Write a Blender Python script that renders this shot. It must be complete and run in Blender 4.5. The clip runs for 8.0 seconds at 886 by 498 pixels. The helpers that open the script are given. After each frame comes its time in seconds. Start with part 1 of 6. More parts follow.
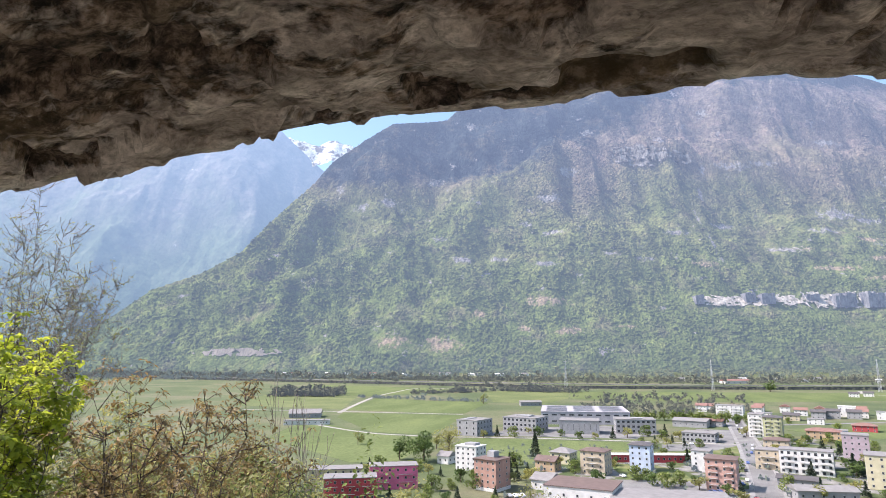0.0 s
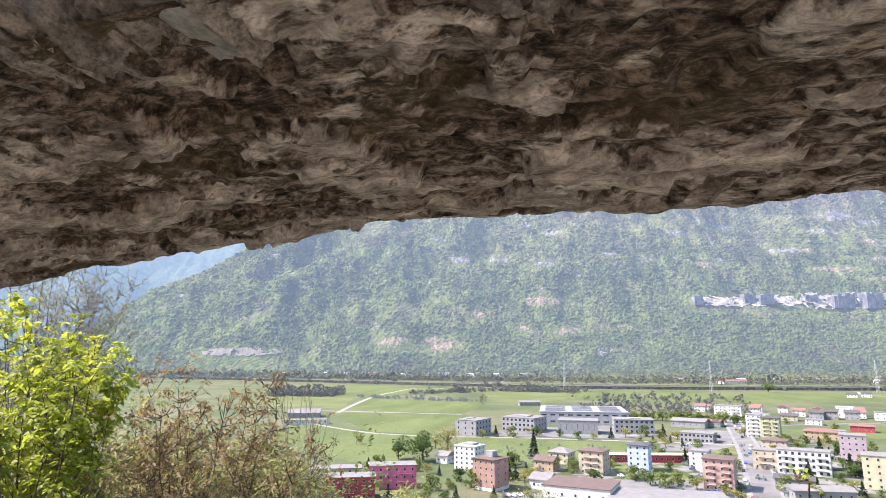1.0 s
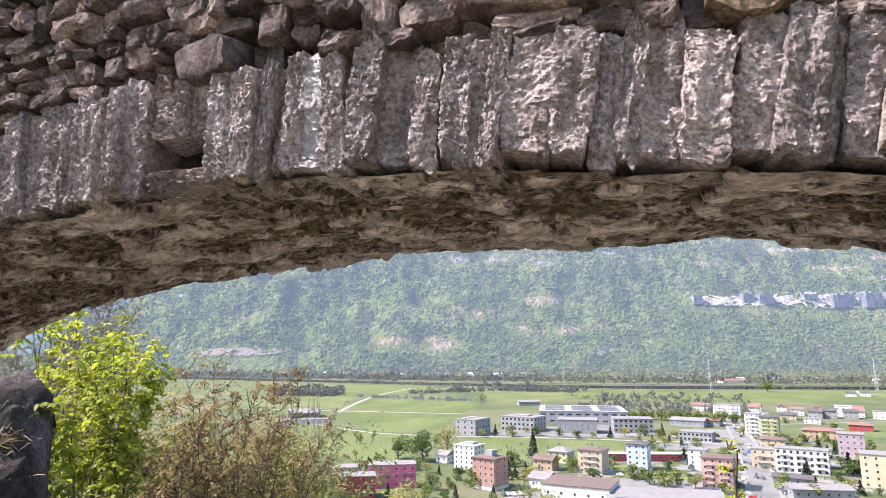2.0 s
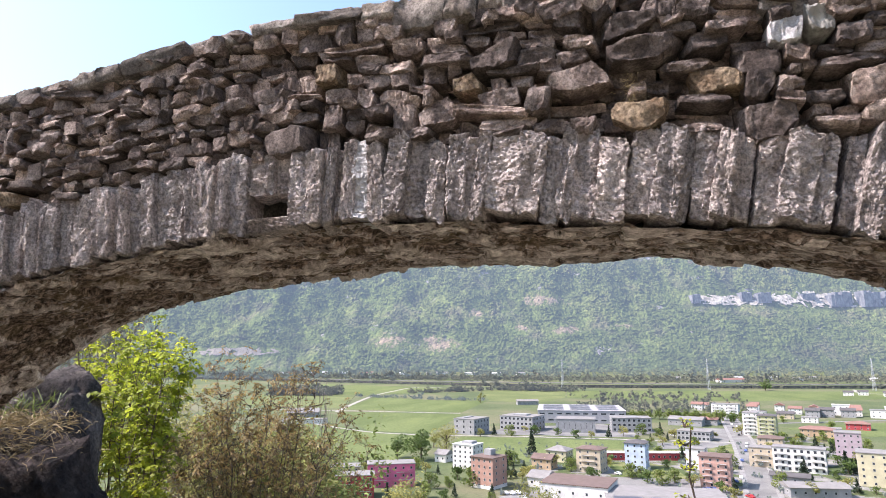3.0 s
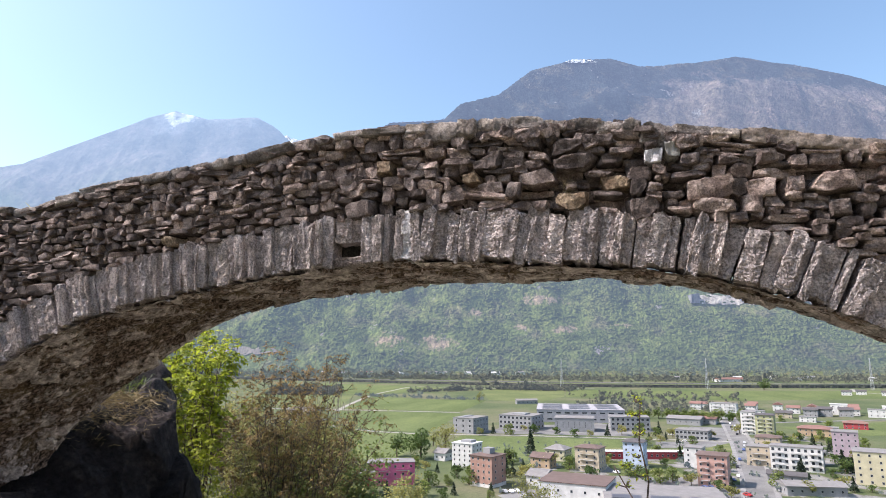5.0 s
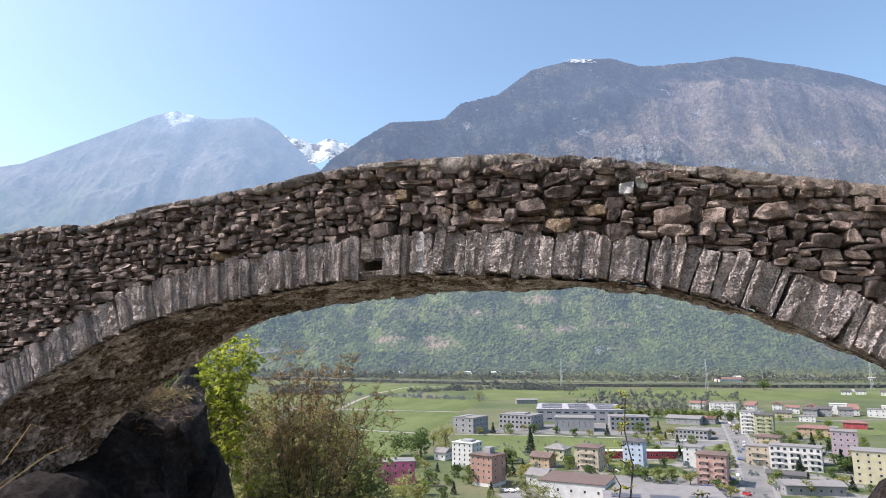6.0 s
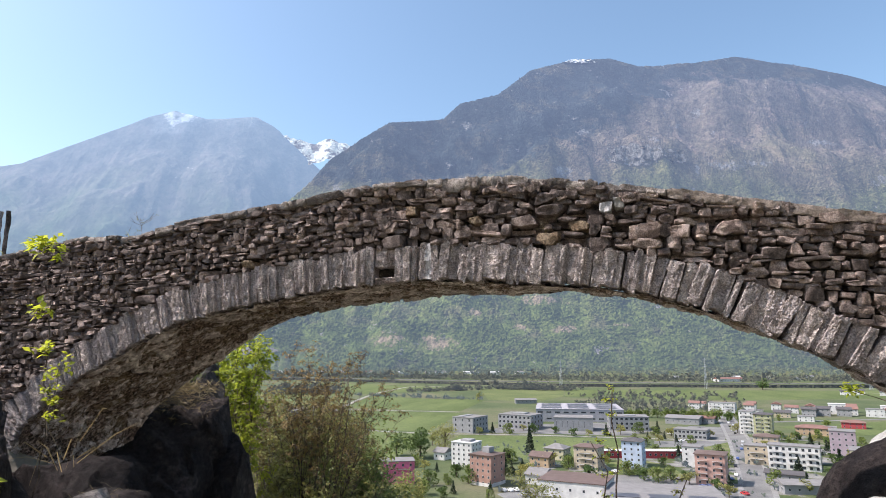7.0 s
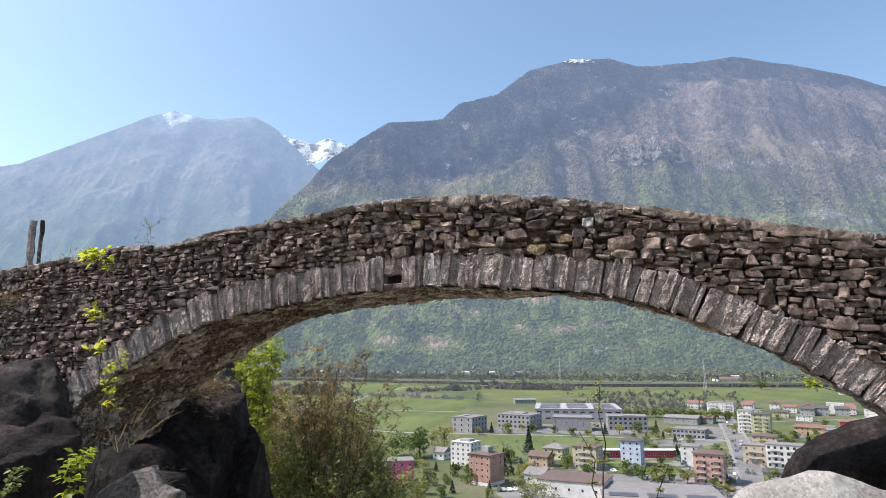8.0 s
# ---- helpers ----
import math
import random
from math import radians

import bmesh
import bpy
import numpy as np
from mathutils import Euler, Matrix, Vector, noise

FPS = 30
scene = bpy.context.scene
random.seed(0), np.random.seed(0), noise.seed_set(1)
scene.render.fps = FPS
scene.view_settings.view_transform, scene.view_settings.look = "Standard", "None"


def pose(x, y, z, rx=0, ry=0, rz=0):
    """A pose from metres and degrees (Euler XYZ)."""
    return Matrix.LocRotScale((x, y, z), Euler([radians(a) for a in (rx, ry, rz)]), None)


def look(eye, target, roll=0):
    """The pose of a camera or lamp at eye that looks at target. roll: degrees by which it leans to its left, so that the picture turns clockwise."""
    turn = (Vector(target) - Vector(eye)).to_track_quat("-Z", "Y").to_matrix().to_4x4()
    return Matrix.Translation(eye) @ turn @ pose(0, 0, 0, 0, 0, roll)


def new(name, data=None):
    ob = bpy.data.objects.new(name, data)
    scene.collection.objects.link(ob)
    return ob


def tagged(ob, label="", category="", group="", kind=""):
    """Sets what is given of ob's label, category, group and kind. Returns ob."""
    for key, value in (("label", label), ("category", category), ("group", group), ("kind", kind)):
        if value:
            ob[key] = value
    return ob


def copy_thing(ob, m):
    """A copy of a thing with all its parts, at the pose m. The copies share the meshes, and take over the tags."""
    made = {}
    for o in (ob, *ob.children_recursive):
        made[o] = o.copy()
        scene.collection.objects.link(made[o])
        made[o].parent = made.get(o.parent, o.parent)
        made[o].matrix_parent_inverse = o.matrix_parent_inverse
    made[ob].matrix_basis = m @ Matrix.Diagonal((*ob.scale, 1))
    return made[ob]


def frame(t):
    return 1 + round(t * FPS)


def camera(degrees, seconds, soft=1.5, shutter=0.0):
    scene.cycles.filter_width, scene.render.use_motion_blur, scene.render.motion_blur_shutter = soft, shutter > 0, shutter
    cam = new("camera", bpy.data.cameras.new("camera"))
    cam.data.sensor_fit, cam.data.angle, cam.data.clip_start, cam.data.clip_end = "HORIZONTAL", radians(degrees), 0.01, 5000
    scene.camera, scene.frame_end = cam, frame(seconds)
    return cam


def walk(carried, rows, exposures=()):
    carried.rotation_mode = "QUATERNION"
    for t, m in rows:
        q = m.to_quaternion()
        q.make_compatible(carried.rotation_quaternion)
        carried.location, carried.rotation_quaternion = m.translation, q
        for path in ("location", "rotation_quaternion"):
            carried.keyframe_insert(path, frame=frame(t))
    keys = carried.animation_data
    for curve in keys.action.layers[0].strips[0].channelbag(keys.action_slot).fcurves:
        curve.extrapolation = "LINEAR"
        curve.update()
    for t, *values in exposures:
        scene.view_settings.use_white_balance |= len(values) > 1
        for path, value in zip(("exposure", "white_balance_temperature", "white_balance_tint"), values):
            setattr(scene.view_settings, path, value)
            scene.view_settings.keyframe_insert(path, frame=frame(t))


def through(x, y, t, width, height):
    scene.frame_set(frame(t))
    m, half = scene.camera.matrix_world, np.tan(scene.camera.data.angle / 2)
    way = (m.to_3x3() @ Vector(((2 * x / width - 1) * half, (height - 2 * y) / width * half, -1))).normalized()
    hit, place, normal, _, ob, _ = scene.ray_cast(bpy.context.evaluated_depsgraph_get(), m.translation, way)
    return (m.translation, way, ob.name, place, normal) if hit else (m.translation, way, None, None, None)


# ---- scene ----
cam = camera(73.0, 8.0, soft=0.65)
PATH = [
    (0, (-0.221, 0.396, 1.269), (-0.765, 2.288, 1.623), -0.2),
    (0.5, (-0.066, -0.128, 1.245), (-0.61, 1.763, 1.599), -0.1),
    (1, (0.063, -0.623, 1.219), (-0.478, 1.269, 1.573), -0.1),
    (1.5, (0.19, -1.099, 1.195), (-0.351, 0.794, 1.549), -0.15),
    (3, (0.542, -2.48, 1.107), (0.007, -0.585, 1.459), -0.25),
    (3.5, (0.656, -2.924, 1.07), (0.122, -1.03, 1.423), -0.25),
    (4, (0.757, -3.369, 1.042), (0.223, -1.473, 1.393), -0.25),
    (4.5, (0.842, -3.794, 1.02), (0.309, -1.899, 1.37), -0.22),
    (6, (1.085, -5.081, 0.998), (0.552, -3.185, 1.347), -0.2),
    (6.5, (1.164, -5.492, 0.975), (0.633, -3.596, 1.323), -0.2),
    (7, (1.254, -5.872, 0.956), (0.723, -3.976, 1.305), -0.2),
    (7.5, (1.349, -6.261, 0.944), (0.821, -4.364, 1.293), -0.2),
    (8, (1.442, -6.655, 0.925), (0.914, -4.758, 1.274), -0.25),
]
walk(cam, [(t, look(eye, target, roll)) for t, eye, target, roll in PATH],
     [(0, 1.05, 6500, 23), (0.5, 1.2, 6500, 25), (1.0, 1.38, 6500, 26), (1.7, 1.42, 6500, 26), (3.0, 1.25, 6500, 24), (4.5, 0.93, 6500, 22), (6.0, 0.75, 6500, 20), (8, 0.65, 6500, 19)])

# ---- world and sun ----
SUN_AZ, SUN_EL = radians(-107.0), radians(50.0)
world = bpy.data.worlds.new("sky")
scene.world = world
world.use_nodes = True
sky = world.node_tree.nodes.new("ShaderNodeTexSky")
sky.sky_type = "NISHITA"
sky.sun_disc = False
sky.sun_elevation, sky.sun_rotation = SUN_EL, SUN_AZ
sky.altitude, sky.air_density, sky.dust_density, sky.ozone_density = 300, 1.0, 2.2, 0.5
clear = world.node_tree.nodes.new("ShaderNodeMix")
clear.data_type, clear.blend_type = "RGBA", "MULTIPLY"
clear.inputs[0].default_value = 1.0
clear.inputs[7].default_value = (0.90, 1.05, 1.0, 1)
world.node_tree.links.new(sky.outputs[0], clear.inputs[6])
world.node_tree.links.new(clear.outputs[2], world.node_tree.nodes["Background"].inputs[0])
world.node_tree.nodes["Background"].inputs[1].default_value = 0.15
sun_data = bpy.data.lights.new("sun", "SUN")
sun_data.energy, sun_data.angle, sun_data.color = 4.0, radians(0.53), (1.0, 0.95, 0.87)
sun = new("sun", sun_data)
to_sun = Vector((math.sin(SUN_AZ) * math.cos(SUN_EL), math.cos(SUN_AZ) * math.cos(SUN_EL), math.sin(SUN_EL)))
sun.matrix_world = look(to_sun * 50, (0, 0, 0))

# ---- materials ----
def nodes_of(name):
    m = bpy.data.materials.new(name)
    m.use_nodes = True
    t = m.node_tree
    return m, t, t.nodes["Principled BSDF"]


def node(t, kind, **values):
    n = t.nodes.new(kind)
    for key, value in values.items():
        n.inputs[key].default_value = value
    return n


def place_of(t, shift=True, stretch=(1, 1, 1)):
    """Places in metres, shifted by each object's own random number so that neighbours differ."""
    tc = t.nodes.new("ShaderNodeNewGeometry")
    mp = t.nodes.new("ShaderNodeMapping")
    mp.inputs["Scale"].default_value = stretch
    t.links.new(tc.outputs["Position"], mp.inputs["Vector"])
    if shift:
        info = t.nodes.new("ShaderNodeObjectInfo")
        mul = t.nodes.new("ShaderNodeMath")
        mul.operation = "MULTIPLY"
        mul.inputs[1].default_value = 37.0
        t.links.new(info.outputs["Random"], mul.inputs[0])
        t.links.new(mul.outputs[0], mp.inputs["Location"])
    return mp.outputs["Vector"]


def ramp(t, stops, source):
    r = t.nodes.new("ShaderNodeValToRGB")
    els = r.color_ramp.elements
    while len(els) < len(stops):
        els.new(0.5)
    for e, (p, c) in zip(els, stops):
        e.position, e.color = p, (*c, 1)
    t.links.new(source, r.inputs[0])
    return r.outputs[0]


def mixed(t, fac, a, b, blend="MIX"):
    n = t.nodes.new("ShaderNodeMix")
    n.data_type, n.blend_type = "RGBA", blend
    for sock, v in ((n.inputs[0], fac), (n.inputs[6], a), (n.inputs[7], b)):
        if isinstance(v, (int, float)):
            sock.default_value = v
        elif isinstance(v, tuple):
            sock.default_value = (*v, 1)
        else:
            t.links.new(v, sock)
    return n.outputs[2]


def noise_tex(t, vec, scale, detail=6.0, rough=0.6, kind="ShaderNodeTexNoise"):
    n = t.nodes.new(kind)
    n.inputs["Scale"].default_value = scale
    if kind == "ShaderNodeTexNoise":
        n.inputs["Detail"].default_value, n.inputs["Roughness"].default_value = detail, rough
    t.links.new(vec, n.inputs["Vector"])
    return n.outputs[0]


def grained(name, stops, scale, fine, bump=0.3, rough=0.9, spots=None, depth=0.02, island=0.0, per_object=0.0, shift=True, stretch=(1, 1, 1), speckle=1.0):
    """A rough natural surface: broad tones, fine grain, bump at two scales; spots=(colour, scale, from, to) lays stains over it."""
    m, t, b = nodes_of(name)
    vec = place_of(t, shift, stretch)
    broad = noise_tex(t, vec, scale, 5)
    small = noise_tex(t, vec, fine, 8, 0.7)
    col = ramp(t, [(0.5 + (p - 0.5) * 0.6, k) for p, k in stops], broad)
    col = mixed(t, 0.85, col, ramp(t, [(0.38, (1 - 0.62 * speckle,) * 3), (0.5, (1 - 0.04 * speckle,) * 3), (0.62, (1 + 0.55 * speckle,) * 3)], small), "MULTIPLY")
    if spots:
        sc, lo, hi = spots[1:]
        mask = ramp(t, [(lo, (0, 0, 0)), (hi, (1, 1, 1))], noise_tex(t, vec, sc, 6, 0.65))
        col = mixed(t, mask, col, spots[0])
    if per_object or island:
        src = t.nodes.new("ShaderNodeObjectInfo" if per_object else "ShaderNodeNewGeometry")
        k = per_object or island
        out = src.outputs["Random" if per_object else "Random Per Island"]
        col = mixed(t, 1.0, col, ramp(t, [(0.0, (1 - k,) * 3), (0.55, (1, 1, 1)), (1.0, (1 + k, 1 + k * 0.92, 1 + k * 0.8))], out), "MULTIPLY")
    t.links.new(col, b.inputs["Base Color"])
    b.inputs["Roughness"].default_value = rough
    b.inputs["Specular IOR Level"].default_value = 0.3
    if bump:
        b1 = node(t, "ShaderNodeBump", Strength=bump, Distance=depth * 2.2)
        t.links.new(small, b1.inputs["Height"])
        b2 = node(t, "ShaderNodeBump", Strength=bump, Distance=depth * 4)
        t.links.new(broad, b2.inputs["Height"])
        t.links.new(b1.outputs[0], b2.inputs["Normal"])
        grit = noise_tex(t, vec, fine * 3.2, 4, 0.7)
        b3 = node(t, "ShaderNodeBump", Strength=bump * 0.9, Distance=depth * 0.9)
        t.links.new(grit, b3.inputs["Height"])
        t.links.new(b2.outputs[0], b3.inputs["Normal"])
        t.links.new(b3.outputs[0], b.inputs["Normal"])
    return m


def plain(name, colour, rough=0.7, vary=0.12, scale=0.6, metal=0.0, shift=True):
    m, t, b = nodes_of(name)
    vec = place_of(t, shift)
    n = noise_tex(t, vec, scale, 6)
    lo, hi = tuple(c * (1 - vary) for c in colour), tuple(min(1, c * (1 + vary)) for c in colour)
    t.links.new(ramp(t, [(0.3, lo), (0.7, hi)], n), b.inputs["Base Color"])
    b.inputs["Roughness"].default_value, b.inputs["Metallic"].default_value = rough, metal
    return m


def leafy(name, dark, light, through=0.35):
    """Leaves: each leaf has its own tone, and light passes through."""
    m, t, b = nodes_of(name)
    geo = t.nodes.new("ShaderNodeNewGeometry")
    info = t.nodes.new("ShaderNodeObjectInfo")
    col = ramp(t, [(0.0, dark), (1.0, light)], geo.outputs["Random Per Island"])
    col = mixed(t, 1.0, col, ramp(t, [(0.0, (0.75, 0.8, 0.75)), (1.0, (1.2, 1.15, 1.1))], info.outputs["Random"]), "MULTIPLY")
    t.links.new(col, b.inputs["Base Color"])
    b.inputs["Roughness"].default_value = 0.55
    tr = t.nodes.new("ShaderNodeBsdfTranslucent")
    t.links.new(col, tr.inputs["Color"])
    mix = t.nodes.new("ShaderNodeMixShader")
    mix.inputs[0].default_value = through
    t.links.new(b.outputs[0], mix.inputs[1])
    t.links.new(tr.outputs[0], mix.inputs[2])
    t.links.new(mix.outputs[0], t.nodes["Material Output"].inputs["Surface"])
    return m


STONE_TONES = [(0.3, (0.106, 0.079, 0.07)), (0.5, (0.213, 0.165, 0.146)), (0.7, (0.365, 0.294, 0.265))]
M_STONE = grained("rubble_stone", STONE_TONES, 9, 85, 1.0, 0.92, ((0.36, 0.325, 0.3), 14, 0.62, 0.75), 0.0055, per_object=0.6, speckle=0.9)
M_STONE_STUFF = grained("rubble_stone_far", STONE_TONES, 9, 85, 1.0, 0.92, ((0.36, 0.325, 0.3), 14, 0.62, 0.75), 0.0055, island=0.6, speckle=0.9)
M_ORANGE = grained("rust_stone", [(0.3, (0.2, 0.135, 0.085)), (0.7, (0.36, 0.275, 0.19))], 9, 60, 0.8, 0.92, None, 0.01)
M_WHITE = grained("quartz_stone", [(0.3, (0.36, 0.345, 0.345)), (0.7, (0.6, 0.58, 0.585))], 9, 60, 0.9, 0.85, None, 0.005, speckle=0.5)
M_RING = grained("arch_stone", [(0.3, (0.32, 0.273, 0.258)), (0.5, (0.435, 0.373, 0.355)), (0.72, (0.55, 0.483, 0.467))], 8, 62, 1.0, 0.95, ((0.3, 0.25, 0.225), 9, 0.58, 0.72), 0.008, per_object=0.2, speckle=1.0)
M_MORTAR = grained("dark_mortar", [(0.3, (0.035, 0.03, 0.025)), (0.7, (0.09, 0.078, 0.065))], 10, 60, 0.6, 0.95, shift=False)


def underside(name):
    """Pale smooth faces of the slabs with crumbling brown earth between and over them."""
    m, t, b = nodes_of(name)
    vec = place_of(t, False, (0.75, 1.3, 1))
    field = t.nodes.new("ShaderNodeAttribute")
    field.attribute_name = "plate"
    ragged = t.nodes.new("ShaderNodeMath")
    ragged.operation = "MULTIPLY_ADD"
    ragged.inputs[1].default_value = 1.9
    t.links.new(noise_tex(t, vec, 15, 8, 0.68), ragged.inputs[0])
    t.links.new(field.outputs["Fac"], ragged.inputs[2])
    half = t.nodes.new("ShaderNodeMath")
    half.operation = "MULTIPLY"
    half.inputs[1].default_value = 0.5
    t.links.new(ragged.outputs[0], half.inputs[0])
    bare = ramp(t, [(0.6, (0, 0, 0)), (0.7, (1, 1, 1))], half.outputs[0])
    grain = noise_tex(t, vec, 70, 6, 0.7)
    crumb = noise_tex(t, vec, 28, 8, 0.75)
    pale = ramp(t, [(0.36, (0.2, 0.16, 0.145)), (0.5, (0.52, 0.445, 0.42)), (0.62, (0.86, 0.77, 0.74))], noise_tex(t, vec, 10, 8, 0.7))
    pale = mixed(t, 0.5, pale, ramp(t, [(0.38, (0.35, 0.33, 0.3)), (0.48, (1, 1, 1)), (0.62, (1.3, 1.3, 1.3))], grain), "MULTIPLY")
    earth = ramp(t, [(0.4, (0.022, 0.016, 0.014)), (0.5, (0.14, 0.098, 0.08)), (0.6, (0.45, 0.34, 0.28))], crumb)
    earth = mixed(t, ramp(t, [(0.52, (0, 0, 0)), (0.64, (0.5, 0.5, 0.5))], noise_tex(t, vec, 2.6, 5, 0.6)), earth, (0.2, 0.145, 0.08))
    t.links.new(mixed(t, bare, earth, pale), b.inputs["Base Color"])
    b.inputs["Roughness"].default_value = 0.88
    b.inputs["Specular IOR Level"].default_value = 0.3
    coarse = node(t, "ShaderNodeBump", Strength=0.9, Distance=0.04)
    t.links.new(half.outputs[0], coarse.inputs["Height"])
    height = mixed(t, bare, crumb, mixed(t, 0.8, grain, (0.5, 0.5, 0.5)))
    fine = node(t, "ShaderNodeBump", Strength=0.9, Distance=0.016)
    t.links.new(height, fine.inputs["Height"])
    t.links.new(coarse.outputs[0], fine.inputs["Normal"])
    t.links.new(fine.outputs[0], b.inputs["Normal"])
    return m


M_SOFFIT = underside("soffit_stone")
M_COPING = grained("coping_stone", [(0.3, (0.19, 0.16, 0.143)), (0.5, (0.3, 0.258, 0.232)), (0.7, (0.43, 0.38, 0.345))], 7, 70, 0.9, 0.93, None, 0.011, per_object=0.35, speckle=0.8)
M_CAP = grained("cap_mortar", [(0.3, (0.17, 0.135, 0.11)), (0.7, (0.31, 0.255, 0.215))], 5, 60, 0.7, 0.93, None, 0.008, speckle=0.6)
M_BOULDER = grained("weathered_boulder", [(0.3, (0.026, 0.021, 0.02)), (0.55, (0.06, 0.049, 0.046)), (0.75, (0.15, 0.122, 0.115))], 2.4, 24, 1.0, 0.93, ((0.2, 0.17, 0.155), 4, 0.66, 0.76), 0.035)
M_ROCK = grained("dark_rock", [(0.3, (0.05, 0.042, 0.04)), (0.55, (0.11, 0.093, 0.087)), (0.75, (0.22, 0.185, 0.172))], 2.2, 24, 1.0, 0.93, ((0.3, 0.27, 0.25), 4, 0.68, 0.76), 0.035)
# Near-black version of dark_rock: deep shade is put into its base colour.
M_SHADE_ROCK = grained("shade_toned_rock", [(0.3, (0.018, 0.013, 0.013)), (0.55, (0.038, 0.029, 0.028)), (0.75, (0.085, 0.066, 0.062))], 2.2, 14, 1.0, 0.9, ((0.07, 0.054, 0.048), 3, 0.63, 0.72), 0.05, speckle=1.2)
M_GREYROCK = grained("grey_rock", [(0.3, (0.13, 0.115, 0.105)), (0.7, (0.3, 0.27, 0.25))], 3, 30, 0.8, 0.9, ((0.12, 0.11, 0.07), 4, 0.56, 0.68), 0.02)
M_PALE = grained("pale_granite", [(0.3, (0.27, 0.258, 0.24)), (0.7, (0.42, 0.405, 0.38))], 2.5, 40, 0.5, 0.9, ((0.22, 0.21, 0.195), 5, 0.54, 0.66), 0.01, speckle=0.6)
M_BARK = grained("bark", [(0.3, (0.06, 0.045, 0.035)), (0.7, (0.17, 0.13, 0.1))], 12, 60, 0.5, 0.9)
M_TWIG = grained("grey_twig", [(0.3, (0.14, 0.12, 0.1)), (0.7, (0.26, 0.23, 0.2))], 12, 60, 0.2, 0.9)
M_LEAF = leafy("spring_leaf", (0.24, 0.29, 0.02), (0.52, 0.56, 0.06), 0.6)
M_BRONZE = leafy("bronze_leaf", (0.13, 0.085, 0.034), (0.33, 0.235, 0.09), 0.45)
M_OLIVE = leafy("olive_leaf", (0.19, 0.19, 0.058), (0.38, 0.37, 0.125), 0.5)
M_GREEN = leafy("tree_leaf", (0.045, 0.085, 0.02), (0.14, 0.2, 0.05), 0.3)
M_FRESH = leafy("fresh_leaf", (0.095, 0.135, 0.03), (0.2, 0.25, 0.06), 0.35)
M_CONIFER = leafy("conifer_leaf", (0.015, 0.03, 0.014), (0.04, 0.065, 0.028), 0.1)
M_DRY = leafy("dry_grass", (0.16, 0.12, 0.06), (0.36, 0.28, 0.15), 0.25)

# ---- helpers for building ----
def part(name, bm, material, parent=None, label="", smooth=False):
    """Links a bmesh (or a ready mesh) as one mesh object under a thing or a part."""
    if isinstance(bm, bpy.types.Mesh):
        me = bm
    else:
        me = bpy.data.meshes.new(name)
        bm.to_mesh(me)
        bm.free()
    for m in material if isinstance(material, (list, tuple)) else [material]:
        if m and m.name not in me.materials:
            me.materials.append(m)
    if smooth:
        me.polygons.foreach_set("use_smooth", [True] * len(me.polygons))
    ob = new(name, me)
    if parent:
        ob.parent = parent
    if label:
        ob["label"] = label
    return ob


def mesh_of(name, verts, faces, smooth=False, mats=None):
    me = bpy.data.meshes.new(name)
    me.from_pydata([tuple(map(float, v)) for v in verts], [], [tuple(map(int, f)) for f in faces])
    if mats is not None:
        me.polygons.foreach_set("material_index", mats)
    if smooth:
        me.polygons.foreach_set("use_smooth", [True] * len(me.polygons))
    me.update()
    return me


def tri_mesh(name, verts, tris, smooth=False):
    """A mesh straight from arrays, for what has very many faces."""
    me = bpy.data.meshes.new(name)
    verts, tris = np.asarray(verts, np.float32), np.asarray(tris, np.int32)
    k = tris.shape[1]
    me.vertices.add(len(verts))
    me.vertices.foreach_set("co", verts.ravel())
    me.loops.add(tris.size)
    me.loops.foreach_set("vertex_index", tris.ravel())
    me.polygons.add(len(tris))
    me.polygons.foreach_set("loop_start", np.arange(0, tris.size, k, dtype=np.int32))
    if smooth:
        me.polygons.foreach_set("use_smooth", [True] * len(tris))
    me.update()
    me.validate()
    return me


def grid_faces(nu, nv):
    i = np.arange(nu * nv).reshape(nv, nu)
    return np.stack([i[:-1, :-1], i[:-1, 1:], i[1:, 1:], i[1:, :-1]], -1).reshape(-1, 4)


def empty(name, m=None):
    ob = new(name)
    ob.empty_display_size = 0.2
    if m is not None:
        ob.matrix_world = m
    return ob


rng = np.random.default_rng(7)
LATTICE = rng.random((256, 256))


def value_noise(x, y):
    xi, yi = np.floor(x).astype(int), np.floor(y).astype(int)
    fx, fy = x - xi, y - yi
    fx, fy = fx * fx * (3 - 2 * fx), fy * fy * (3 - 2 * fy)
    a, b = LATTICE[xi & 255, yi & 255], LATTICE[(xi + 1) & 255, yi & 255]
    c, d = LATTICE[xi & 255, (yi + 1) & 255], LATTICE[(xi + 1) & 255, (yi + 1) & 255]
    return (a * (1 - fx) + b * fx) * (1 - fy) + (c * (1 - fx) + d * fx) * fy


def fbm(x, y, octaves=5, ridged=False):
    x, y = np.asarray(x, float), np.asarray(y, float)
    total, amp = 0.0, 0.5
    for k in range(octaves):
        n = value_noise(x * 2**k + 17.3 * k, y * 2**k + 5.1 * k)
        total = total + amp * (1 - np.abs(2 * n - 1) if ridged else n)
        amp *= 0.5
    return total


def step(a, b, x):
    t = np.clip((np.asarray(x, float) - a) / (b - a), 0, 1)
    return t * t * (3 - 2 * t)


# The valley's own axes: u across, v ahead, from a point near the bridge.
HEADING = radians(15.64)
AHEAD, ACROSS = (-math.sin(HEADING), math.cos(HEADING)), (math.cos(HEADING), math.sin(HEADING))
BASE = (1.254, -5.872)
VALLEY = -64.0


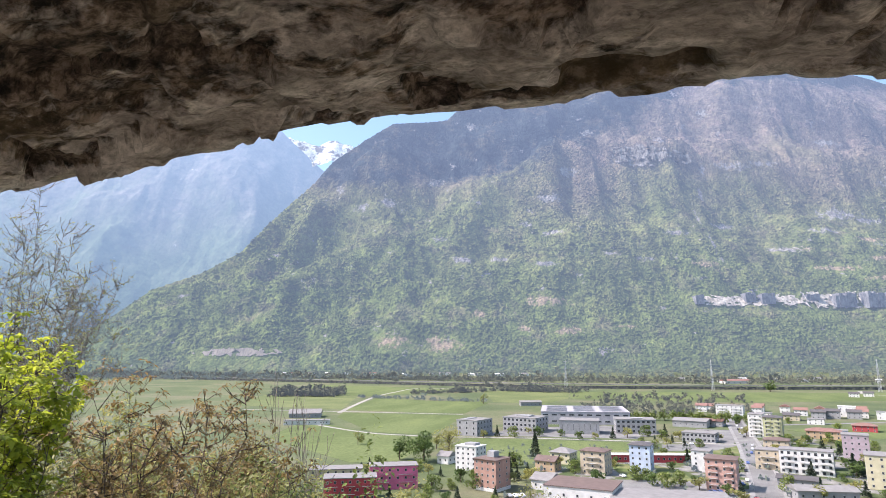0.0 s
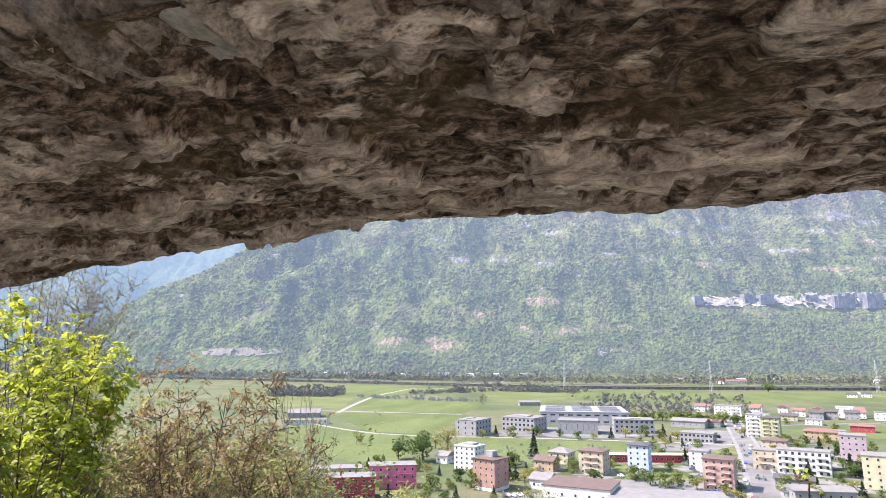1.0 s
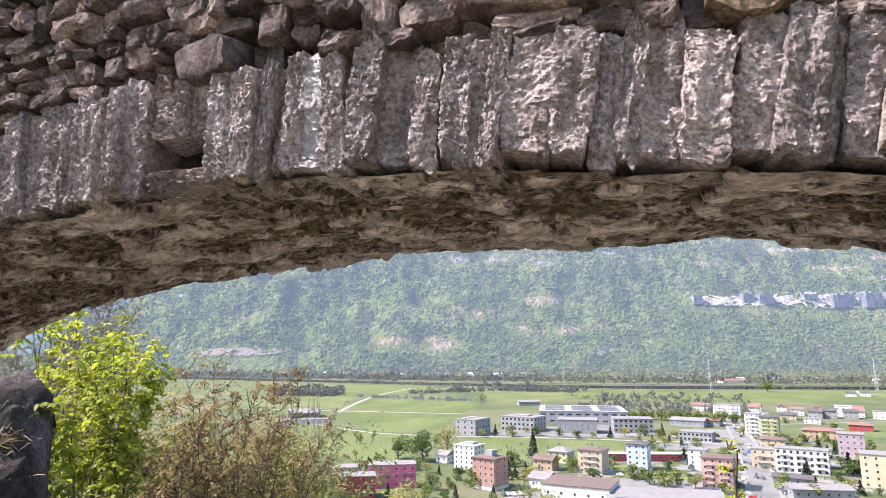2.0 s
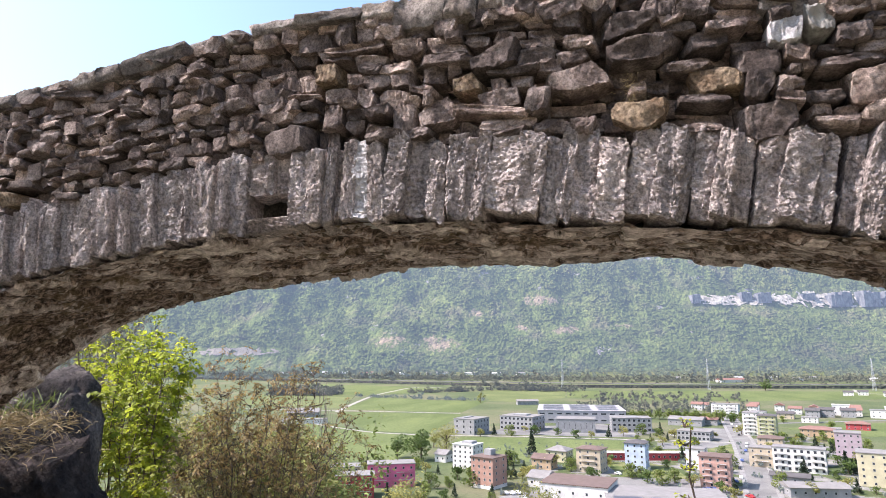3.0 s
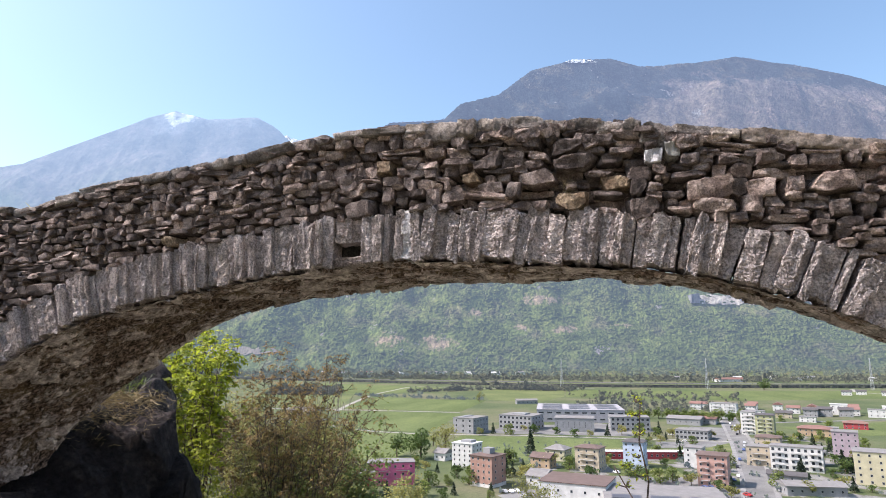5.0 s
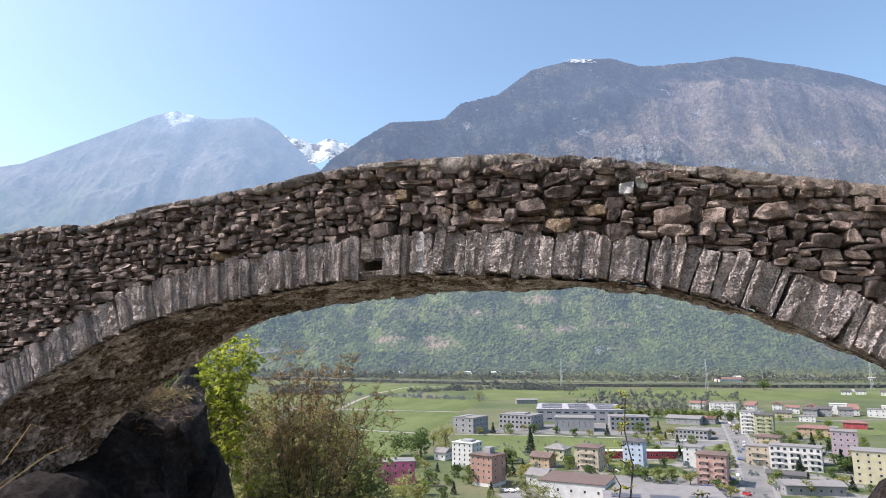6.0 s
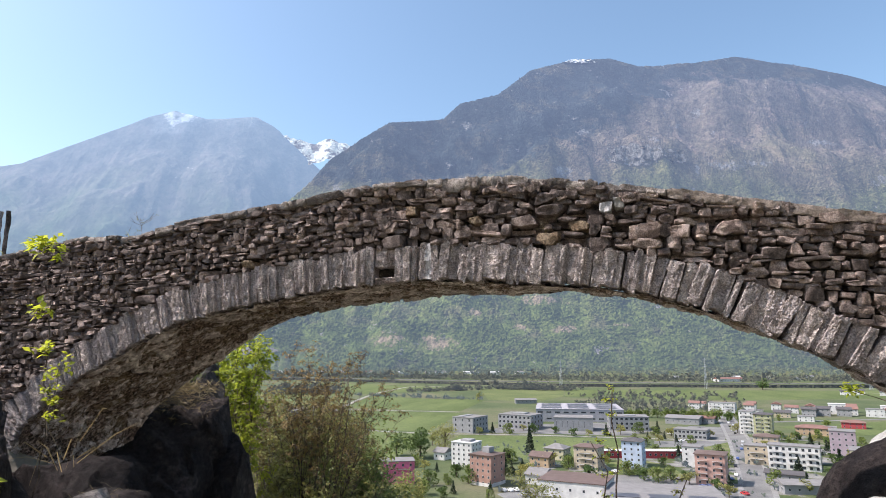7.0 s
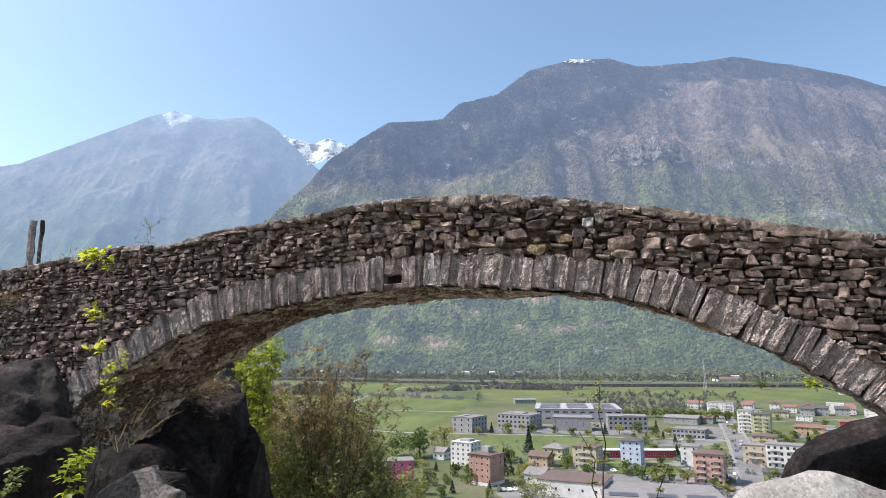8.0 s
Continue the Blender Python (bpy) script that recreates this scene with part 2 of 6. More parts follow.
def V(u, v, z=VALLEY):
    return Vector((BASE[0] + u * ACROSS[0] + v * AHEAD[0], BASE[1] + u * ACROSS[1] + v * AHEAD[1], z))


def world_xy(u, v):
    return BASE[0] + u * ACROSS[0] + v * AHEAD[0], BASE[1] + u * ACROSS[1] + v * AHEAD[1]


def at_valley(u, v, turn=0.0, z=VALLEY):
    return Matrix.Translation(V(u, v, z)) @ Matrix.Rotation(HEADING + radians(turn), 4, "Z")


# ---- the ground: gorge and hillside near the bridge, then the flat valley floor ----
def ground_height(x, y):
    x, y = np.asarray(x, float), np.asarray(y, float)
    front = step(0.2, -1.6, y)
    left = -4.6 + 4.6 * step(-3.2, -6.2, x) + 1.0 * step(-6.5, -10, x) + 0.35 * np.clip(-x - 9, 0, 40)
    right = -4.6 + 4.3 * step(2.6, 5.6, x) + front * 1.6 * step(1.9, 3.6, x) * step(7, 5, x) + 1.6 * step(5.5, 9, x) + 0.35 * np.clip(x - 9, 0, 40)
    # Unseen floor below the arch, raised to bounce light onto its underside.
    near = np.maximum(np.maximum(left, right), -1.45 - 1.25 * np.clip(y - 0.2, 0, 2.6) - 3.0 * step(0.2, -1.7, x) * step(-4.0, -1.0, y))
    fall = 0.62 * np.clip(y - 1.5, 0, 400) + 0.5 * np.clip(y - 1.5, 0, 5) * step(-6.5, -4.5, x) * step(5, 3, x)
    rise = 0.45 * np.clip(-y - 9, 0, 120)
    z = near - fall + rise * 0.8
    z = z + 0.5 * (fbm(x * 0.45 + 40, y * 0.45 + 40, 4) - 0.5) + 2.0 * (fbm(x * 0.06 + 9, y * 0.06 + 9, 3) - 0.5) * step(10, 40, np.hypot(x, y))
    flat = VALLEY + 0.0 * x
    return np.maximum(z, flat)


def spread(limit_lo, limit_hi, fine, count):
    t = np.linspace(-1, 1, count)
    s = np.sinh(t * 6.2) / np.sinh(6.2)
    return np.where(s < 0, s * -limit_lo, s * limit_hi) + fine * t


gu = spread(-4800, 4800, 14, 230)
gv = spread(-900, 4900, 14, 230)
GU, GV = np.meshgrid(gu, gv)
GX, GY = world_xy(GU, GV)
ground = part("ground", tri_mesh("ground", np.stack([GX, GY, ground_height(GX, GY)], -1).reshape(-1, 3), grid_faces(len(gu), len(gv)), True), None)
m, t, b = nodes_of("valley_ground")
vec = place_of(t, False)
sep = t.nodes.new("ShaderNodeSeparateXYZ")
t.links.new(vec, sep.inputs[0])
low = ramp(t, [(0.0, (1, 1, 1)), (1.0, (0, 0, 0))], t.nodes.new("ShaderNodeMapRange").outputs[0])
mr = next(n for n in t.nodes if n.bl_idname == "ShaderNodeMapRange")
mr.inputs["From Min"].default_value, mr.inputs["From Max"].default_value = VALLEY + 0.3, VALLEY + 8
t.links.new(sep.outputs["Z"], mr.inputs["Value"])
meadow = ramp(t, [(0.35, (0.055, 0.08, 0.026)), (0.5, (0.085, 0.105, 0.038)), (0.62, (0.125, 0.122, 0.065))], noise_tex(t, vec, 0.012, 6))
meadow = mixed(t, 0.5, meadow, ramp(t, [(0.3, (0.6, 0.6, 0.6)), (0.7, (1.3, 1.3, 1.3))], noise_tex(t, vec, 0.6, 6)), "MULTIPLY")
# Hill tone kept pale so the ground reflects light up under the arch.
hill = ramp(t, [(0.35, (0.08, 0.068, 0.045)), (0.5, (0.25, 0.215, 0.165)), (0.62, (0.14, 0.17, 0.07))], noise_tex(t, vec, 0.9, 8))
t.links.new(mixed(t, low, hill, meadow), b.inputs["Base Color"])
b.inputs["Roughness"].default_value = 0.95
bump = node(t, "ShaderNodeBump", Strength=0.6, Distance=0.15)
t.links.new(noise_tex(t, vec, 4.0, 8), bump.inputs["Height"])
t.links.new(bump.outputs[0], b.inputs["Normal"])
ground.data.materials.append(m)
tagged(ground, "hillside falling to a flat green valley floor", "ground", kind="structure")


# ---- the mountains across the valley ----
def mountain_material(name, haze_glow, zones, rock=(0.3, 0.28, 0.27), rock_from=0.62, scale=0.0022, conifer=None, island=0.0, crowns=0.32):
    """Forest zones by height with bare rock between; haze is painted on as a faint bluish emission."""
    m, t, b = nodes_of(name)
    vec = place_of(t, False)
    sep = t.nodes.new("ShaderNodeSeparateXYZ")
    t.links.new(vec, sep.inputs[0])

    def tone(source, lo, hi):
        mr = t.nodes.new("ShaderNodeMapRange")
        mr.inputs["From Min"].default_value, mr.inputs["From Max"].default_value = lo, hi
        t.links.new(source, mr.inputs["Value"])
        return mr.outputs[0]

    def height_band(noise_scale, reach, lo, hi, detail=8):
        add = t.nodes.new("ShaderNodeMath")
        add.operation = "MULTIPLY_ADD"
        add.inputs[1].default_value = reach
        t.links.new(noise_tex(t, vec, noise_scale, detail, 0.62), add.inputs[0])
        t.links.new(sep.outputs["Z"], add.inputs[2])
        mr = t.nodes.new("ShaderNodeMapRange")
        mr.inputs["From Min"].default_value, mr.inputs["From Max"].default_value = lo, hi
        t.links.new(add.outputs[0], mr.inputs["Value"])
        return mr.outputs[0]

    col = ramp(t, zones, height_band(scale, 1500.0, 600, 2900))
    if conifer:
        def sum_of(a, k, c):
            n = t.nodes.new("ShaderNodeMath")
            n.operation = "MULTIPLY_ADD"
            n.inputs[1].default_value = k
            t.links.new(a, n.inputs[0])
            if isinstance(c, (int, float)):
                n.inputs[2].default_value = c
            else:
                t.links.new(c, n.inputs[2])
            return n.outputs[0]

        def pick(kind, a, c):
            n = t.nodes.new("ShaderNodeMath")
            n.operation = kind
            t.links.new(a, n.inputs[0])
            t.links.new(c, n.inputs[1])
            return n.outputs[0]

        along_u = sum_of(sep.outputs["X"], ACROSS[0], sum_of(sep.outputs["Y"], ACROSS[1], 0.0))
        level = sum_of(along_u, -0.67, sep.outputs["Z"])
        belt = pick("MAXIMUM", pick("MINIMUM", sum_of(sep.outputs["Z"], 1.0, -1030.0), sum_of(level, 1.0, -744.0)), sum_of(sep.outputs["Z"], 1.0, -1900.0))
        belt = sum_of(noise_tex(t, vec, 0.0042, 9, 0.72), 900.0, belt)
        col = mixed(t, ramp(t, [(0.0, (0, 0, 0)), (1.0, (1, 1, 1))], tone(belt, 400.0, 520.0)), col, conifer)
    if conifer:
        col = mixed(t, ramp(t, [(0.52, (0, 0, 0)), (0.64, (0.55, 0.55, 0.55))], noise_tex(t, vec, 0.0065, 8, 0.7)), col, (0.12, 0.103, 0.08))
    col = mixed(t, 0.32 + crowns, col, ramp(t, [(0.4, (0.55, 0.58, 0.58)), (0.6, (1.4, 1.38, 1.25))], noise_tex(t, vec, 0.03, 8, 0.75)), "MULTIPLY")
    col = mixed(t, 0.75, col, ramp(t, [(0.4, (0.64, 0.67, 0.68)), (0.5, (0.95, 1.0, 0.95)), (0.62, (1.22, 1.16, 1.14))], noise_tex(t, vec, 0.007, 7, 0.62)), "MULTIPLY")
    cell = t.nodes.new("ShaderNodeTexVoronoi")
    cell.inputs["Scale"].default_value = 0.075
    t.links.new(vec, cell.inputs["Vector"])
    col = mixed(t, max(crowns, 0.0), col, ramp(t, [(0.15, (0.55, 0.58, 0.55)), (0.5, (0.95, 1.0, 0.9)), (0.85, (1.5, 1.45, 1.2))], cell.outputs["Color"]), "MULTIPLY")
    if island:
        geo = t.nodes.new("ShaderNodeNewGeometry")
        col = mixed(t, 1.0, col, ramp(t, [(0.0, (1 - island,) * 3), (0.5, (1, 1, 1)), (1.0, (1 + island, 1 + island, 1 + island * 0.6))], geo.outputs["Random Per Island"]), "MULTIPLY")
    else:
        mask = ramp(t, [(rock_from, (0, 0, 0)), (rock_from + 0.05, (1, 1, 1))], noise_tex(t, vec, 0.012, 9, 0.72))
        col = mixed(t, mask, col, mixed(t, noise_tex(t, vec, 0.06, 6), (0.14, 0.13, 0.13), rock))
        if conifer:
            streaks = noise_tex(t, place_of(t, False, (1, 1, 0.25)), 0.05, 7, 0.7)
            for kind, dark, light in (("earth", (0.15, 0.12, 0.085), (0.32, 0.25, 0.17)), ("stone", (0.085, 0.085, 0.085), (0.29, 0.275, 0.26))):
                field = t.nodes.new("ShaderNodeAttribute")
                field.attribute_name = kind
                ragged = sum_of(noise_tex(t, vec, 0.025, 9, 0.78), 1.7, sum_of(field.outputs["Fac"], 0.55, 0.0))
                col = mixed(t, ramp(t, [(0.0, (0, 0, 0)), (1.0, (1, 1, 1))], tone(ragged, 1.2, 1.37)), col, ramp(t, [(0.36, dark), (0.62, light)], streaks))
    t.links.new(col, b.inputs["Base Color"])
    b.inputs["Roughness"].default_value = 1.0
    b.inputs["Specular IOR Level"].default_value = 0.0
    bump = node(t, "ShaderNodeBump", Strength=0.9, Distance=22.0)
    t.links.new(noise_tex(t, vec, 0.03, 8, 0.7), bump.inputs["Height"])
    crown = node(t, "ShaderNodeBump", Strength=0.7 if crowns else 0.0, Distance=-9.0)
    t.links.new(cell.outputs["Distance"], crown.inputs["Height"])
    t.links.new(bump.outputs[0], crown.inputs["Normal"])
    t.links.new(crown.outputs[0], b.inputs["Normal"])
    # Haze is painted in here: bluish emission, stronger higher up the slope.
    b.inputs["Emission Color"].default_value = (*haze_glow[:3], 1)
    far_haze = t.nodes.new("ShaderNodeMapRange")
    far_haze.inputs["From Min"].default_value, far_haze.inputs["From Max"].default_value = VALLEY, 1900
    far_haze.inputs["To Min"].default_value, far_haze.inputs["To Max"].default_value = haze_glow[3] * 0.66, haze_glow[3] * 1.28
    t.links.new(sep.outputs["Z"], far_haze.inputs["Value"])
    t.links.new(far_haze.outputs[0], b.inputs["Emission Strength"])
    return m


RIDGE_U = [-4200, -2400, -1900, -1663, -1491, -1262, -1082, -971, -777, -701, -512, -339, 6, 121, 375, 636, 945, 1252, 1459, 1905, 2234, 2658, 3078, 3359, 3896, 4700]
RIDGE_Z = [-60, -60, 40, 195, 339, 431, 557, 732, 1015, 1170, 1351, 1484, 1555, 1684, 1766, 2020, 2141, 2179, 2119, 2171, 2251, 2180, 2091, 2007, 1824, 1500]
RIDGE_V = [2900, 2900, 2920, 2950, 3000, 3050, 3100, 3200, 3400, 3500, 3600, 3650, 3750, 3800, 3850, 4000, 4100, 4150, 4150, 4200, 4250, 4250, 4250, 4250, 4250, 4250]


def main_slope(u, v):
    u, v = np.asarray(u, float), np.asarray(v, float)
    warp = 160 * (fbm(u / 700 + 3, v / 700 + 8, 3) - 0.45)
    h0 = np.interp(u, RIDGE_U, RIDGE_Z)
    rv = np.interp(u, RIDGE_U, RIDGE_V)
    foot = 2480 + 140 * (fbm(u / 900 + 50, v * 0 + 3, 3) - 0.5) + 260 * step(-500, -1900, u)
    s = (v - foot) / (rv - foot)
    up = np.clip(s, 0, 1)
    crest = step(0.75, 1.0, s)
    h = h0 * crest + np.interp(u + warp, RIDGE_U, RIDGE_Z) * (1 - crest) - VALLEY
    body = h * (0.75 * up + 0.25 * up**2.2 + 0.0) * np.where(s > 1, np.clip(1 - 0.9 * (s - 1), 0, 1), 1)
    rough = (fbm(u / 520, v / 620, 5, True) - 0.62) * 340 + (fbm(u / 110 + 7, v / 170, 5) - 0.48) * 95
    rough = rough + (fbm(u / 1000 + 9, v / 800 + 4, 3, True) - 0.6) * 380
    near_ridge = np.exp(-(((s - 1) / 0.12) ** 2))
    shelf = 0.035 * h * np.sin(up * 21 + 3.2 * fbm(u / 800, v / 800, 3) * 2) * step(0.15, 0.4, up)
    return VALLEY - 2 + body + (rough + shelf) * np.clip(up * 3, 0, 1) * (1 - 0.93 * near_ridge) * np.clip(h / 900, 0.15, 1)


# bare ground on the slope: across, height, half width, half height
EARTH = ((-240, 66, 95, 42), (-25, 52, 100, 50), (530, 112, 85, 26), (140, 190, 55, 30), (330, 120, 60, 16), (800, 130, 90, 14), (1900, 420, 140, 26), (2150, 470, 150, 24), (2050, 360, 120, 20), (1250, 440, 110, 26), (460, 255, 150, 40), (1750, 530, 170, 24), (2200, 600, 150, 22))
STONE = ((84, 493, 90, 30), (250, 470, 80, 24), (467, 440, 90, 22), (560, 640, 80, 24), (420, 700, 70, 26), (804, 496, 80, 18), (963, 464, 90, 18), (1672, 1104, 150, 50), (1878, 1123, 130, 32), (1724, 529, 150, 30), (2170, 773, 170, 50),
         (2325, 731, 110, 34), (-40, 620, 60, 30), (-330, 860, 80, 46), (-480, 830, 70, 40), (-1290, 299, 60, 14), (-820, 470, 26, 22), (1500, 700, 140, 24), (1950, 640, 150, 26), (2300, 560, 150, 24), (1180, 620, 110, 20), (700, 1050, 90, 50), (900, 1420, 60, 40),
         (1700, 1600, 60, 50), (1560, 1500, 30, 40), (2450, 1350, 120, 40), (160, 1480, 60, 50), (-60, 1010, 70, 34), (1500, 1060, 22, 90), (1440, 900, 20, 90), (1370, 740, 16, 80), (1330, 560, 16, 90), (2600, 1000, 140, 40), (560, 860, 120, 40), (-620, 960, 40, 50))


def bare_field(u, z, spots):
    out = np.zeros(np.shape(u))
    for pu, pz, w, h in spots:
        out = np.maximum(out, np.exp(-(((u - pu) / w) ** 2) - ((z - pz) / h) ** 2))
    return out


def heightfield(name, us, vs, fun, material, label):
    U, W = np.meshgrid(us, vs)
    X, Y = world_xy(U, W)
    ob = part(name, tri_mesh(name, np.stack([X, Y, fun(U, W)], -1).reshape(-1, 3), grid_faces(len(us), len(vs)), True), material)
    return tagged(ob, label, "mountain", kind="structure")


ZONES = [(0.0, (0.094, 0.118, 0.044)), (0.2, (0.105, 0.129, 0.048)), (0.34, (0.112, 0.127, 0.056)), (0.46, (0.126, 0.127, 0.07)), (0.55, (0.14, 0.122, 0.09)), (0.66, (0.145, 0.118, 0.107)), (1.0, (0.12, 0.102, 0.105))]
# Bluish haze emission of the slope: colour and strength.
HAZE_GLOW = (0.365, 0.5, 0.76, 0.2)
M_SLOPE = mountain_material("forest_slope", HAZE_GLOW, ZONES, conifer=(0.032, 0.042, 0.05))
M_SLOPE_WOOD = mountain_material("forest_trees", HAZE_GLOW, ZONES, conifer=(0.032, 0.042, 0.05), island=0.1, crowns=-0.12)
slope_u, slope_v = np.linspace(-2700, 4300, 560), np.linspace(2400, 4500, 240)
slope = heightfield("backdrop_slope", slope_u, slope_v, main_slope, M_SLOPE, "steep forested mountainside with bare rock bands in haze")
SU, SV = np.meshgrid(slope_u, slope_v)
for kind_, spots in (("earth", EARTH), ("stone", STONE)):
    slope.data.attributes.new(kind_, "FLOAT", "POINT").data.foreach_set("value", bare_field(SU, main_slope(SU, SV), spots).ravel().astype(np.float32))

FAR_U = [-5200, -4698, -3582, -3402, -3051, -2696, -2428, -2200, -1939, -1546, -1356, -1164, -975, -739, -300]
FAR_Z = [1250, 1354, 1516, 1539, 1681, 1825, 1932, 1985, 1910, 1928, 1830, 1650, 1482, 1153, 700]


def far_slope(u, v):
    h = np.interp(u, FAR_U, FAR_Z) - VALLEY
    s = (v - 3350) / (4650 - 3350)
    up = np.clip(s, 0, 1)
    rough = (fbm(u / 900 + 31, v / 900 + 11, 6, True) - 0.62) * 650
    return VALLEY - 2 + h * (0.55 * up + 0.45 * up**1.6) + rough * np.clip(up * 3, 0, 1) * (1 - 0.92 * np.exp(-(((s - 1) / 0.14) ** 2)))


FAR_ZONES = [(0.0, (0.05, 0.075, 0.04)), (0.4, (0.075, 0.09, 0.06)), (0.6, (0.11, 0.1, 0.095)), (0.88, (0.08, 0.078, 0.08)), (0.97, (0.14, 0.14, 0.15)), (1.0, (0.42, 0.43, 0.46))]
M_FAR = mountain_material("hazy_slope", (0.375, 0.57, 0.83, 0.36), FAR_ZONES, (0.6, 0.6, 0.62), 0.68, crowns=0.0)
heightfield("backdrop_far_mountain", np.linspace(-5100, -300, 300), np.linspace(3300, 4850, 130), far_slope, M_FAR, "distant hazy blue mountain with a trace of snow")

SNOW_U = [-2200, -1700, -1506, -1421, -1333, -1236, -1138, -1065, -994, -913, -864, -752, -630, -398]
SNOW_Z = [1700, 1960, 1985, 1940, 1922, 1898, 1850, 1828, 1858, 1880, 1842, 1795, 1680, 1544]


def snow_slope(u, v):
    h = np.interp(u, SNOW_U, SNOW_Z)
    return h + 45 - 1.6 * np.abs(v - 4850) + (fbm(u / 90, v / 90, 5, True) - 0.6) * 60


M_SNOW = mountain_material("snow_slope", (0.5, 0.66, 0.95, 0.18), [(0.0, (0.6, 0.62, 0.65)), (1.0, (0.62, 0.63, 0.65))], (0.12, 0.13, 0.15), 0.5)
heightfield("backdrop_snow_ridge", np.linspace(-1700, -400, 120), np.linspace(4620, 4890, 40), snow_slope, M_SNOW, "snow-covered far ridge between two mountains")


def drape(name, label, u0, u1, z0, z1, material, seed, cover=0.5, out=4.0, step_z=0.0, cells=(60, 16), lean=0.0):
    """A bare patch on the mountainside with a ragged outline, standing a little proud of the slope."""
    U, Z = np.meshgrid(np.linspace(u0, u1, cells[0]), np.linspace(z0, z1, cells[1]))
    g = np.random.default_rng(seed).uniform(0, 90, 2)
    UL = U + lean * (Z - z0)
    way = np.linspace(2380, 4240, 240)
    at = np.linspace(UL.min() - 1, UL.max() + 1, 40)
    rise = np.maximum.accumulate(main_slope(*np.meshgrid(at, way, indexing="ij")), axis=1)
    col = np.clip(((UL - at[0]) / (at[1] - at[0])).astype(int), 0, 39)
    foot = np.array([np.interp(z, rise[k], way) for z, k in zip(Z.ravel(), col.ravel())]).reshape(Z.shape)
    foot = foot - out * (0.4 + 1.4 * fbm(U / 25 + g[0], Z / 25 + g[1], 4))
    A, C = (U - u0) / (u1 - u0) * 2 - 1, (Z - z0) / (z1 - z0) * 2 - 1
    keep = (1.15 - np.hypot(A, C) ** 2 * 0.62 - 3.6 * abs(fbm(U / 45 + g[1], Z / 20 + g[0], 5) - 0.47) > cover).ravel()
    ZZ = Z + (step_z * 0.3 * np.sin(2 * np.pi * Z / step_z + 5 * fbm(U / 70 + g[0], 0 * U, 3)) if step_z else 0)
    X, Y = world_xy(UL, foot)
    faces = grid_faces(*cells)
    faces = faces[keep[faces].sum(1) >= 3]
    if len(faces):
        tagged(part(name, tri_mesh(name, np.stack([X, Y, ZZ], -1).reshape(-1, 3), faces, True), material), label, "mountain", kind="structure")




def bare(name, dark, light, scale=0.05):
    m, t, b = nodes_of(name)
    vec = place_of(t, False, (1, 1, 0.6))
    col = ramp(t, [(0.35, dark), (0.62, light)], noise_tex(t, vec, scale, 8, 0.7))
    t.links.new(col, b.inputs["Base Color"])
    b.inputs["Roughness"].default_value = 1.0
    b.inputs["Specular IOR Level"].default_value = 0.0
    # Distance haze over the bare ground, put in as a weak glow.
    b.inputs["Emission Color"].default_value = (*HAZE_GLOW[:3], 1)
    b.inputs["Emission Strength"].default_value = HAZE_GLOW[3] * 0.75
    bump = node(t, "ShaderNodeBump", Strength=0.9, Distance=6.0)
    t.links.new(noise_tex(t, vec, 0.09, 8, 0.7), bump.inputs["Height"])
    t.links.new(bump.outputs[0], b.inputs["Normal"])
    return m


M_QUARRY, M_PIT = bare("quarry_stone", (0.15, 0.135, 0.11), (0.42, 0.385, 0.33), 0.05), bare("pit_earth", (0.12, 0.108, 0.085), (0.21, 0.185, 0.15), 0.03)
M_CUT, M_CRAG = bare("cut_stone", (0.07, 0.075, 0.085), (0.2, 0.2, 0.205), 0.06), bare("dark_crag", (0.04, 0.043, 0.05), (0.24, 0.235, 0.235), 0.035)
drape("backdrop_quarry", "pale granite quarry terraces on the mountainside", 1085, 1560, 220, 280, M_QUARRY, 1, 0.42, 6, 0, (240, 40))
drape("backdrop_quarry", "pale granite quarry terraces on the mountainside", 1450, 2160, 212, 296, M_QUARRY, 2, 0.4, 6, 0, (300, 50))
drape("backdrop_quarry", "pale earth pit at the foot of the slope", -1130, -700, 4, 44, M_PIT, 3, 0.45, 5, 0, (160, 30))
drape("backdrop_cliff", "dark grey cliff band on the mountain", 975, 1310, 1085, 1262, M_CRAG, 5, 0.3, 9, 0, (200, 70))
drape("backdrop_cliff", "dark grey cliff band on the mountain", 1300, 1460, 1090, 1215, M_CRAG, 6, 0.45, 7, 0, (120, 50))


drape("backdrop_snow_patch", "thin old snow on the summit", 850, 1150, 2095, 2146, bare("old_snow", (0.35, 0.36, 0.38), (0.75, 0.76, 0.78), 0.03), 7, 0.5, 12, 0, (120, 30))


def cut_face(u, z, w, h):
    """A sawn quarry wall: a tall block with a stepped top edge, let into the slope."""
    way = np.linspace(2380, 3600, 200)
    v = float(np.interp(z - h / 2, np.maximum.accumulate(main_slope(np.full(200, float(u)), way)), way)) - 16
    r = random.Random(int(u))
    vs, fs, x = [], [], u - w / 2
    while x < u + w / 2 - 4:
        d = min(r.uniform(8, 20), u + w / 2 - x)
        top, out = z + h / 2 - r.uniform(0, h * 0.25), r.uniform(0, 5)
        o = len(vs)
        vs += [V(a, b_, c) for b_ in (v - out, v + 60) for a, c in ((x, z - h / 2 - 8), (x + d, z - h / 2 - 8), (x + d, top), (x, top))]
        fs += [(o, o + 1, o + 2, o + 3), (o + 3, o + 2, o + 6, o + 7), (o, o + 3, o + 7, o + 4), (o + 1, o + 5, o + 6, o + 2)]
        x += d
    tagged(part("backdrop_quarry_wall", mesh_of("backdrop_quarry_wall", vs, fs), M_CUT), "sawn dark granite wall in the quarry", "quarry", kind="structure")


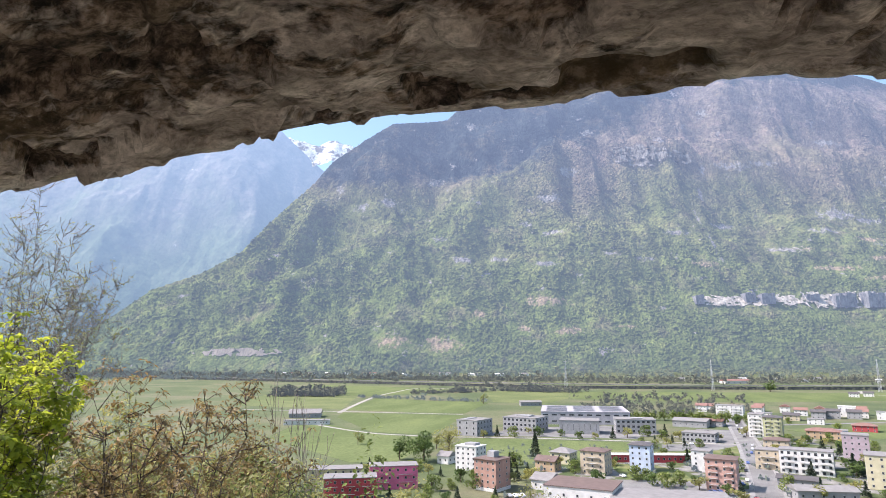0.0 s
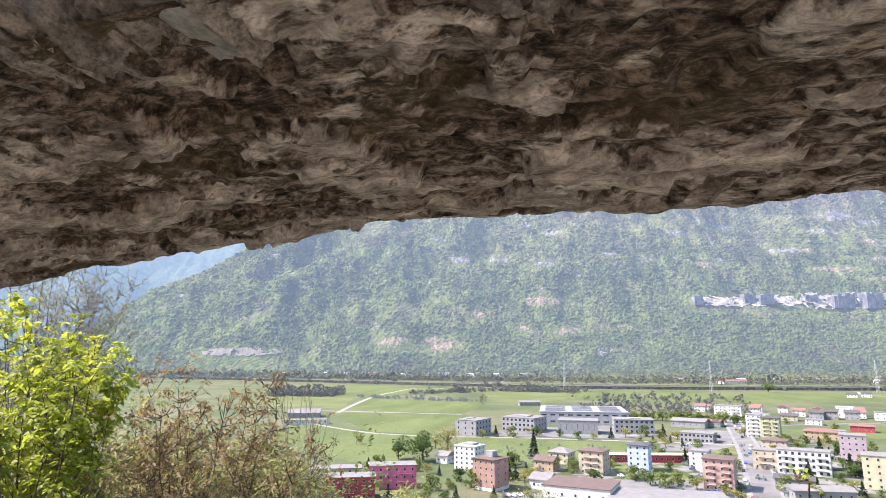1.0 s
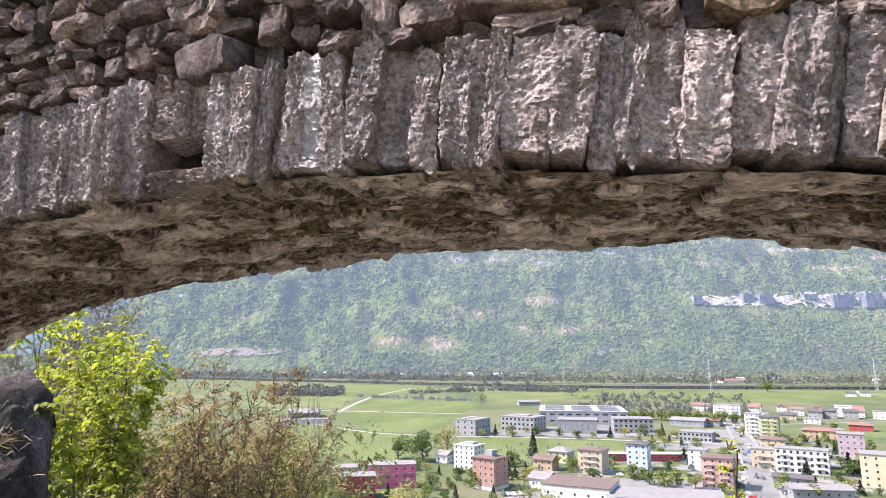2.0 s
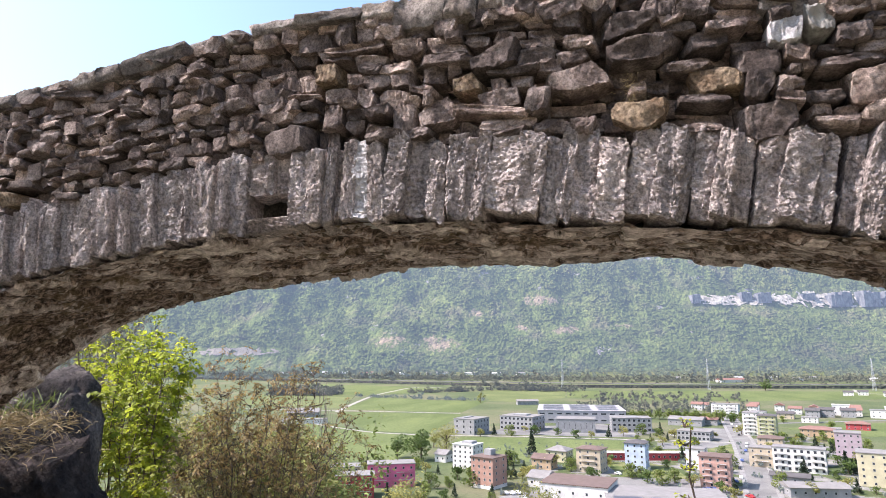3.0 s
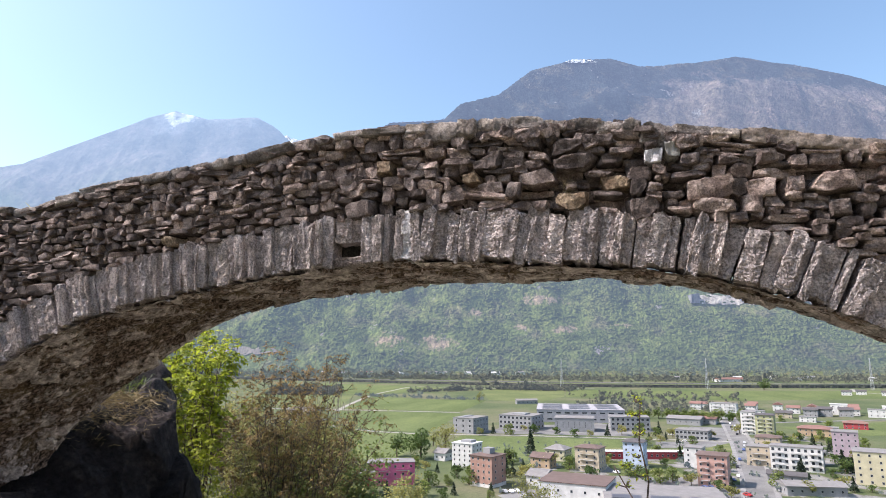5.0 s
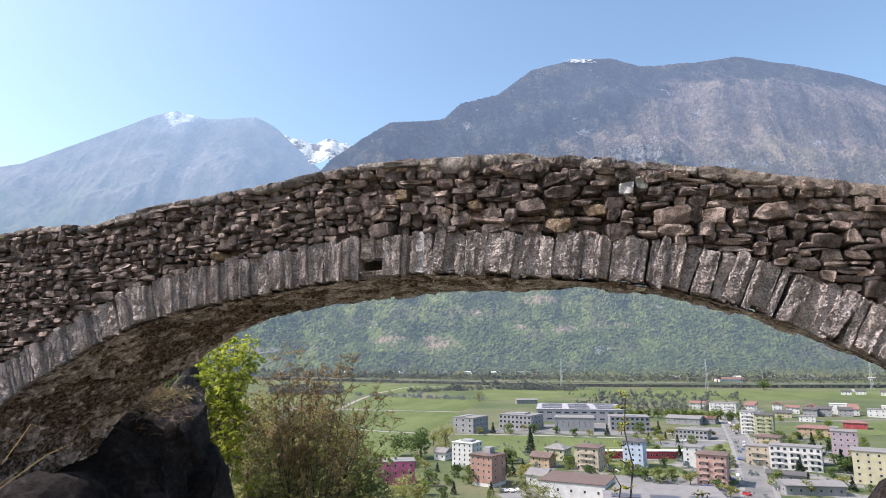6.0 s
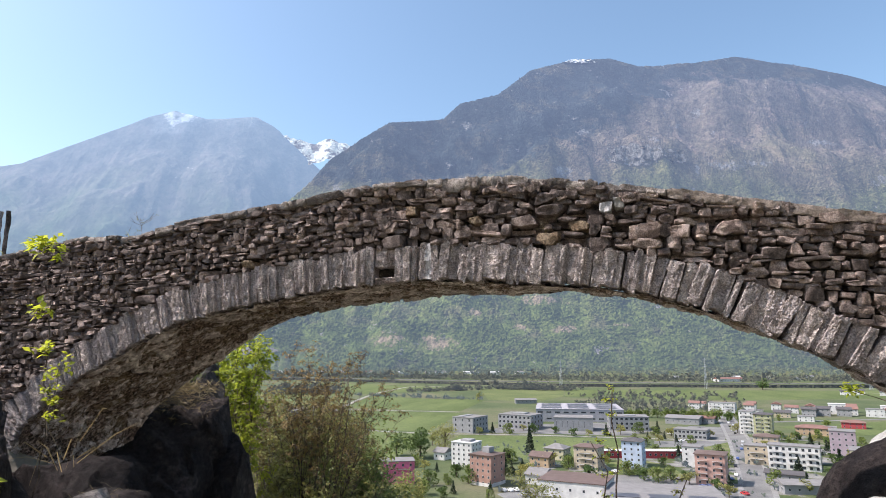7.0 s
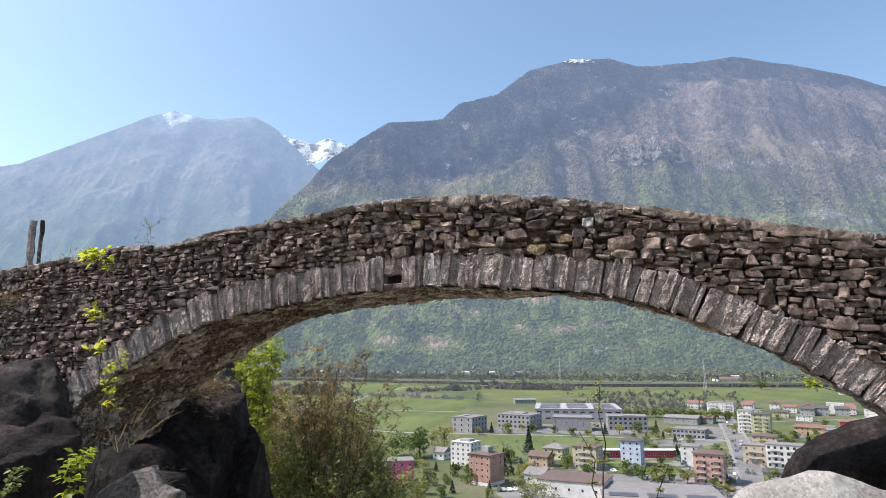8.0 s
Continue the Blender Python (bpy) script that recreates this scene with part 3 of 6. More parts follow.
for u, z, w, h in ((1139, 256, 36, 36), (1380, 268, 46, 40), (1452, 262, 58, 46), (1830, 256, 96, 62), (1945, 256, 76, 70), (2040, 258, 70, 64), (1690, 270, 60, 24)):
    cut_face(u, z, w, h)

# ---- the stone arch bridge ----
ARCH = [(-6.35, -4.5), (-6.25, -1.4), (-6.0, -0.45), (-5.72, 0.05), (-5.4, 0.36), (-4.97, 0.66), (-4.5, 0.9), (-4.1, 1.1), (-3.65, 1.28), (-3.13, 1.41),
        (-2.49, 1.525), (-1.72, 1.63), (-1.0, 1.69), (-0.3, 1.695), (0.16, 1.665), (0.97, 1.6), (1.56, 1.5), (2.12, 1.325), (2.63, 1.09),
        (3.12, 0.85), (3.35, 0.71), (3.79, 0.42), (4.2, 0.05), (4.5, -0.5), (4.65, -1.5), (4.7, -4.5)]
TOP = [(-14, 1.9), (-9, 2.1), (-7.18, 2.2), (-6.65, 2.24), (-6.14, 2.28), (-5.65, 2.35), (-5.17, 2.42), (-4.24, 2.43), (-3.37, 2.57), (-2.54, 2.65),
       (-2.06, 2.68), (-1.6, 2.75), (-1.3, 2.79), (-1.01, 2.81), (-0.43, 2.79), (0.05, 2.79), (1.02, 2.67), (1.62, 2.55), (2.19, 2.43),
       (2.73, 2.32), (3.25, 2.2), (3.79, 2.1), (4.06, 2.06), (5.5, 1.85), (9, 1.6)]
WIDTH = 1.42


def top_at(x):
    return float(np.interp(x, [p[0] for p in TOP], [p[1] for p in TOP]))


def smooth_line(points, gap):
    """A Catmull-Rom line through the points, cut into equal lengths."""
    p = np.array(points, float)
    p = np.vstack([2 * p[0] - p[1], p, 2 * p[-1] - p[-2]])
    out = []
    for i in range(1, len(p) - 2):
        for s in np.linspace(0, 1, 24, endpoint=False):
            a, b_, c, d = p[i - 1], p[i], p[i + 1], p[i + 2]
            out.append(0.5 * (2 * b_ + (c - a) * s + (2 * a - 5 * b_ + 4 * c - d) * s**2 + (3 * b_ - a - 3 * c + d) * s**3))
    out.append(p[-2])
    out = np.array(out)
    run = np.r_[0, np.cumsum(np.hypot(*np.diff(out, axis=0).T))]
    want = np.arange(0, run[-1], gap)
    return np.stack([np.interp(want, run, out[:, k]) for k in (0, 1)], -1)


LINE = smooth_line(ARCH, 0.03)
TANGENT = np.gradient(LINE, axis=0)
TANGENT /= np.linalg.norm(TANGENT, axis=1)[:, None]
NORMAL = np.stack([-TANGENT[:, 1], TANGENT[:, 0]], -1)
RING = 0.375


def extrados(x):
    """Height of the top of the arch ring over x."""
    pts = LINE + NORMAL * RING
    order = np.argsort(pts[:, 0])
    return float(np.interp(x, pts[order, 0], pts[order, 1], left=-9, right=-9))


def skew(x):
    """How far the back edge of the arch is shifted along the bridge towards its feet."""
    return 0.58 * step(-2.4, -4.9, x) + 0.22 * step(1.0, 2.8, x)


bridge = tagged(empty("stone_bridge"), "old grey rubble stone arch footbridge with slab voussoirs", "bridge")

# the underside: rough slabs set on edge, one beside the other
ny = 96
FINE = 0.015
line2 = smooth_line(ARCH, FINE)
tan2 = np.gradient(line2, axis=0)
tan2 /= np.linalg.norm(tan2, axis=1)[:, None]
nor2 = np.stack([-tan2[:, 1], tan2[:, 0]], -1)
sy = np.linspace(0.012, WIDTH - 0.03, ny)
n2 = len(line2)
S, Y = np.meshgrid(np.arange(n2) * FINE, sy)
S, Y = S.ravel(), Y.ravel()


def flakes(count, long, seed, tip, warp):
    """Broken flat flakes: each cell has its own height and tilt, with steps between them."""
    g = np.random.default_rng(seed)
    cx, cy = g.uniform(-0.2, n2 * FINE + 0.2, count), g.uniform(-0.2, WIDTH + 0.2, count)
    order = np.argsort(cx)
    cx, cy = cx[order], cy[order]
    up, ta, tb = g.normal(0, 1, count), g.normal(0, tip, count), g.normal(0, tip, count)
    wx = S + warp * (fbm(S * 9 + seed, Y * 9, 4) - 0.47)
    wy = Y + warp * (fbm(S * 9 + 30 + seed, Y * 9, 4) - 0.47)
    out = np.empty(len(S))
    for a in range(0, n2):
        k = slice(a, None, n2)
        lo, hi = np.searchsorted(cx, (a * FINE - 0.45, a * FINE + 0.45))
        dx = (wx[k, None] - cx[None, lo:hi]) / long
        dy = wy[k, None] - cy[None, lo:hi]
        d2 = dx * dx + dy * dy
        q = np.argmin(d2, axis=1)
        r_ = np.arange(len(q))
        out[k] = up[lo + q] + ta[lo + q] * dx[r_, q] + tb[lo + q] * dy[r_, q]
    return out


slabs_ = flakes(int(n2 * FINE * 75), 1.5, 3, 5.0, 0.12)
relief = 0.018 * slabs_ + 0.006 * flakes(int(n2 * FINE * 420), 1.4, 5, 9.0, 0.06)
relief += 0.06 * (fbm(S * 1.3, Y * 1.3, 3) - 0.45) + 0.03 * (fbm(S * 16, Y * 16, 5) - 0.48)
relief = relief.reshape(ny, n2)
nl = len(LINE)
arc = np.arange(nl) * 0.03
edge_fade = np.clip(np.minimum(sy + 0.02, WIDTH - sy) / 0.1, 0.45, 1)[:, None]
under = np.zeros((ny, n2, 3))
for k in range(ny):
    off = relief[k] * edge_fade[k]
    share = sy[k] / WIDTH
    under[k, :, 0] = line2[:, 0] + nor2[:, 0] * off + skew(line2[:, 0]) * share
    under[k, :, 1] = sy[k]
    under[k, :, 2] = line2[:, 1] + nor2[:, 1] * off + (0.032 * step(-1.1, 0.0, line2[:, 0]) + 0.06 * step(0.2, 1.0, line2[:, 0])) * share
soffit = part("soffit", tri_mesh("soffit", under.reshape(-1, 3), grid_faces(n2, ny)[:, ::-1], False), M_SOFFIT, bridge, "brown weathered underside of the arch with pale slab faces")
soffit.data.attributes.new("plate", "FLOAT", "POINT").data.foreach_set("value", np.clip(0.27 - 0.17 * slabs_ + 0.6 * (fbm(S * 2.2 + 5, Y * 2.2, 3) - 0.47), -0.3, 0.9).astype(np.float32))

# the core behind the facing stones, closed on all sides
xs = np.unique(np.r_[np.arange(-13.9, 8.9, 0.06), LINE[:, 0]])
prof = np.interp(xs, LINE[:, 0], LINE[:, 1], left=-4.5, right=-4.5)
cv, cf = [], []
for i, x in enumerate(xs):
    zt = top_at(x) - 0.05
    zb = prof[i] + 0.012
    w = 0.03 * noise.noise((x * 4, 0, 3))
    cv += [(x, 0.135, zb + 0.05), (x, WIDTH - 0.05, zb + 0.11 + 0.2 * float(step(0.0, 2.4, x)) ), (x, WIDTH - 0.05, zt + w), (x, WIDTH * 0.66, zt + 0.02 - w), (x, WIDTH * 0.33, zt + 0.01 + w), (x, 0.135, zt - w)]
    if i:
        o = 6 * i
        cf += [(o - 6 + k, o + k, o + (k + 1) % 6, o - 6 + (k + 1) % 6) for k in range(6)]
cf += [tuple(range(5, -1, -1)), tuple(range(6 * len(xs) - 6, 6 * len(xs)))]
part("core", mesh_of("core", cv, cf), M_MORTAR, bridge, "dark mortar core behind the stones")


def fine_box(nx, ny, nz):
    """A box of two units whose sides are cut into the given numbers of pieces."""
    bm, seen = bmesh.new(), {}

    def at(i, j, k):
        if (i, j, k) not in seen:
            seen[i, j, k] = bm.verts.new((2 * i / nx - 1, 2 * j / ny - 1, 2 * k / nz - 1))
        return seen[i, j, k]

    for i in range(nx):
        for j in range(ny):
            bm.faces.new((at(i, j, 0), at(i, j + 1, 0), at(i + 1, j + 1, 0), at(i + 1, j, 0)))
            bm.faces.new((at(i, j, nz), at(i + 1, j, nz), at(i + 1, j + 1, nz), at(i, j + 1, nz)))
        for k in range(nz):
            bm.faces.new((at(i, 0, k), at(i + 1, 0, k), at(i + 1, 0, k + 1), at(i, 0, k + 1)))
            bm.faces.new((at(i, ny, k), at(i, ny, k + 1), at(i + 1, ny, k + 1), at(i + 1, ny, k)))
    for j in range(ny):
        for k in range(nz):
            bm.faces.new((at(0, j, k), at(0, j, k + 1), at(0, j + 1, k + 1), at(0, j + 1, k)))
            bm.faces.new((at(nx, j, k), at(nx, j + 1, k), at(nx, j + 1, k + 1), at(nx, j, k + 1)))
    return bm


def block(name, n, seed, size, trim=0.4, rough=0.08, grit=0.006, layers=0.0, sharp=34.0, mats=(), broad=1.1):
    """A broken stone that fills a unit box: a block with its corners and edges split off along flat planes, then roughened at its real size. Its bedded back stays open."""
    bm = fine_box(*n)
    bmesh.ops.delete(bm, geom=[f for f in bm.faces if f.calc_center_median().y > 0.999], context="FACES")
    r = random.Random(seed)
    o = Vector((r.uniform(-50, 50), r.uniform(-50, 50), r.uniform(-50, 50)))
    planes = []

    def split(d, off):
        d = Vector(d).normalized()
        planes.append((d, abs(d.x) + abs(d.y) + abs(d.z) - off))

    for sx in (-1, 1):
        for sz in (-1, 1):
            a = r.uniform(0.3, 1.27)
            split((sx * math.cos(a), r.uniform(-0.25, 0.1), sz * math.sin(a)), r.uniform(0.05, 1.0) ** 1.6 * trim * 1.6)
        split((sx, r.uniform(-0.9, -0.35), r.uniform(-0.2, 0.2)), r.uniform(0.1, 0.8) * trim)
        split((r.uniform(-0.2, 0.2), r.uniform(-0.9, -0.35), sx), r.uniform(0.1, 0.8) * trim)
    for _ in range(2):
        split((r.gauss(0, 0.3), -1, r.gauss(0, 0.35)), r.uniform(0.2, 0.7) * trim)
    s = Vector(size)
    for v in bm.verts:
        p = v.co.copy()
        q = p + noise.noise_vector(p * 0.8 + o) * rough
        for d, lim in planes:
            over = q.dot(d) - lim
            if over > 0:
                q -= d * over
        real = Vector((p.x * s.x, p.y * s.y, p.z * s.z)) * 0.5
        k = noise.noise_vector(real * 14 + o) * broad + noise.noise_vector(real * 40 + o) * 0.8 + noise.noise_vector(real * 110 + o) * 1.0
        q += Vector((k.x / s.x, k.y * 1.4 / s.y, k.z / s.z)) * grit
        if layers and p.y < 0:
            q.y += layers * (noise.noise((real.x * 55 + o.x, real.z * 5, o.z)) + 0.6 * noise.noise((real.x * 120, real.z * 9 + o.y, 3))) / s.y
        v.co = q * 0.5
    me = bpy.data.meshes.new(name)
    bm.to_mesh(me)
    bm.free()
    me.polygons.foreach_set("use_smooth", [True] * len(me.polygons))
    me.set_sharp_from_angle(angle=radians(sharp))
    for m in mats:
        me.materials.append(m)
    return me


# voussoirs: narrow slabs standing on the underside, radially
SLABS = [block("voussoir", (17, 2, 64), 100 + k, (0.1, 0.2, 0.38), 0.2, 0.14, 0.0125, 0.009, 30, (M_RING,), 1.25) for k in range(20)]
r = random.Random(11)
s = 0.0
while s < arc[-1]:
    w = r.choice((0.045, 0.06, 0.075, 0.1) if not -0.6 < LINE[min(nl - 1, int(s / 0.03)), 0] < 1.9 else (0.055, 0.07, 0.085, 0.1, 0.12)) * r.uniform(0.9, 1.12)
    i = min(nl - 1, int((s + w / 2) / 0.03))
    s += w * 0.97
    x, z = LINE[i]
    if z < -1.6:
        continue
    n_ = NORMAL[i]
    h = RING * r.uniform(0.94, 1.06)
    white = -0.57 < x < -0.49
    hollow = -1.12 < x < -0.93
    if hollow:
        h = 0.19
        ob = new("voussoir", r.choice(SLABS))
        ob.parent = bridge
        ob.matrix_basis = Matrix.Translation((x + n_[0] * 0.035, 0.07, z + n_[1] * 0.035)) @ Matrix.Rotation(math.atan2(n_[0], n_[1]), 4, "Y") @ Matrix.Diagonal((w * 1.2, 0.2, 0.075, 1))
    lean = r.gauss(4, 2.5)
    base = 0.02 + r.uniform(-0.018, 0.016) if not hollow else 0.19
    mid = Vector((x + n_[0] * (base + h / 2), 0, z + n_[1] * (base + h / 2)))
    ob = new("voussoir", r.choice(SLABS))
    ob.parent = bridge
    front = -0.022 + r.uniform(-0.03, 0.03)
    depth = 0.2
    turn = math.atan2(n_[0], n_[1])
    ob.matrix_basis = Matrix.Translation((mid.x, front + depth / 2, mid.z)) @ Matrix.Rotation(turn + radians(lean), 4, "Y") @ Matrix.Rotation(radians(r.uniform(-9, 7)), 4, "Z") @ Matrix.Diagonal((w * 1.16, depth, h * 1.04, 1))
    if white:
        ob.material_slots[0].link = "OBJECT"
        ob.material_slots[0].material = M_WHITE

# rubble facing laid in uneven courses
ROCKS = [block("stone", (19, 2, 11), 300 + k, (0.17, 0.16, 0.085), 0.5, 0.2, 0.009, mats=(M_STONE,)) for k in range(28)]
PLAIN_ROCKS = [block("stone_form", (7, 1, 4), 300 + k, (0.17, 0.16, 0.085), 0.56, 0.2, 0.008) for k in range(28)]
DEEP_ROCKS = [block("stone_form", (3, 1, 3), 300 + k, (0.17, 0.16, 0.085), 0.3, 0.1, 0.0) for k in range(12)]
faces_done = []


def lay(x, z, w, h, front, tilt_deg, material=None):
    faces_done.append((x, z, w, h, front, tilt_deg, material))


r = random.Random(23)
special = [(-2.67, 1.98, 0.16, 0.1, M_ORANGE), (-0.73, 2.46, 0.1, 0.09, M_ORANGE), (1.25, 2.36, 0.11, 0.12, M_WHITE), (1.37, 2.4, 0.09, 0.12, M_PALE),
           (0.69, 2.08, 0.2, 0.12, M_ORANGE), (1.6, 2.1, 0.28, 0.15, None), (1.16, 1.99, 0.2, 0.15, None), (-4.06, 1.61, 0.33, 0.14, None), (-0.04, 2.31, 0.13, 0.08, M_ORANGE),
           (0.1, 2.42, 0.22, 0.13, None), (0.45, 2.27, 0.26, 0.11, None), (0.72, 2.37, 0.28, 0.1, None), (-0.95, 2.13, 0.24, 0.17, None), (2.33, 2.1, 0.3, 0.13, None),
           (1.0, 2.2, 0.2, 0.1, M_ORANGE), (0.67, 2.49, 0.22, 0.11, None)]
for x, z, w, h, mt in special:
    lay(x, z, w * 1.06, h * 1.08, -0.045, r.uniform(-5, 5), mt)


def sunk(x, z):
    """The hollow under the coping, where stones have fallen out of the face."""
    return 0.075 * max(0.0, 1 - ((x + 1.05) / 0.42) ** 2 - ((z - 2.55) / 0.16) ** 2) ** 0.5 if abs(x + 1.05) < 0.42 and abs(z - 2.55) < 0.16 else 0.0


def rubble(start, sink, x0, x1, scale):
    """Courses of varying height; each is filled cell by cell with one block or with two or three thin stones on one another."""
    z = start
    while z < 2.95:
        ch = r.choice((0.06, 0.075, 0.085, 0.1, 0.115, 0.135)) * scale
        fine = scale < 0.9
        x, end = x0 + 0.3 * noise.noise((x0, z * 9, 1)), x1 + 0.3 * noise.noise((x1, z * 9, 1))
        while x < end:
            rows = 1 if r.random() < (0.58 if fine else 0.55) + (0.35 if ch < 0.08 else 0) else (3 if ch > 0.11 and fine and r.random() < 0.4 else 2)
            cell = min(0.36, max(0.95 * ch, r.lognormvariate(math.log(0.15 if rows == 1 else 0.21), 0.38) * scale))
            cut = sorted([0.0, 1.0] + [(q + 1) / rows + r.uniform(-0.12, 0.12) for q in range(rows - 1)])
            for q in range(rows):
                h = ch * (cut[q + 1] - cut[q])
                parts_ = 1 if rows == 1 else r.choice((1, 1, 2))
                at = x
                for k in range(parts_):
                    w = cell / parts_ * (r.uniform(0.8, 1.2) if parts_ == 1 or k == 0 else 1.0)
                    w = min(w, x + cell - at + 0.02)
                    xm = at + w / 2
                    at += w
                    slope = 0.42 * (top_at(xm + 0.1) - top_at(xm - 0.1)) / 0.2
                    drift = 0.42 * (top_at(xm) - 2.79) + 0.055 * noise.noise((xm * 1.7, z * 2.5, 7)) + 0.022 * noise.noise((xm * 5, z * 6, 3))
                    zm = z + ch * (cut[q] + cut[q + 1]) / 2 + drift
                    if zm > top_at(xm) - 0.05 or zm - h * 0.5 < extrados(xm) - 0.02 or (-6.3 < xm < 4.65 and zm < extrados(xm)):
                        continue
                    if not sink and any(abs(xm - sx) < (w + sw) * 0.4 and abs(zm - sz) < (h + sh) * 0.4 for sx, sz, sw, sh, _ in special):
                        continue
                    lay(xm, zm, w * r.uniform(1.0, 1.1), h * r.uniform(1.02, 1.18), sink + sunk(xm, zm) - 0.022 + r.gauss(0, 0.017), r.gauss(0, 4.5) - math.degrees(math.atan(slope)))
            x += cell * 0.985
        z += ch * 0.97


STRETCHES = ((-9.0, -0.9, 0.74), (-0.9, 2.5, 0.92), (2.5, 6.2, 0.86))
for stretch in STRETCHES:
    rubble(-1.0, 0.0, *stretch)
front_faces = list(faces_done)
faces_done.clear()
for stretch in STRETCHES:
    rubble(-1.04, 0.11, *stretch)
filler = list(faces_done)
front_faces.sort(key=lambda f: f[6] is None and abs(f[0] - 0.3) + 2.5 * abs(f[1] - 2.2))
joined_v, joined_f = [], []


def joined_stone(f, forms):
    me = r.choice(forms)
    x, z, w, h, fr, tl, _ = f
    m = Matrix.Translation((x, fr + 0.08, z)) @ Matrix.Rotation(radians(tl + r.choice((0, 180))), 4, "Y") @ Matrix.Rotation(radians(r.uniform(-7, 7)), 4, "Z") @ Matrix.Diagonal((w, 0.16, h, 1))
    o = len(joined_v)
    joined_v.extend((m @ v.co)[:] for v in me.vertices)
    joined_f.extend(tuple(o + i for i in p.vertices) for p in me.polygons)


for k, f in enumerate(front_faces):
    if k >= 300:
        joined_stone(f, PLAIN_ROCKS)
        continue
    x, z, w, h, fr, tl, mt = f
    ob = new("stone", r.choice(ROCKS))
    ob.parent = bridge
    ob.matrix_basis = Matrix.Translation((x, fr + 0.08, z)) @ Matrix.Rotation(radians(tl + r.choice((0, 180))), 4, "Y") @ Matrix.Rotation(radians(r.uniform(-7, 7)), 4, "Z") @ Matrix.Diagonal((w, 0.16, h, 1))
    if mt:
        ob.material_slots[0].link = "OBJECT"
        ob.material_slots[0].material = mt
for f in filler:
    joined_stone(f, DEEP_ROCKS)
me = mesh_of("facing", joined_v, joined_f, True)
me.set_sharp_from_angle(angle=radians(34))
ob = part("facing", me, M_STONE_STUFF, bridge, "outer rubble stones of the wall")
ob["kind"] = "stuff"

# coping: thin flat slabs, a stretch of rough bedded rubble at the crown, a smooth mortar cap on the far slope
CAPS = [block("coping_stone", (16, 6, 5), 500 + k, (0.4, 0.44, 0.08), 0.25, 0.08, 0.007, sharp=38, mats=(M_COPING,)) for k in range(10)]
CAP_MORTAR = [block("mortar_cap", (34, 6, 5), 540 + k, (0.8, 0.44, 0.09), 0.12, 0.05, 0.012, sharp=70, mats=(M_CAP,)) for k in range(3)]
r = random.Random(31)
for y0, fwd in ((0.0, 1), (WIDTH - 0.42, -1)):
    x = -9.4
    while x < 6.5:
        w = r.choice((0.16, 0.22, 0.3, 0.42)) * r.uniform(0.85, 1.2)
        h, lift, forms, name_ = r.uniform(0.05, 0.1), r.uniform(-0.02, 0.012), CAPS, "coping_stone"
        if -0.75 < x < 1.2:
            w, h, lift = r.uniform(0.09, 0.3), r.uniform(0.08, 0.17), r.uniform(-0.03, 0.008)
        elif 1.75 < x < 3.2:
            w, h, lift, forms, name_ = r.uniform(0.55, 0.75), 0.1, r.uniform(-0.004, 0.004), CAP_MORTAR, "mortar_cap"
        xm = x + w / 2
        slope = math.atan2(top_at(xm + 0.2) - top_at(xm - 0.2), 0.4)
        ob = new(name_, r.choice(forms))
        ob.parent = bridge
        jut = r.uniform(-0.035, 0.03) if forms is CAPS else 0.0
        ob.matrix_basis = Matrix.Translation((xm, y0 + 0.2 + fwd * jut, top_at(xm) - h / 2 + lift)) @ Matrix.Rotation(-slope + radians(r.gauss(0, 2.0 if forms is CAPS else 0.3)), 4, "Y") @ Matrix.Rotation(radians((0 if fwd > 0 else 180) + r.uniform(-4, 4)), 4, "Z") @ Matrix.Diagonal((w * 1.05, 0.44, h, 1))
        x += w * 0.97
# small bedded lumps just under the coping at the crown
for k in range(26):
    xm = r.uniform(-0.7, 1.5)
    ob = new("stone", r.choice(ROCKS))
    ob.parent = bridge
    ob.matrix_basis = Matrix.Translation((xm, 0.05 + r.uniform(-0.02, 0.02), top_at(xm) - r.uniform(0.1, 0.2))) @ Matrix.Rotation(radians(r.gauss(0, 14)), 4, "Y") @ Matrix.Diagonal((r.uniform(0.08, 0.2), 0.18, r.uniform(0.05, 0.1), 1))

# ---- rocks round the bridge ----
def rock(name, label, centre, size, seed, material, square=0.5, rough=0.2, turn=0.0, cuts=15, chips=7):
    bm = bmesh.new()
    bmesh.ops.create_cube(bm, size=2)
    bmesh.ops.subdivide_edges(bm, edges=bm.edges[:], cuts=cuts, use_grid_fill=True)
    r = random.Random(seed)
    o = Vector((r.uniform(-50, 50), r.uniform(-50, 50), r.uniform(-50, 50)))
    cut = [(Vector((r.uniform(-1, 1), r.uniform(-1, 1), r.uniform(-0.6, 1))).normalized(), r.uniform(0.78, 1.0)) for _ in range(chips)]
    for v in bm.verts:
        p = v.co.copy()
        q = p.lerp(p.normalized() * 1.2, 1 - square)
        q += noise.noise_vector(p * 0.8 + o) * rough
        for n_, d in cut:
            over = q.dot(n_) - d
            if over > 0:
                q -= n_ * over * 0.85
        q += noise.noise_vector(p * 2.5 + o) * rough * 0.4 + noise.noise_vector(p * 6 + o) * rough * 0.22 + noise.noise_vector(p * 14 + o) * rough * 0.1
        v.co = Vector((q.x * size[0] / 2, q.y * size[1] / 2, q.z * size[2] / 2))
    ob = part(name, bm, material, smooth=True)
    ob.matrix_basis = pose(*centre, 0, 0, turn)
    return tagged(ob, label, "rock")


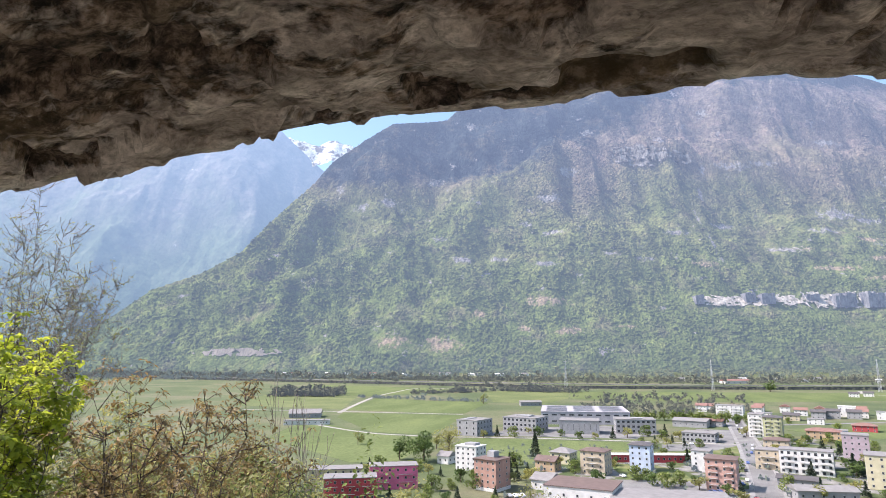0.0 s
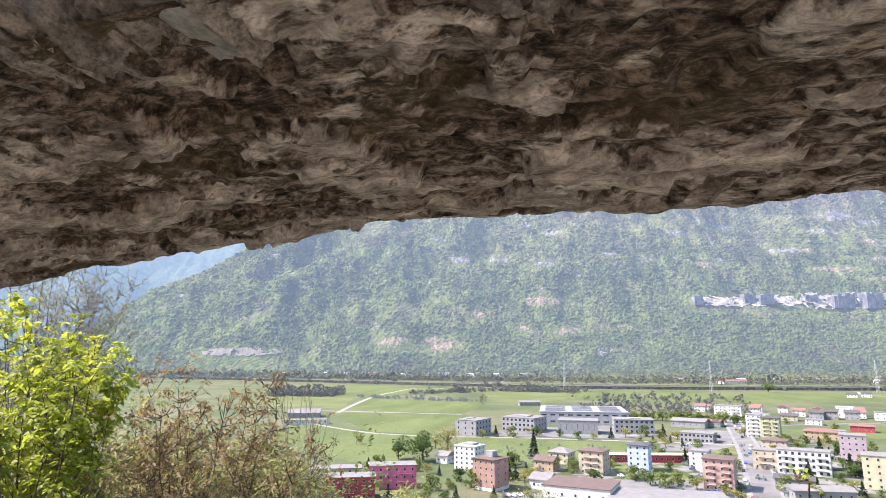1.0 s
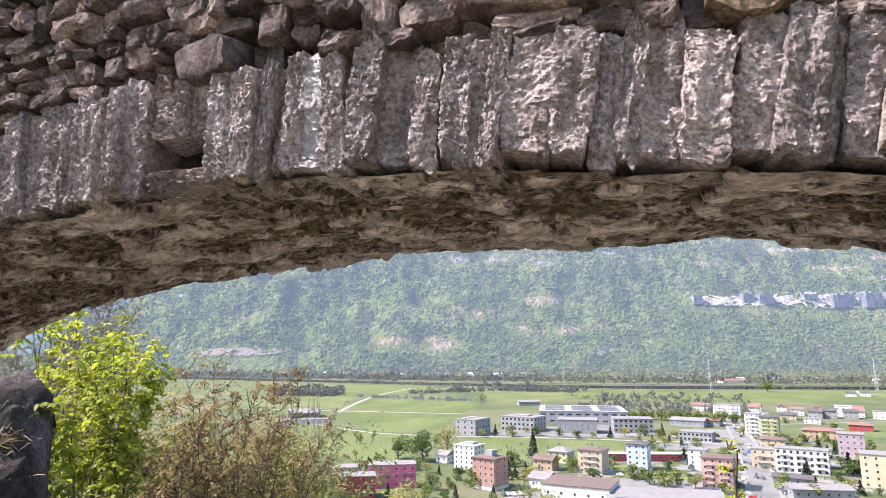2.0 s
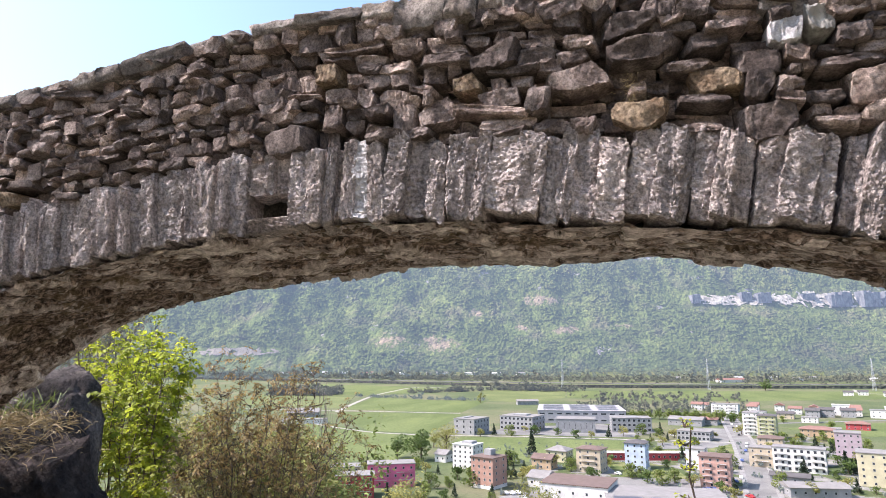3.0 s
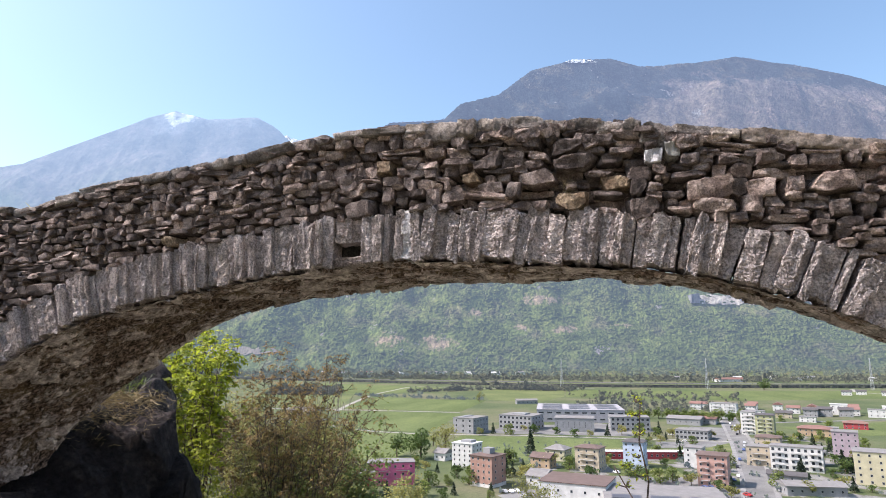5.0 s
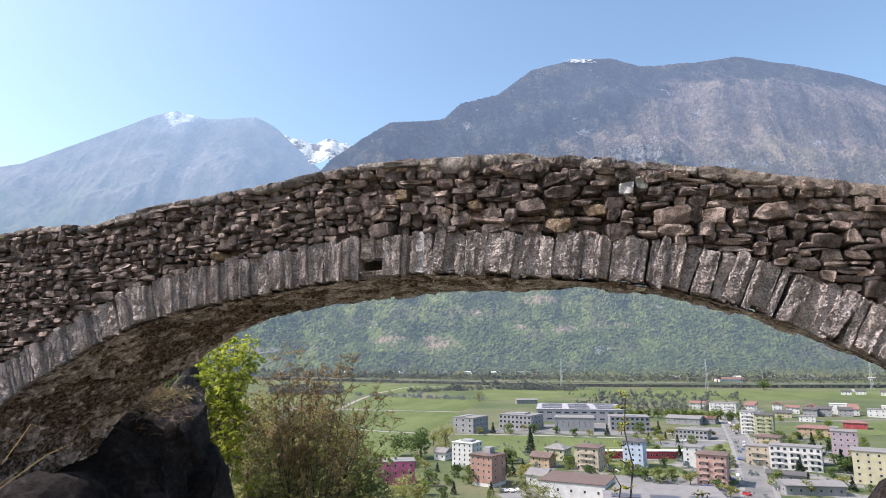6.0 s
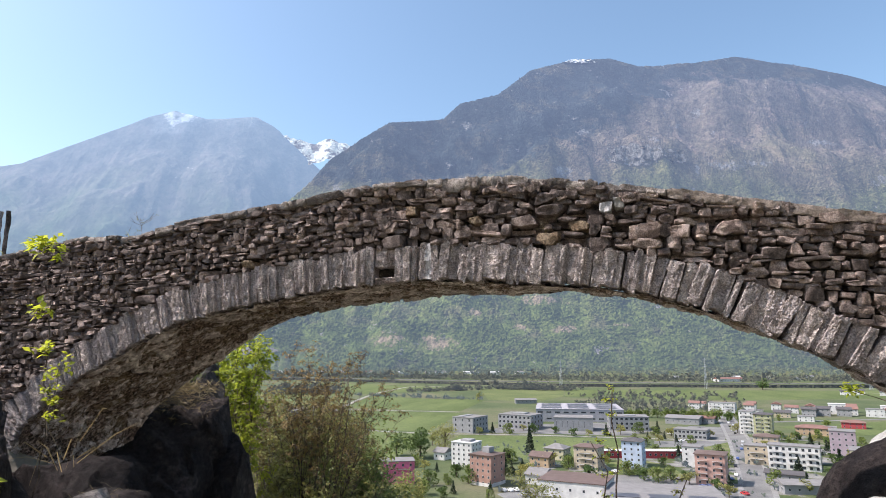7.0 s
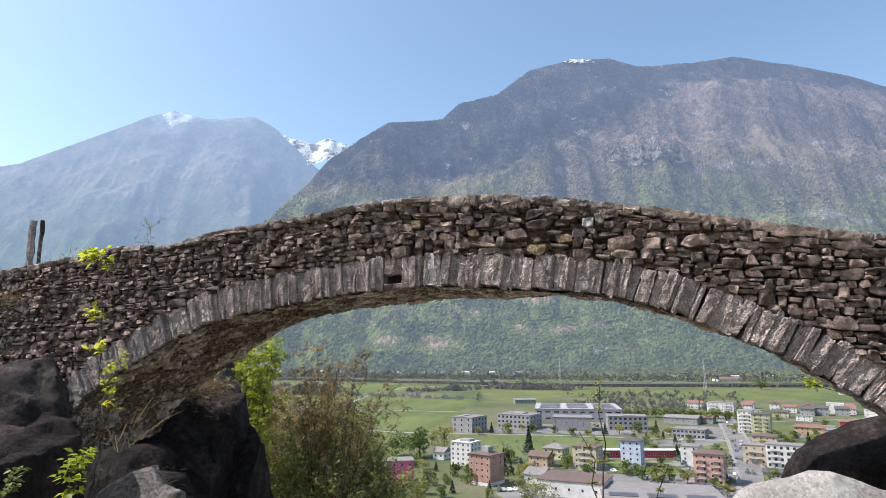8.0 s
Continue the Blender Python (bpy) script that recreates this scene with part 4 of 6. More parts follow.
rock("boulder", "big dark boulder with a worn top beside the bridge", (-4.08, -2.95, -1.45), (2.9, 1.9, 4.25), 6, M_BOULDER, 0.84, 0.2, 0, 30, 6)
rock("boulder", "pale smooth granite boulder at the foot of the arch", (3.22, -0.75, -1.78), (2.4, 1.15, 2.85), 8, M_PALE, 0.45, 0.12)
rock("boulder", "large dark shaded boulder behind the arch foot", (5.19, 2.45, -1.73), (3.3, 1.9, 3.2), 12, M_SHADE_ROCK, 0.12, 0.08, 6, 15, 1)
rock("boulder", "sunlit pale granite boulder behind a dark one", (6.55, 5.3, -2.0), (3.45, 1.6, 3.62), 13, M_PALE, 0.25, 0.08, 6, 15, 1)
rock("bank_rock", "dark rock mass carrying the arch foot", (-6.6, 1.35, -2.72), (3.75, 3.0, 5.9), 14, M_SHADE_ROCK, 0.85, 0.2, 0, 24, 7)
rock("bank_rock", "dark rock ledge with dry grass behind the arch foot", (-6.55, 2.75, -2.5), (3.0, 1.9, 5.9), 15, M_ROCK, 0.85, 0.16, 4, 20, 5)
rock("bank_rock", "dark rock foot below the upright slab", (-4.95, 2.75, -1.75), (1.25, 1.5, 3.5), 19, M_SHADE_ROCK, 0.75, 0.2, 12, 16, 8)
# Added near-black rock that stands in for the deep shade under the arch.
rock("bank_rock", "added black rock under the arch, standing in for shade", (-4.75, 0.25, -2.35), (2.3, 1.5, 4.1), 22, M_SHADE_ROCK, 0.75, 0.2, 8, 16, 8)
# Added, mostly hidden boulder; its shadow darkens the rocks and the arch foot.
rock("boulder", "added boulder between the big one and the wall, casting shade", (-5.25, -1.15, -1.4), (1.6, 1.5, 3.7), 35, M_BOULDER, 0.7, 0.16, 15, 16, 7)
rock("rock_slab", "upright pale rock slab at the edge of the bank", (-5.48, 3.25, -0.42), (0.5, 0.7, 2.0), 17, M_ROCK, 0.75, 0.16, 20, 9)
rock("boulder", "low grey boulder with dry grass below the arch", (-2.62, -2.0, -1.05), (0.85, 0.8, 1.7), 21, M_GREYROCK, 0.55, 0.2, 15, 11)
rock("boulder", "dark boulder on the far bank", (-6.35, 3.6, -0.65), (1.3, 1.0, 2.95), 25, M_ROCK, 0.55, 0.22, 30, 11)

rock("boulder", "dark boulder leaning on the big one", (-3.35, -2.75, -1.35), (1.4, 1.3, 3.4), 33, M_SHADE_ROCK, 0.7, 0.16, 0, 22, 8)
# Added near-black boulder over pale ground, in place of the bank's deep shade.
rock("boulder", "added dark boulder in the bank, standing in for shade", (-3.7, -1.15, -1.85), (2.4, 1.2, 2.6), 28, M_SHADE_ROCK, 0.6, 0.2, 10, 13)


# ---- plants ----
def tubes(segments, sides=5):
    """Tapered tubes along segments (from, to, radius, radius), as one mesh."""
    vs, fs = [], []
    for p0, p1, r0, r1 in segments:
        d = p1 - p0
        if d.length < 1e-5:
            continue
        q = d.to_track_quat("Z", "Y")
        o = len(vs)
        for p, rad in ((p0, r0), (p1, r1)):
            for k in range(sides):
                a = 2 * math.pi * k / sides
                vs.append(p + q @ Vector((rad * math.cos(a), rad * math.sin(a), 0)))
        fs += [(o + k, o + (k + 1) % sides, o + sides + (k + 1) % sides, o + sides + k) for k in range(sides)]
        if r1 > 0.012:
            fs.append(tuple(o + sides + k for k in range(sides)))
    return vs, fs


def pole(points, radii, sides=7):
    """One closed tube through the points."""
    vs, fs, n = [], [], len(points)
    for p, rad in zip(points, radii):
        vs += [p + Vector((rad * math.cos(6.2832 * k / sides), rad * math.sin(6.2832 * k / sides), 0)) for k in range(sides)]
    for i in range(n - 1):
        o = i * sides
        fs += [(o + k, o + (k + 1) % sides, o + sides + (k + 1) % sides, o + sides + k) for k in range(sides)]
    fs += [tuple(range(sides - 1, -1, -1)), tuple((n - 1) * sides + k for k in range(sides))]
    return vs, fs


def grow(r, p, d, length, rad, depth, segs, tips, spread=0.6, kids=3, bend=0.18, up=0.06, shrink=0.68, least=0.003):
    """A branch of several bent pieces with side branches; collects its tubes and its leaf places."""
    pieces = 3
    for k in range(pieces):
        d = (d + Vector((r.gauss(0, bend), r.gauss(0, bend), r.gauss(0, bend) + up))).normalized()
        q = p + d * (length / pieces)
        r1 = max(least, rad * (1 - 0.6 * (k + 1) / pieces))
        segs.append((p, q, rad * (1 - 0.6 * k / pieces), r1))
        p = q
        if depth > 0 and k >= 1:
            for _ in range(kids if k == pieces - 1 else max(1, kids - 1)):
                side = Vector((r.gauss(0, 1), r.gauss(0, 1), r.gauss(0, 0.7))).normalized()
                grow(r, p, (d + side * spread).normalized(), length * shrink * r.uniform(0.7, 1.1), r1 * 0.75, depth - 1, segs, tips, spread, kids, bend, up, shrink, least)
        if depth <= 1:
            tips.append((p.copy(), d.copy(), depth))


def leaves_mesh(name, spots, size, r, per=3, scatter=0.08, droop=0.2, slim=0.55):
    """Leaves folded along the midrib, a few at each place."""
    vs, fs = [], []
    for p, d, _ in spots:
        for _ in range(per):
            c = p + Vector((r.gauss(0, scatter), r.gauss(0, scatter), r.gauss(0, scatter)))
            a = Vector((r.gauss(0, 1) + d.x * 0.6, r.gauss(0, 1) + d.y * 0.6, r.gauss(0, 0.55) - droop)).normalized()
            s = a.cross(Vector((r.gauss(0, 0.4), r.gauss(0, 0.4), 1))).normalized()
            n_ = s.cross(a)
            L = size * r.uniform(0.6, 1.25)
            o = len(vs)
            vs += [c, c + a * L * 0.45 + s * L * slim * 0.5 + n_ * L * 0.08, c + a * L - n_ * L * 0.06, c + a * L * 0.45 - s * L * slim * 0.5 + n_ * L * 0.08]
            fs += [(o, o + 1, o + 2), (o, o + 2, o + 3)]
    return tri_mesh(name, np.array([v[:] for v in vs]), fs)


def bush(name, label, base, stems, height, seed, leaf_mat, leaf, per, depth=2, spread=0.6, wide=0.35, rad=0.02, wood=M_BARK, kids=3, scatter=0.06, category="bush", lean=(0, 0), keep=1.0, slim=0.55, across=None, least=0.003):
    r = random.Random(seed)
    segs, tips = [], []
    for _ in range(stems):
        p = Vector((r.gauss(0, wide * 0.35), r.gauss(0, wide * 0.35), 0))
        d = Vector((r.gauss(lean[0], wide), r.gauss(lean[1], wide), 1)).normalized()
        grow(r, p, d, height * r.uniform(0.5, 0.75), rad * r.uniform(0.7, 1.2), depth, segs, tips, spread, kids, least=least)
    up = height / max(q.z for _, q, _, _ in segs)
    reach = sorted(math.hypot(q.x, q.y) for _, q, _, _ in segs)[int(len(segs) * 0.96)]
    out = across / reach if across else up
    fit_ = Matrix.Diagonal((out, out, up, 1))
    segs = [(fit_ @ p, fit_ @ q, a, c) for p, q, a, c in segs]
    tips = [(fit_ @ p, d, k) for p, d, k in tips]
    ob = empty(name, Matrix.Translation(base))
    vs, fs = tubes(segs, 3)
    part("wood", mesh_of("wood", vs, fs, True), wood, ob)["kind"] = "stuff"
    if per:
        spots = [t for t in tips if r.random() < keep]
        part("leaves", leaves_mesh("leaves", spots, leaf, r, per, scatter, 0.2, slim), leaf_mat, ob)
    return tagged(ob, label, category)


def gz(x, y):
    return float(ground_height(x, y))


def whorls(name, spots, size, r, per=6, droop=0.25, slim=0.42, upright=0.8):
    """Leaves spread like a star round each twig's end, folded along the midrib and hanging a little."""
    vs, fs = [], []
    for p, d, _ in spots:
        a0 = r.uniform(0, 6.28)
        axis = (Vector(d) + Vector((0, 0, upright))).normalized()
        e1 = axis.orthogonal().normalized()
        e2 = axis.cross(e1)
        for k in range(per):
            a = a0 + 6.28 * k / per + r.gauss(0, 0.25)
            out = e1 * math.cos(a) + e2 * math.sin(a) + axis * r.gauss(0.05, 0.3)
            out = (out + Vector((0, 0, -droop * r.uniform(0.3, 1.8)))).normalized()
            s = out.cross(axis + Vector((r.gauss(0, 0.3), r.gauss(0, 0.3), 0))).normalized()
            n_ = s.cross(out)
            L = size * r.uniform(0.55, 1.2)
            o = len(vs)
            c = p + out * L * 0.18
            vs += [c, c + out * L * 0.4 + s * L * slim * 0.5 + n_ * L * 0.07, c + out * L * 0.95 - Vector((0, 0, L * 0.18)), c + out * L * 0.4 - s * L * slim * 0.5 + n_ * L * 0.07]
            fs += [(o, o + 1, o + 2), (o, o + 2, o + 3)]
    return tri_mesh(name, np.array([v[:] for v in vs]), fs)


def fan(name, label, base, height, reach, stems, seed, leaf_mat, leaf, per, rad=0.016, twigs=10, low=0.35, twig=0.4, keep=1.0, wood=M_BARK, category="bush", shift=(0, 0), slim=0.42, upright=0.8):
    """A shrub of long stems that spread from one stool, with short side twigs that end in stars of leaves."""
    r = random.Random(seed)
    segs, spots = [], []
    for _ in range(stems):
        a, q = r.uniform(0, 6.28), math.sqrt(r.random())
        end = Vector((reach * q * math.cos(a) + shift[0], reach * q * math.sin(a) + shift[1], height * (1.02 - 0.3 * q * q) * r.uniform(0.78, 1.0)))
        foot = Vector((r.gauss(0, 0.1), r.gauss(0, 0.1), 0))
        wob = [Vector((r.gauss(0, 0.05), r.gauss(0, 0.05), 0)) for _ in range(11)]
        line_ = [foot.lerp(end, (k / 10)) * 1.0 + wob[k] * (k / 10) + Vector((end.x, end.y, 0)) * ((k / 10) ** 1.7 - k / 10) * 0.6 for k in range(11)]
        rs = rad * r.uniform(0.6, 1.25)
        for k in range(10):
            segs.append((line_[k], line_[k + 1], rs * (1 - 0.085 * k), rs * (1 - 0.085 * (k + 1))))
        spots.append((line_[10], Vector((0, 0, 1)), 0))
        for _ in range(twigs):
            f = low + (1 - low) * r.random() ** 0.7
            k = min(9, int(f * 10))
            p = line_[k].lerp(line_[k + 1], f * 10 - k)
            d = Vector((r.gauss(0, 1), r.gauss(0, 1), r.uniform(0.1, 1.3))).normalized()
            L = twig * r.uniform(0.4, 1.2) * (1.25 - 0.6 * f)
            m1 = p + d * L * 0.55
            m2 = p + (d + Vector((0, 0, 0.25))).normalized() * L
            segs += [(p, m1, rs * 0.35, rs * 0.25), (m1, m2, rs * 0.25, rs * 0.15)]
            for c in (m2, m1):
                if r.random() < keep * (1.0 if c is m2 else 0.6):
                    spots.append((c, d, 0))
            d2 = (d + Vector((r.gauss(0, 0.8), r.gauss(0, 0.8), 0.2))).normalized()
            m3 = m1 + d2 * L * 0.5
            segs.append((m1, m3, rs * 0.22, rs * 0.12))
            if r.random() < keep:
                spots.append((m3, d2, 0))
    ob = empty(name, Matrix.Translation(base))
    vs, fs = tubes(segs, 3)
    part("wood", mesh_of("wood", vs, fs, True), wood, ob)["kind"] = "stuff"
    part("leaves", whorls("leaves", spots, leaf, r, per, 0.25, slim, upright), leaf_mat, ob)
    return tagged(ob, label, category)


# beside the arch: yellow-green maple shrubs, then bronze-leaved shrubs
fan("maple_bush", "bright yellow-green young maple bush on the bank", (-5.95, 4.8, -2.6), 4.55, 1.15, 15, 41, M_LEAF, 0.082, 7, 0.017, 17, 0.42, 0.5, slim=0.72, upright=1.8)
fan("maple_bush", "bright yellow-green young maple bush on the bank", (-6.9, 5.3, -2.6), 5.15, 1.2, 14, 43, M_LEAF, 0.082, 7, 0.019, 14, 0.4, 0.5, slim=0.72, upright=1.8)
fan("maple_bush", "tall yellow-green maple bush beside the boulder", (-7.9, 5.9, -2.6), 5.4, 1.2, 12, 46, M_LEAF, 0.085, 7, 0.019, 14, 0.4, 0.5, slim=0.72, upright=1.8)
fan("maple_bush", "low yellow-green maple shoots on the bank", (-5.5, 4.3, -2.9), 2.7, 0.7, 8, 44, M_LEAF, 0.08, 6, 0.012, 14, 0.3, 0.35)
fan("bronze_bush", "shrub with small bronze spring leaves and dark bare stems", (-4.6, 5.2, -2.85), 4.1, 0.8, 13, 47, M_BRONZE, 0.056, 6, 0.017, 23, 0.5, 0.45, 0.9)
fan("bronze_bush", "shrub with small bronze spring leaves and dark bare stems", (-4.2, 5.4, -3.0), 4.05, 1.0, 12, 53, M_BRONZE, 0.056, 6, 0.017, 22, 0.48, 0.45, 0.9, shift=(0.55, 0))
fan("bronze_bush", "low shrub with olive-bronze leaves", (-5.2, 5.9, -3.2), 2.9, 0.9, 7, 55, M_OLIVE, 0.059, 6, 0.012, 18, 0.45, 0.4, 0.7)
fan("bronze_bush", "spreading shrub with small bronze leaves", (-3.9, 5.0, -3.2), 3.2, 0.8, 7, 54, M_BRONZE, 0.046, 6, 0.013, 15, 0.45, 0.4, 0.8, shift=(0.15, 0.1))
fan("olive_bush", "tangled shrub with small olive leaves", (-5.6, 6.8, -3.3), 3.3, 1.3, 6, 56, M_OLIVE, 0.056, 6, 0.012, 18, 0.4, 0.42, 0.8)
fan("olive_bush", "tangled shrub with small olive leaves", (-4.2, 6.6, -3.4), 2.8, 1.1, 5, 57, M_OLIVE, 0.053, 6, 0.012, 17, 0.4, 0.4, 0.8)
fan("olive_bush", "twiggy shrub with sparse olive leaves behind the bronze ones", (-6.9, 7.6, -3.4), 4.3, 1.6, 18, 59, M_OLIVE, 0.08, 5, 0.01, 13, 0.25, 0.45, 0.6, M_TWIG)
fan("olive_bush", "olive twiggy shrub low on the bank", (-4.3, 4.4, -3.2), 2.6, 1.0, 8, 60, M_OLIVE, 0.07, 5, 0.01, 8, 0.3, 0.35, 0.6)
fan("olive_bush", "olive twiggy shrub low on the bank", (-3.9, 6.2, -3.8), 2.7, 0.9, 9, 61, M_OLIVE, 0.075, 5, 0.01, 8, 0.3, 0.35, 0.6)
for k, (x, y, top, h, wd, mt) in enumerate(((-4.3, 4.7, -1.05, 2.5, 1.0, M_OLIVE), (-5.2, 5.4, -0.9, 2.6, 1.0, M_OLIVE), (-5.9, 8.6, 0.1, 3.6, 1.5, M_OLIVE), (-7.6, 9.6, 0.5, 4.0, 1.7, M_BRONZE), (-6.0, 9.8, -0.5, 3.8, 1.5, M_FRESH), (-9.8, 9.8, 0.9, 4.2, 1.8, M_OLIVE), (-4.8, 8.0, -0.9, 3.4, 1.2, M_FRESH), (-7.6, 11.6, -0.4, 4.5, 1.8, M_OLIVE))):
    bush("green_bush", ("loose fresh green" if mt is M_FRESH else "loose bronze" if mt is M_BRONZE else "loose olive") + " shrub low on the bank", (x, y, top - h), 11 if y > 7 else 8, h, 161 + k, mt, 0.1, 8 if y > 7 else 4, 2, 0.5, 0.26, 0.014, kids=3, scatter=0.1, across=wd)

# ---- the valley floor: fields, lanes, roads ----
M_FIELD = grained("meadow_grass", [(0.35, (0.082, 0.11, 0.034)), (0.65, (0.116, 0.144, 0.05))], 0.02, 0.5, 0.3, 0.95, ((0.14, 0.17, 0.055), 0.03, 0.55, 0.75), 0.05, shift=False, stretch=(1, 0.3, 1), speckle=0.35)
M_FIELD_DRY = grained("mown_grass", [(0.35, (0.098, 0.122, 0.043)), (0.65, (0.135, 0.155, 0.06))], 0.02, 0.5, 0.3, 0.95, None, 0.05, shift=False, speckle=0.35)
M_LAWN = grained("garden_grass", [(0.35, (0.08, 0.11, 0.03)), (0.65, (0.16, 0.165, 0.07))], 0.08, 0.9, 0.3, 0.95, None, 0.05, shift=False, speckle=0.35)
M_GRAVEL = grained("pale_lane", [(0.3, (0.24, 0.228, 0.2)), (0.7, (0.33, 0.315, 0.285))], 0.2, 3, 0.1, 0.95, shift=False, speckle=0.3)
M_ASPHALT = grained("grey_asphalt", [(0.3, (0.14, 0.138, 0.135)), (0.7, (0.2, 0.196, 0.19))], 0.06, 1.5, 0.1, 0.9, ((0.23, 0.225, 0.215), 0.05, 0.56, 0.7), shift=False, speckle=0.3)
M_YARD = grained("yard_ground", [(0.35, (0.06, 0.085, 0.03)), (0.47, (0.1, 0.11, 0.05)), (0.5, (0.17, 0.165, 0.155)), (0.7, (0.24, 0.235, 0.22))], 0.05, 1.2, 0.1, 0.95, shift=False, speckle=0.4)
M_PAVING = grained("pale_paving", [(0.3, (0.2, 0.196, 0.19)), (0.7, (0.27, 0.262, 0.255))], 0.2, 2, 0.1, 0.9, shift=False, speckle=0.3)
M_DARKROAD = grained("dark_asphalt", [(0.3, (0.06, 0.06, 0.06)), (0.7, (0.1, 0.1, 0.1))], 0.1, 2, 0.2, 0.9, shift=False)
M_BARRIER = grained("road_barrier", [(0.3, (0.05, 0.055, 0.06)), (0.7, (0.1, 0.1, 0.1))], 0.1, 2, 0.2, 0.9, shift=False)


def flat_area(name, label, corners, material, lift=0.06, category="field", thick=0.05):
    """A flat area of the valley floor with a low edge, from its corners (u, v)."""
    up = [V(u, v, VALLEY + lift) for u, v in corners]
    lo = [V(u, v, VALLEY - thick) for u, v in corners]
    n = len(corners)
    area = sum(corners[i][0] * corners[(i + 1) % n][1] - corners[(i + 1) % n][0] * corners[i][1] for i in range(n))
    order = list(range(n)) if area > 0 else list(range(n - 1, -1, -1))
    faces = [tuple(order)] + [(order[i], order[i - 1], n + order[i - 1], n + order[i]) for i in range(n)]
    return tagged(part(name, mesh_of(name, up + lo, faces), material), label, category, kind="structure")


def ribbon(name, label, points, width, material, lift=0.1, category="road", kind="structure", base=VALLEY - 0.1, shift=0.0):
    """A strip with thickness along a line of (u, v)."""
    p = np.array(smooth_line(points, 12.0)) if len(points) > 2 else np.array(points, float)
    d = np.gradient(p, axis=0)
    d /= np.linalg.norm(d, axis=1)[:, None]
    n = np.stack([-d[:, 1], d[:, 0]], -1) * width / 2
    p = p - n * (2 / width) * shift
    vs, fs = [], []
    for i, (c, k) in enumerate(zip(p, n)):
        for q in (c + k, c - k):
            vs += [V(*q, VALLEY + lift), V(*q, base)]
        if i:
            o = 4 * i
            fs += [(o - 4, o - 2, o + 2, o), (o - 4, o, o + 1, o - 3), (o - 2, o - 1, o + 3, o + 2)]
    return tagged(part(name, mesh_of(name, vs, fs), material), label, category, kind=kind)


flat_area("field", "bright green mown meadow", [(-132, 778), (20, 726), (62, 905), (-10, 925), (-112, 985)], M_FIELD)
flat_area("field", "bright green meadow between two lanes", [(-125, 745), (-122, 690), (-68, 556), (-12, 533), (19, 702)], M_FIELD)
flat_area("field", "green meadow behind the town", [(-150, 660), (-58, 536), (-7, 514), (-31, 404), (-62, 400), (-150, 520)], M_FIELD)
flat_area("field", "green meadow before the school", [(14, 515), (141, 484), (120, 425), (80, 395), (33, 392), (2, 470)], M_FIELD)
flat_area("field", "long green meadow along the motorway", [(229, 1157), (776, 1089), (1100, 1080), (900, 905), (654, 905), (420, 880), (192, 971)], M_FIELD)
flat_area("field", "dry green meadow", [(70, 1180), (225, 1150), (190, 975), (130, 860), (66, 910)], M_FIELD_DRY)
flat_area("field", "green meadow by the motorway", [(-330, 1500), (-60, 1330), (60, 1200), (-60, 1110), (-140, 1040), (-330, 1200)], M_FIELD)
flat_area("field", "dry green meadow beside the lane", [(-330, 1180), (-150, 1030), (-135, 790), (-300, 860)], M_FIELD_DRY)
flat_area("field", "green meadow between the houses", [(300, 560), (450, 610), (560, 600), (480, 520), (330, 500)], M_FIELD)
flat_area("yard", "patchwork of grey yards and paths between the houses", [(30, 262), (60, 384), (120, 408), (190, 430), (235, 520), (290, 500), (262, 400), (235, 300), (200, 250)], M_YARD, 0.03, "pavement")
flat_area("yard", "grey asphalt yard among the houses", [(25, 300), (90, 345), (140, 345), (150, 300), (125, 250), (40, 250)], M_ASPHALT, 0.05, "pavement")
flat_area("yard", "pale asphalt car park beside the street", [(150, 444), (206, 446), (216, 476), (160, 474)], M_ASPHALT, 0.05, "pavement")
flat_area("yard", "grey asphalt yard behind the school", [(30, 530), (150, 505), (190, 545), (150, 600), (60, 580)], M_ASPHALT, 0.04, "pavement")
flat_area("lawn", "patchy garden lawn", [(95, 410), (160, 410), (165, 436), (95, 450)], M_LAWN, 0.07)
flat_area("lawn", "patchy garden lawn", [(96, 345), (130, 340), (135, 375), (120, 392), (98, 392)], M_LAWN, 0.08)
ribbon("lane", "pale farm lane through the meadows", [(-129, 739), (-128, 850), (-121, 1015), (-100, 1150), (-54, 1301), (73, 1226), (300, 1210)], 6, M_GRAVEL)
ribbon("lane", "pale farm lane", [(-260, 790), (-128, 757), (-50, 735), (23, 714)], 5, M_GRAVEL, 0.12)
ribbon("lane", "pale farm lane", [(-150, 640), (-100, 580), (-65, 546), (-41, 534), (-7, 522), (60, 513), (141, 493), (230, 470)], 4.5, M_GRAVEL, 0.12)
ribbon("lane", "pale lane by the lone tree", [(760, 1150), (720, 1020), (1000, 960)], 6, M_GRAVEL, 0.12)
ribbon("street", "grey asphalt main street with worn lanes", [(124, 245), (150, 302), (169, 343), (221, 465), (298, 656), (330, 735)], 13, M_ASPHALT, 0.14)
ribbon("pavement", "pale pavement beside the street", [(124, 245), (150, 302), (169, 343), (221, 465), (298, 656), (330, 735)], 2.5, M_PAVING, 0.27, "pavement", shift=7.3)
ribbon("pavement", "pale pavement beside the street", [(124, 245), (150, 302), (169, 343), (221, 465), (298, 656), (330, 735)], 2.5, M_PAVING, 0.27, "pavement", shift=-7.3)
flat_area("yard", "pale asphalt car park beside the street", [(212, 470), (236, 520), (252, 560), (226, 570), (196, 530)], M_ASPHALT, 0.05, "pavement")
flat_area("lawn", "dry verge beside the street", [(150, 395), (185, 405), (232, 500), (212, 466), (170, 430)], M_LAWN, 0.07)
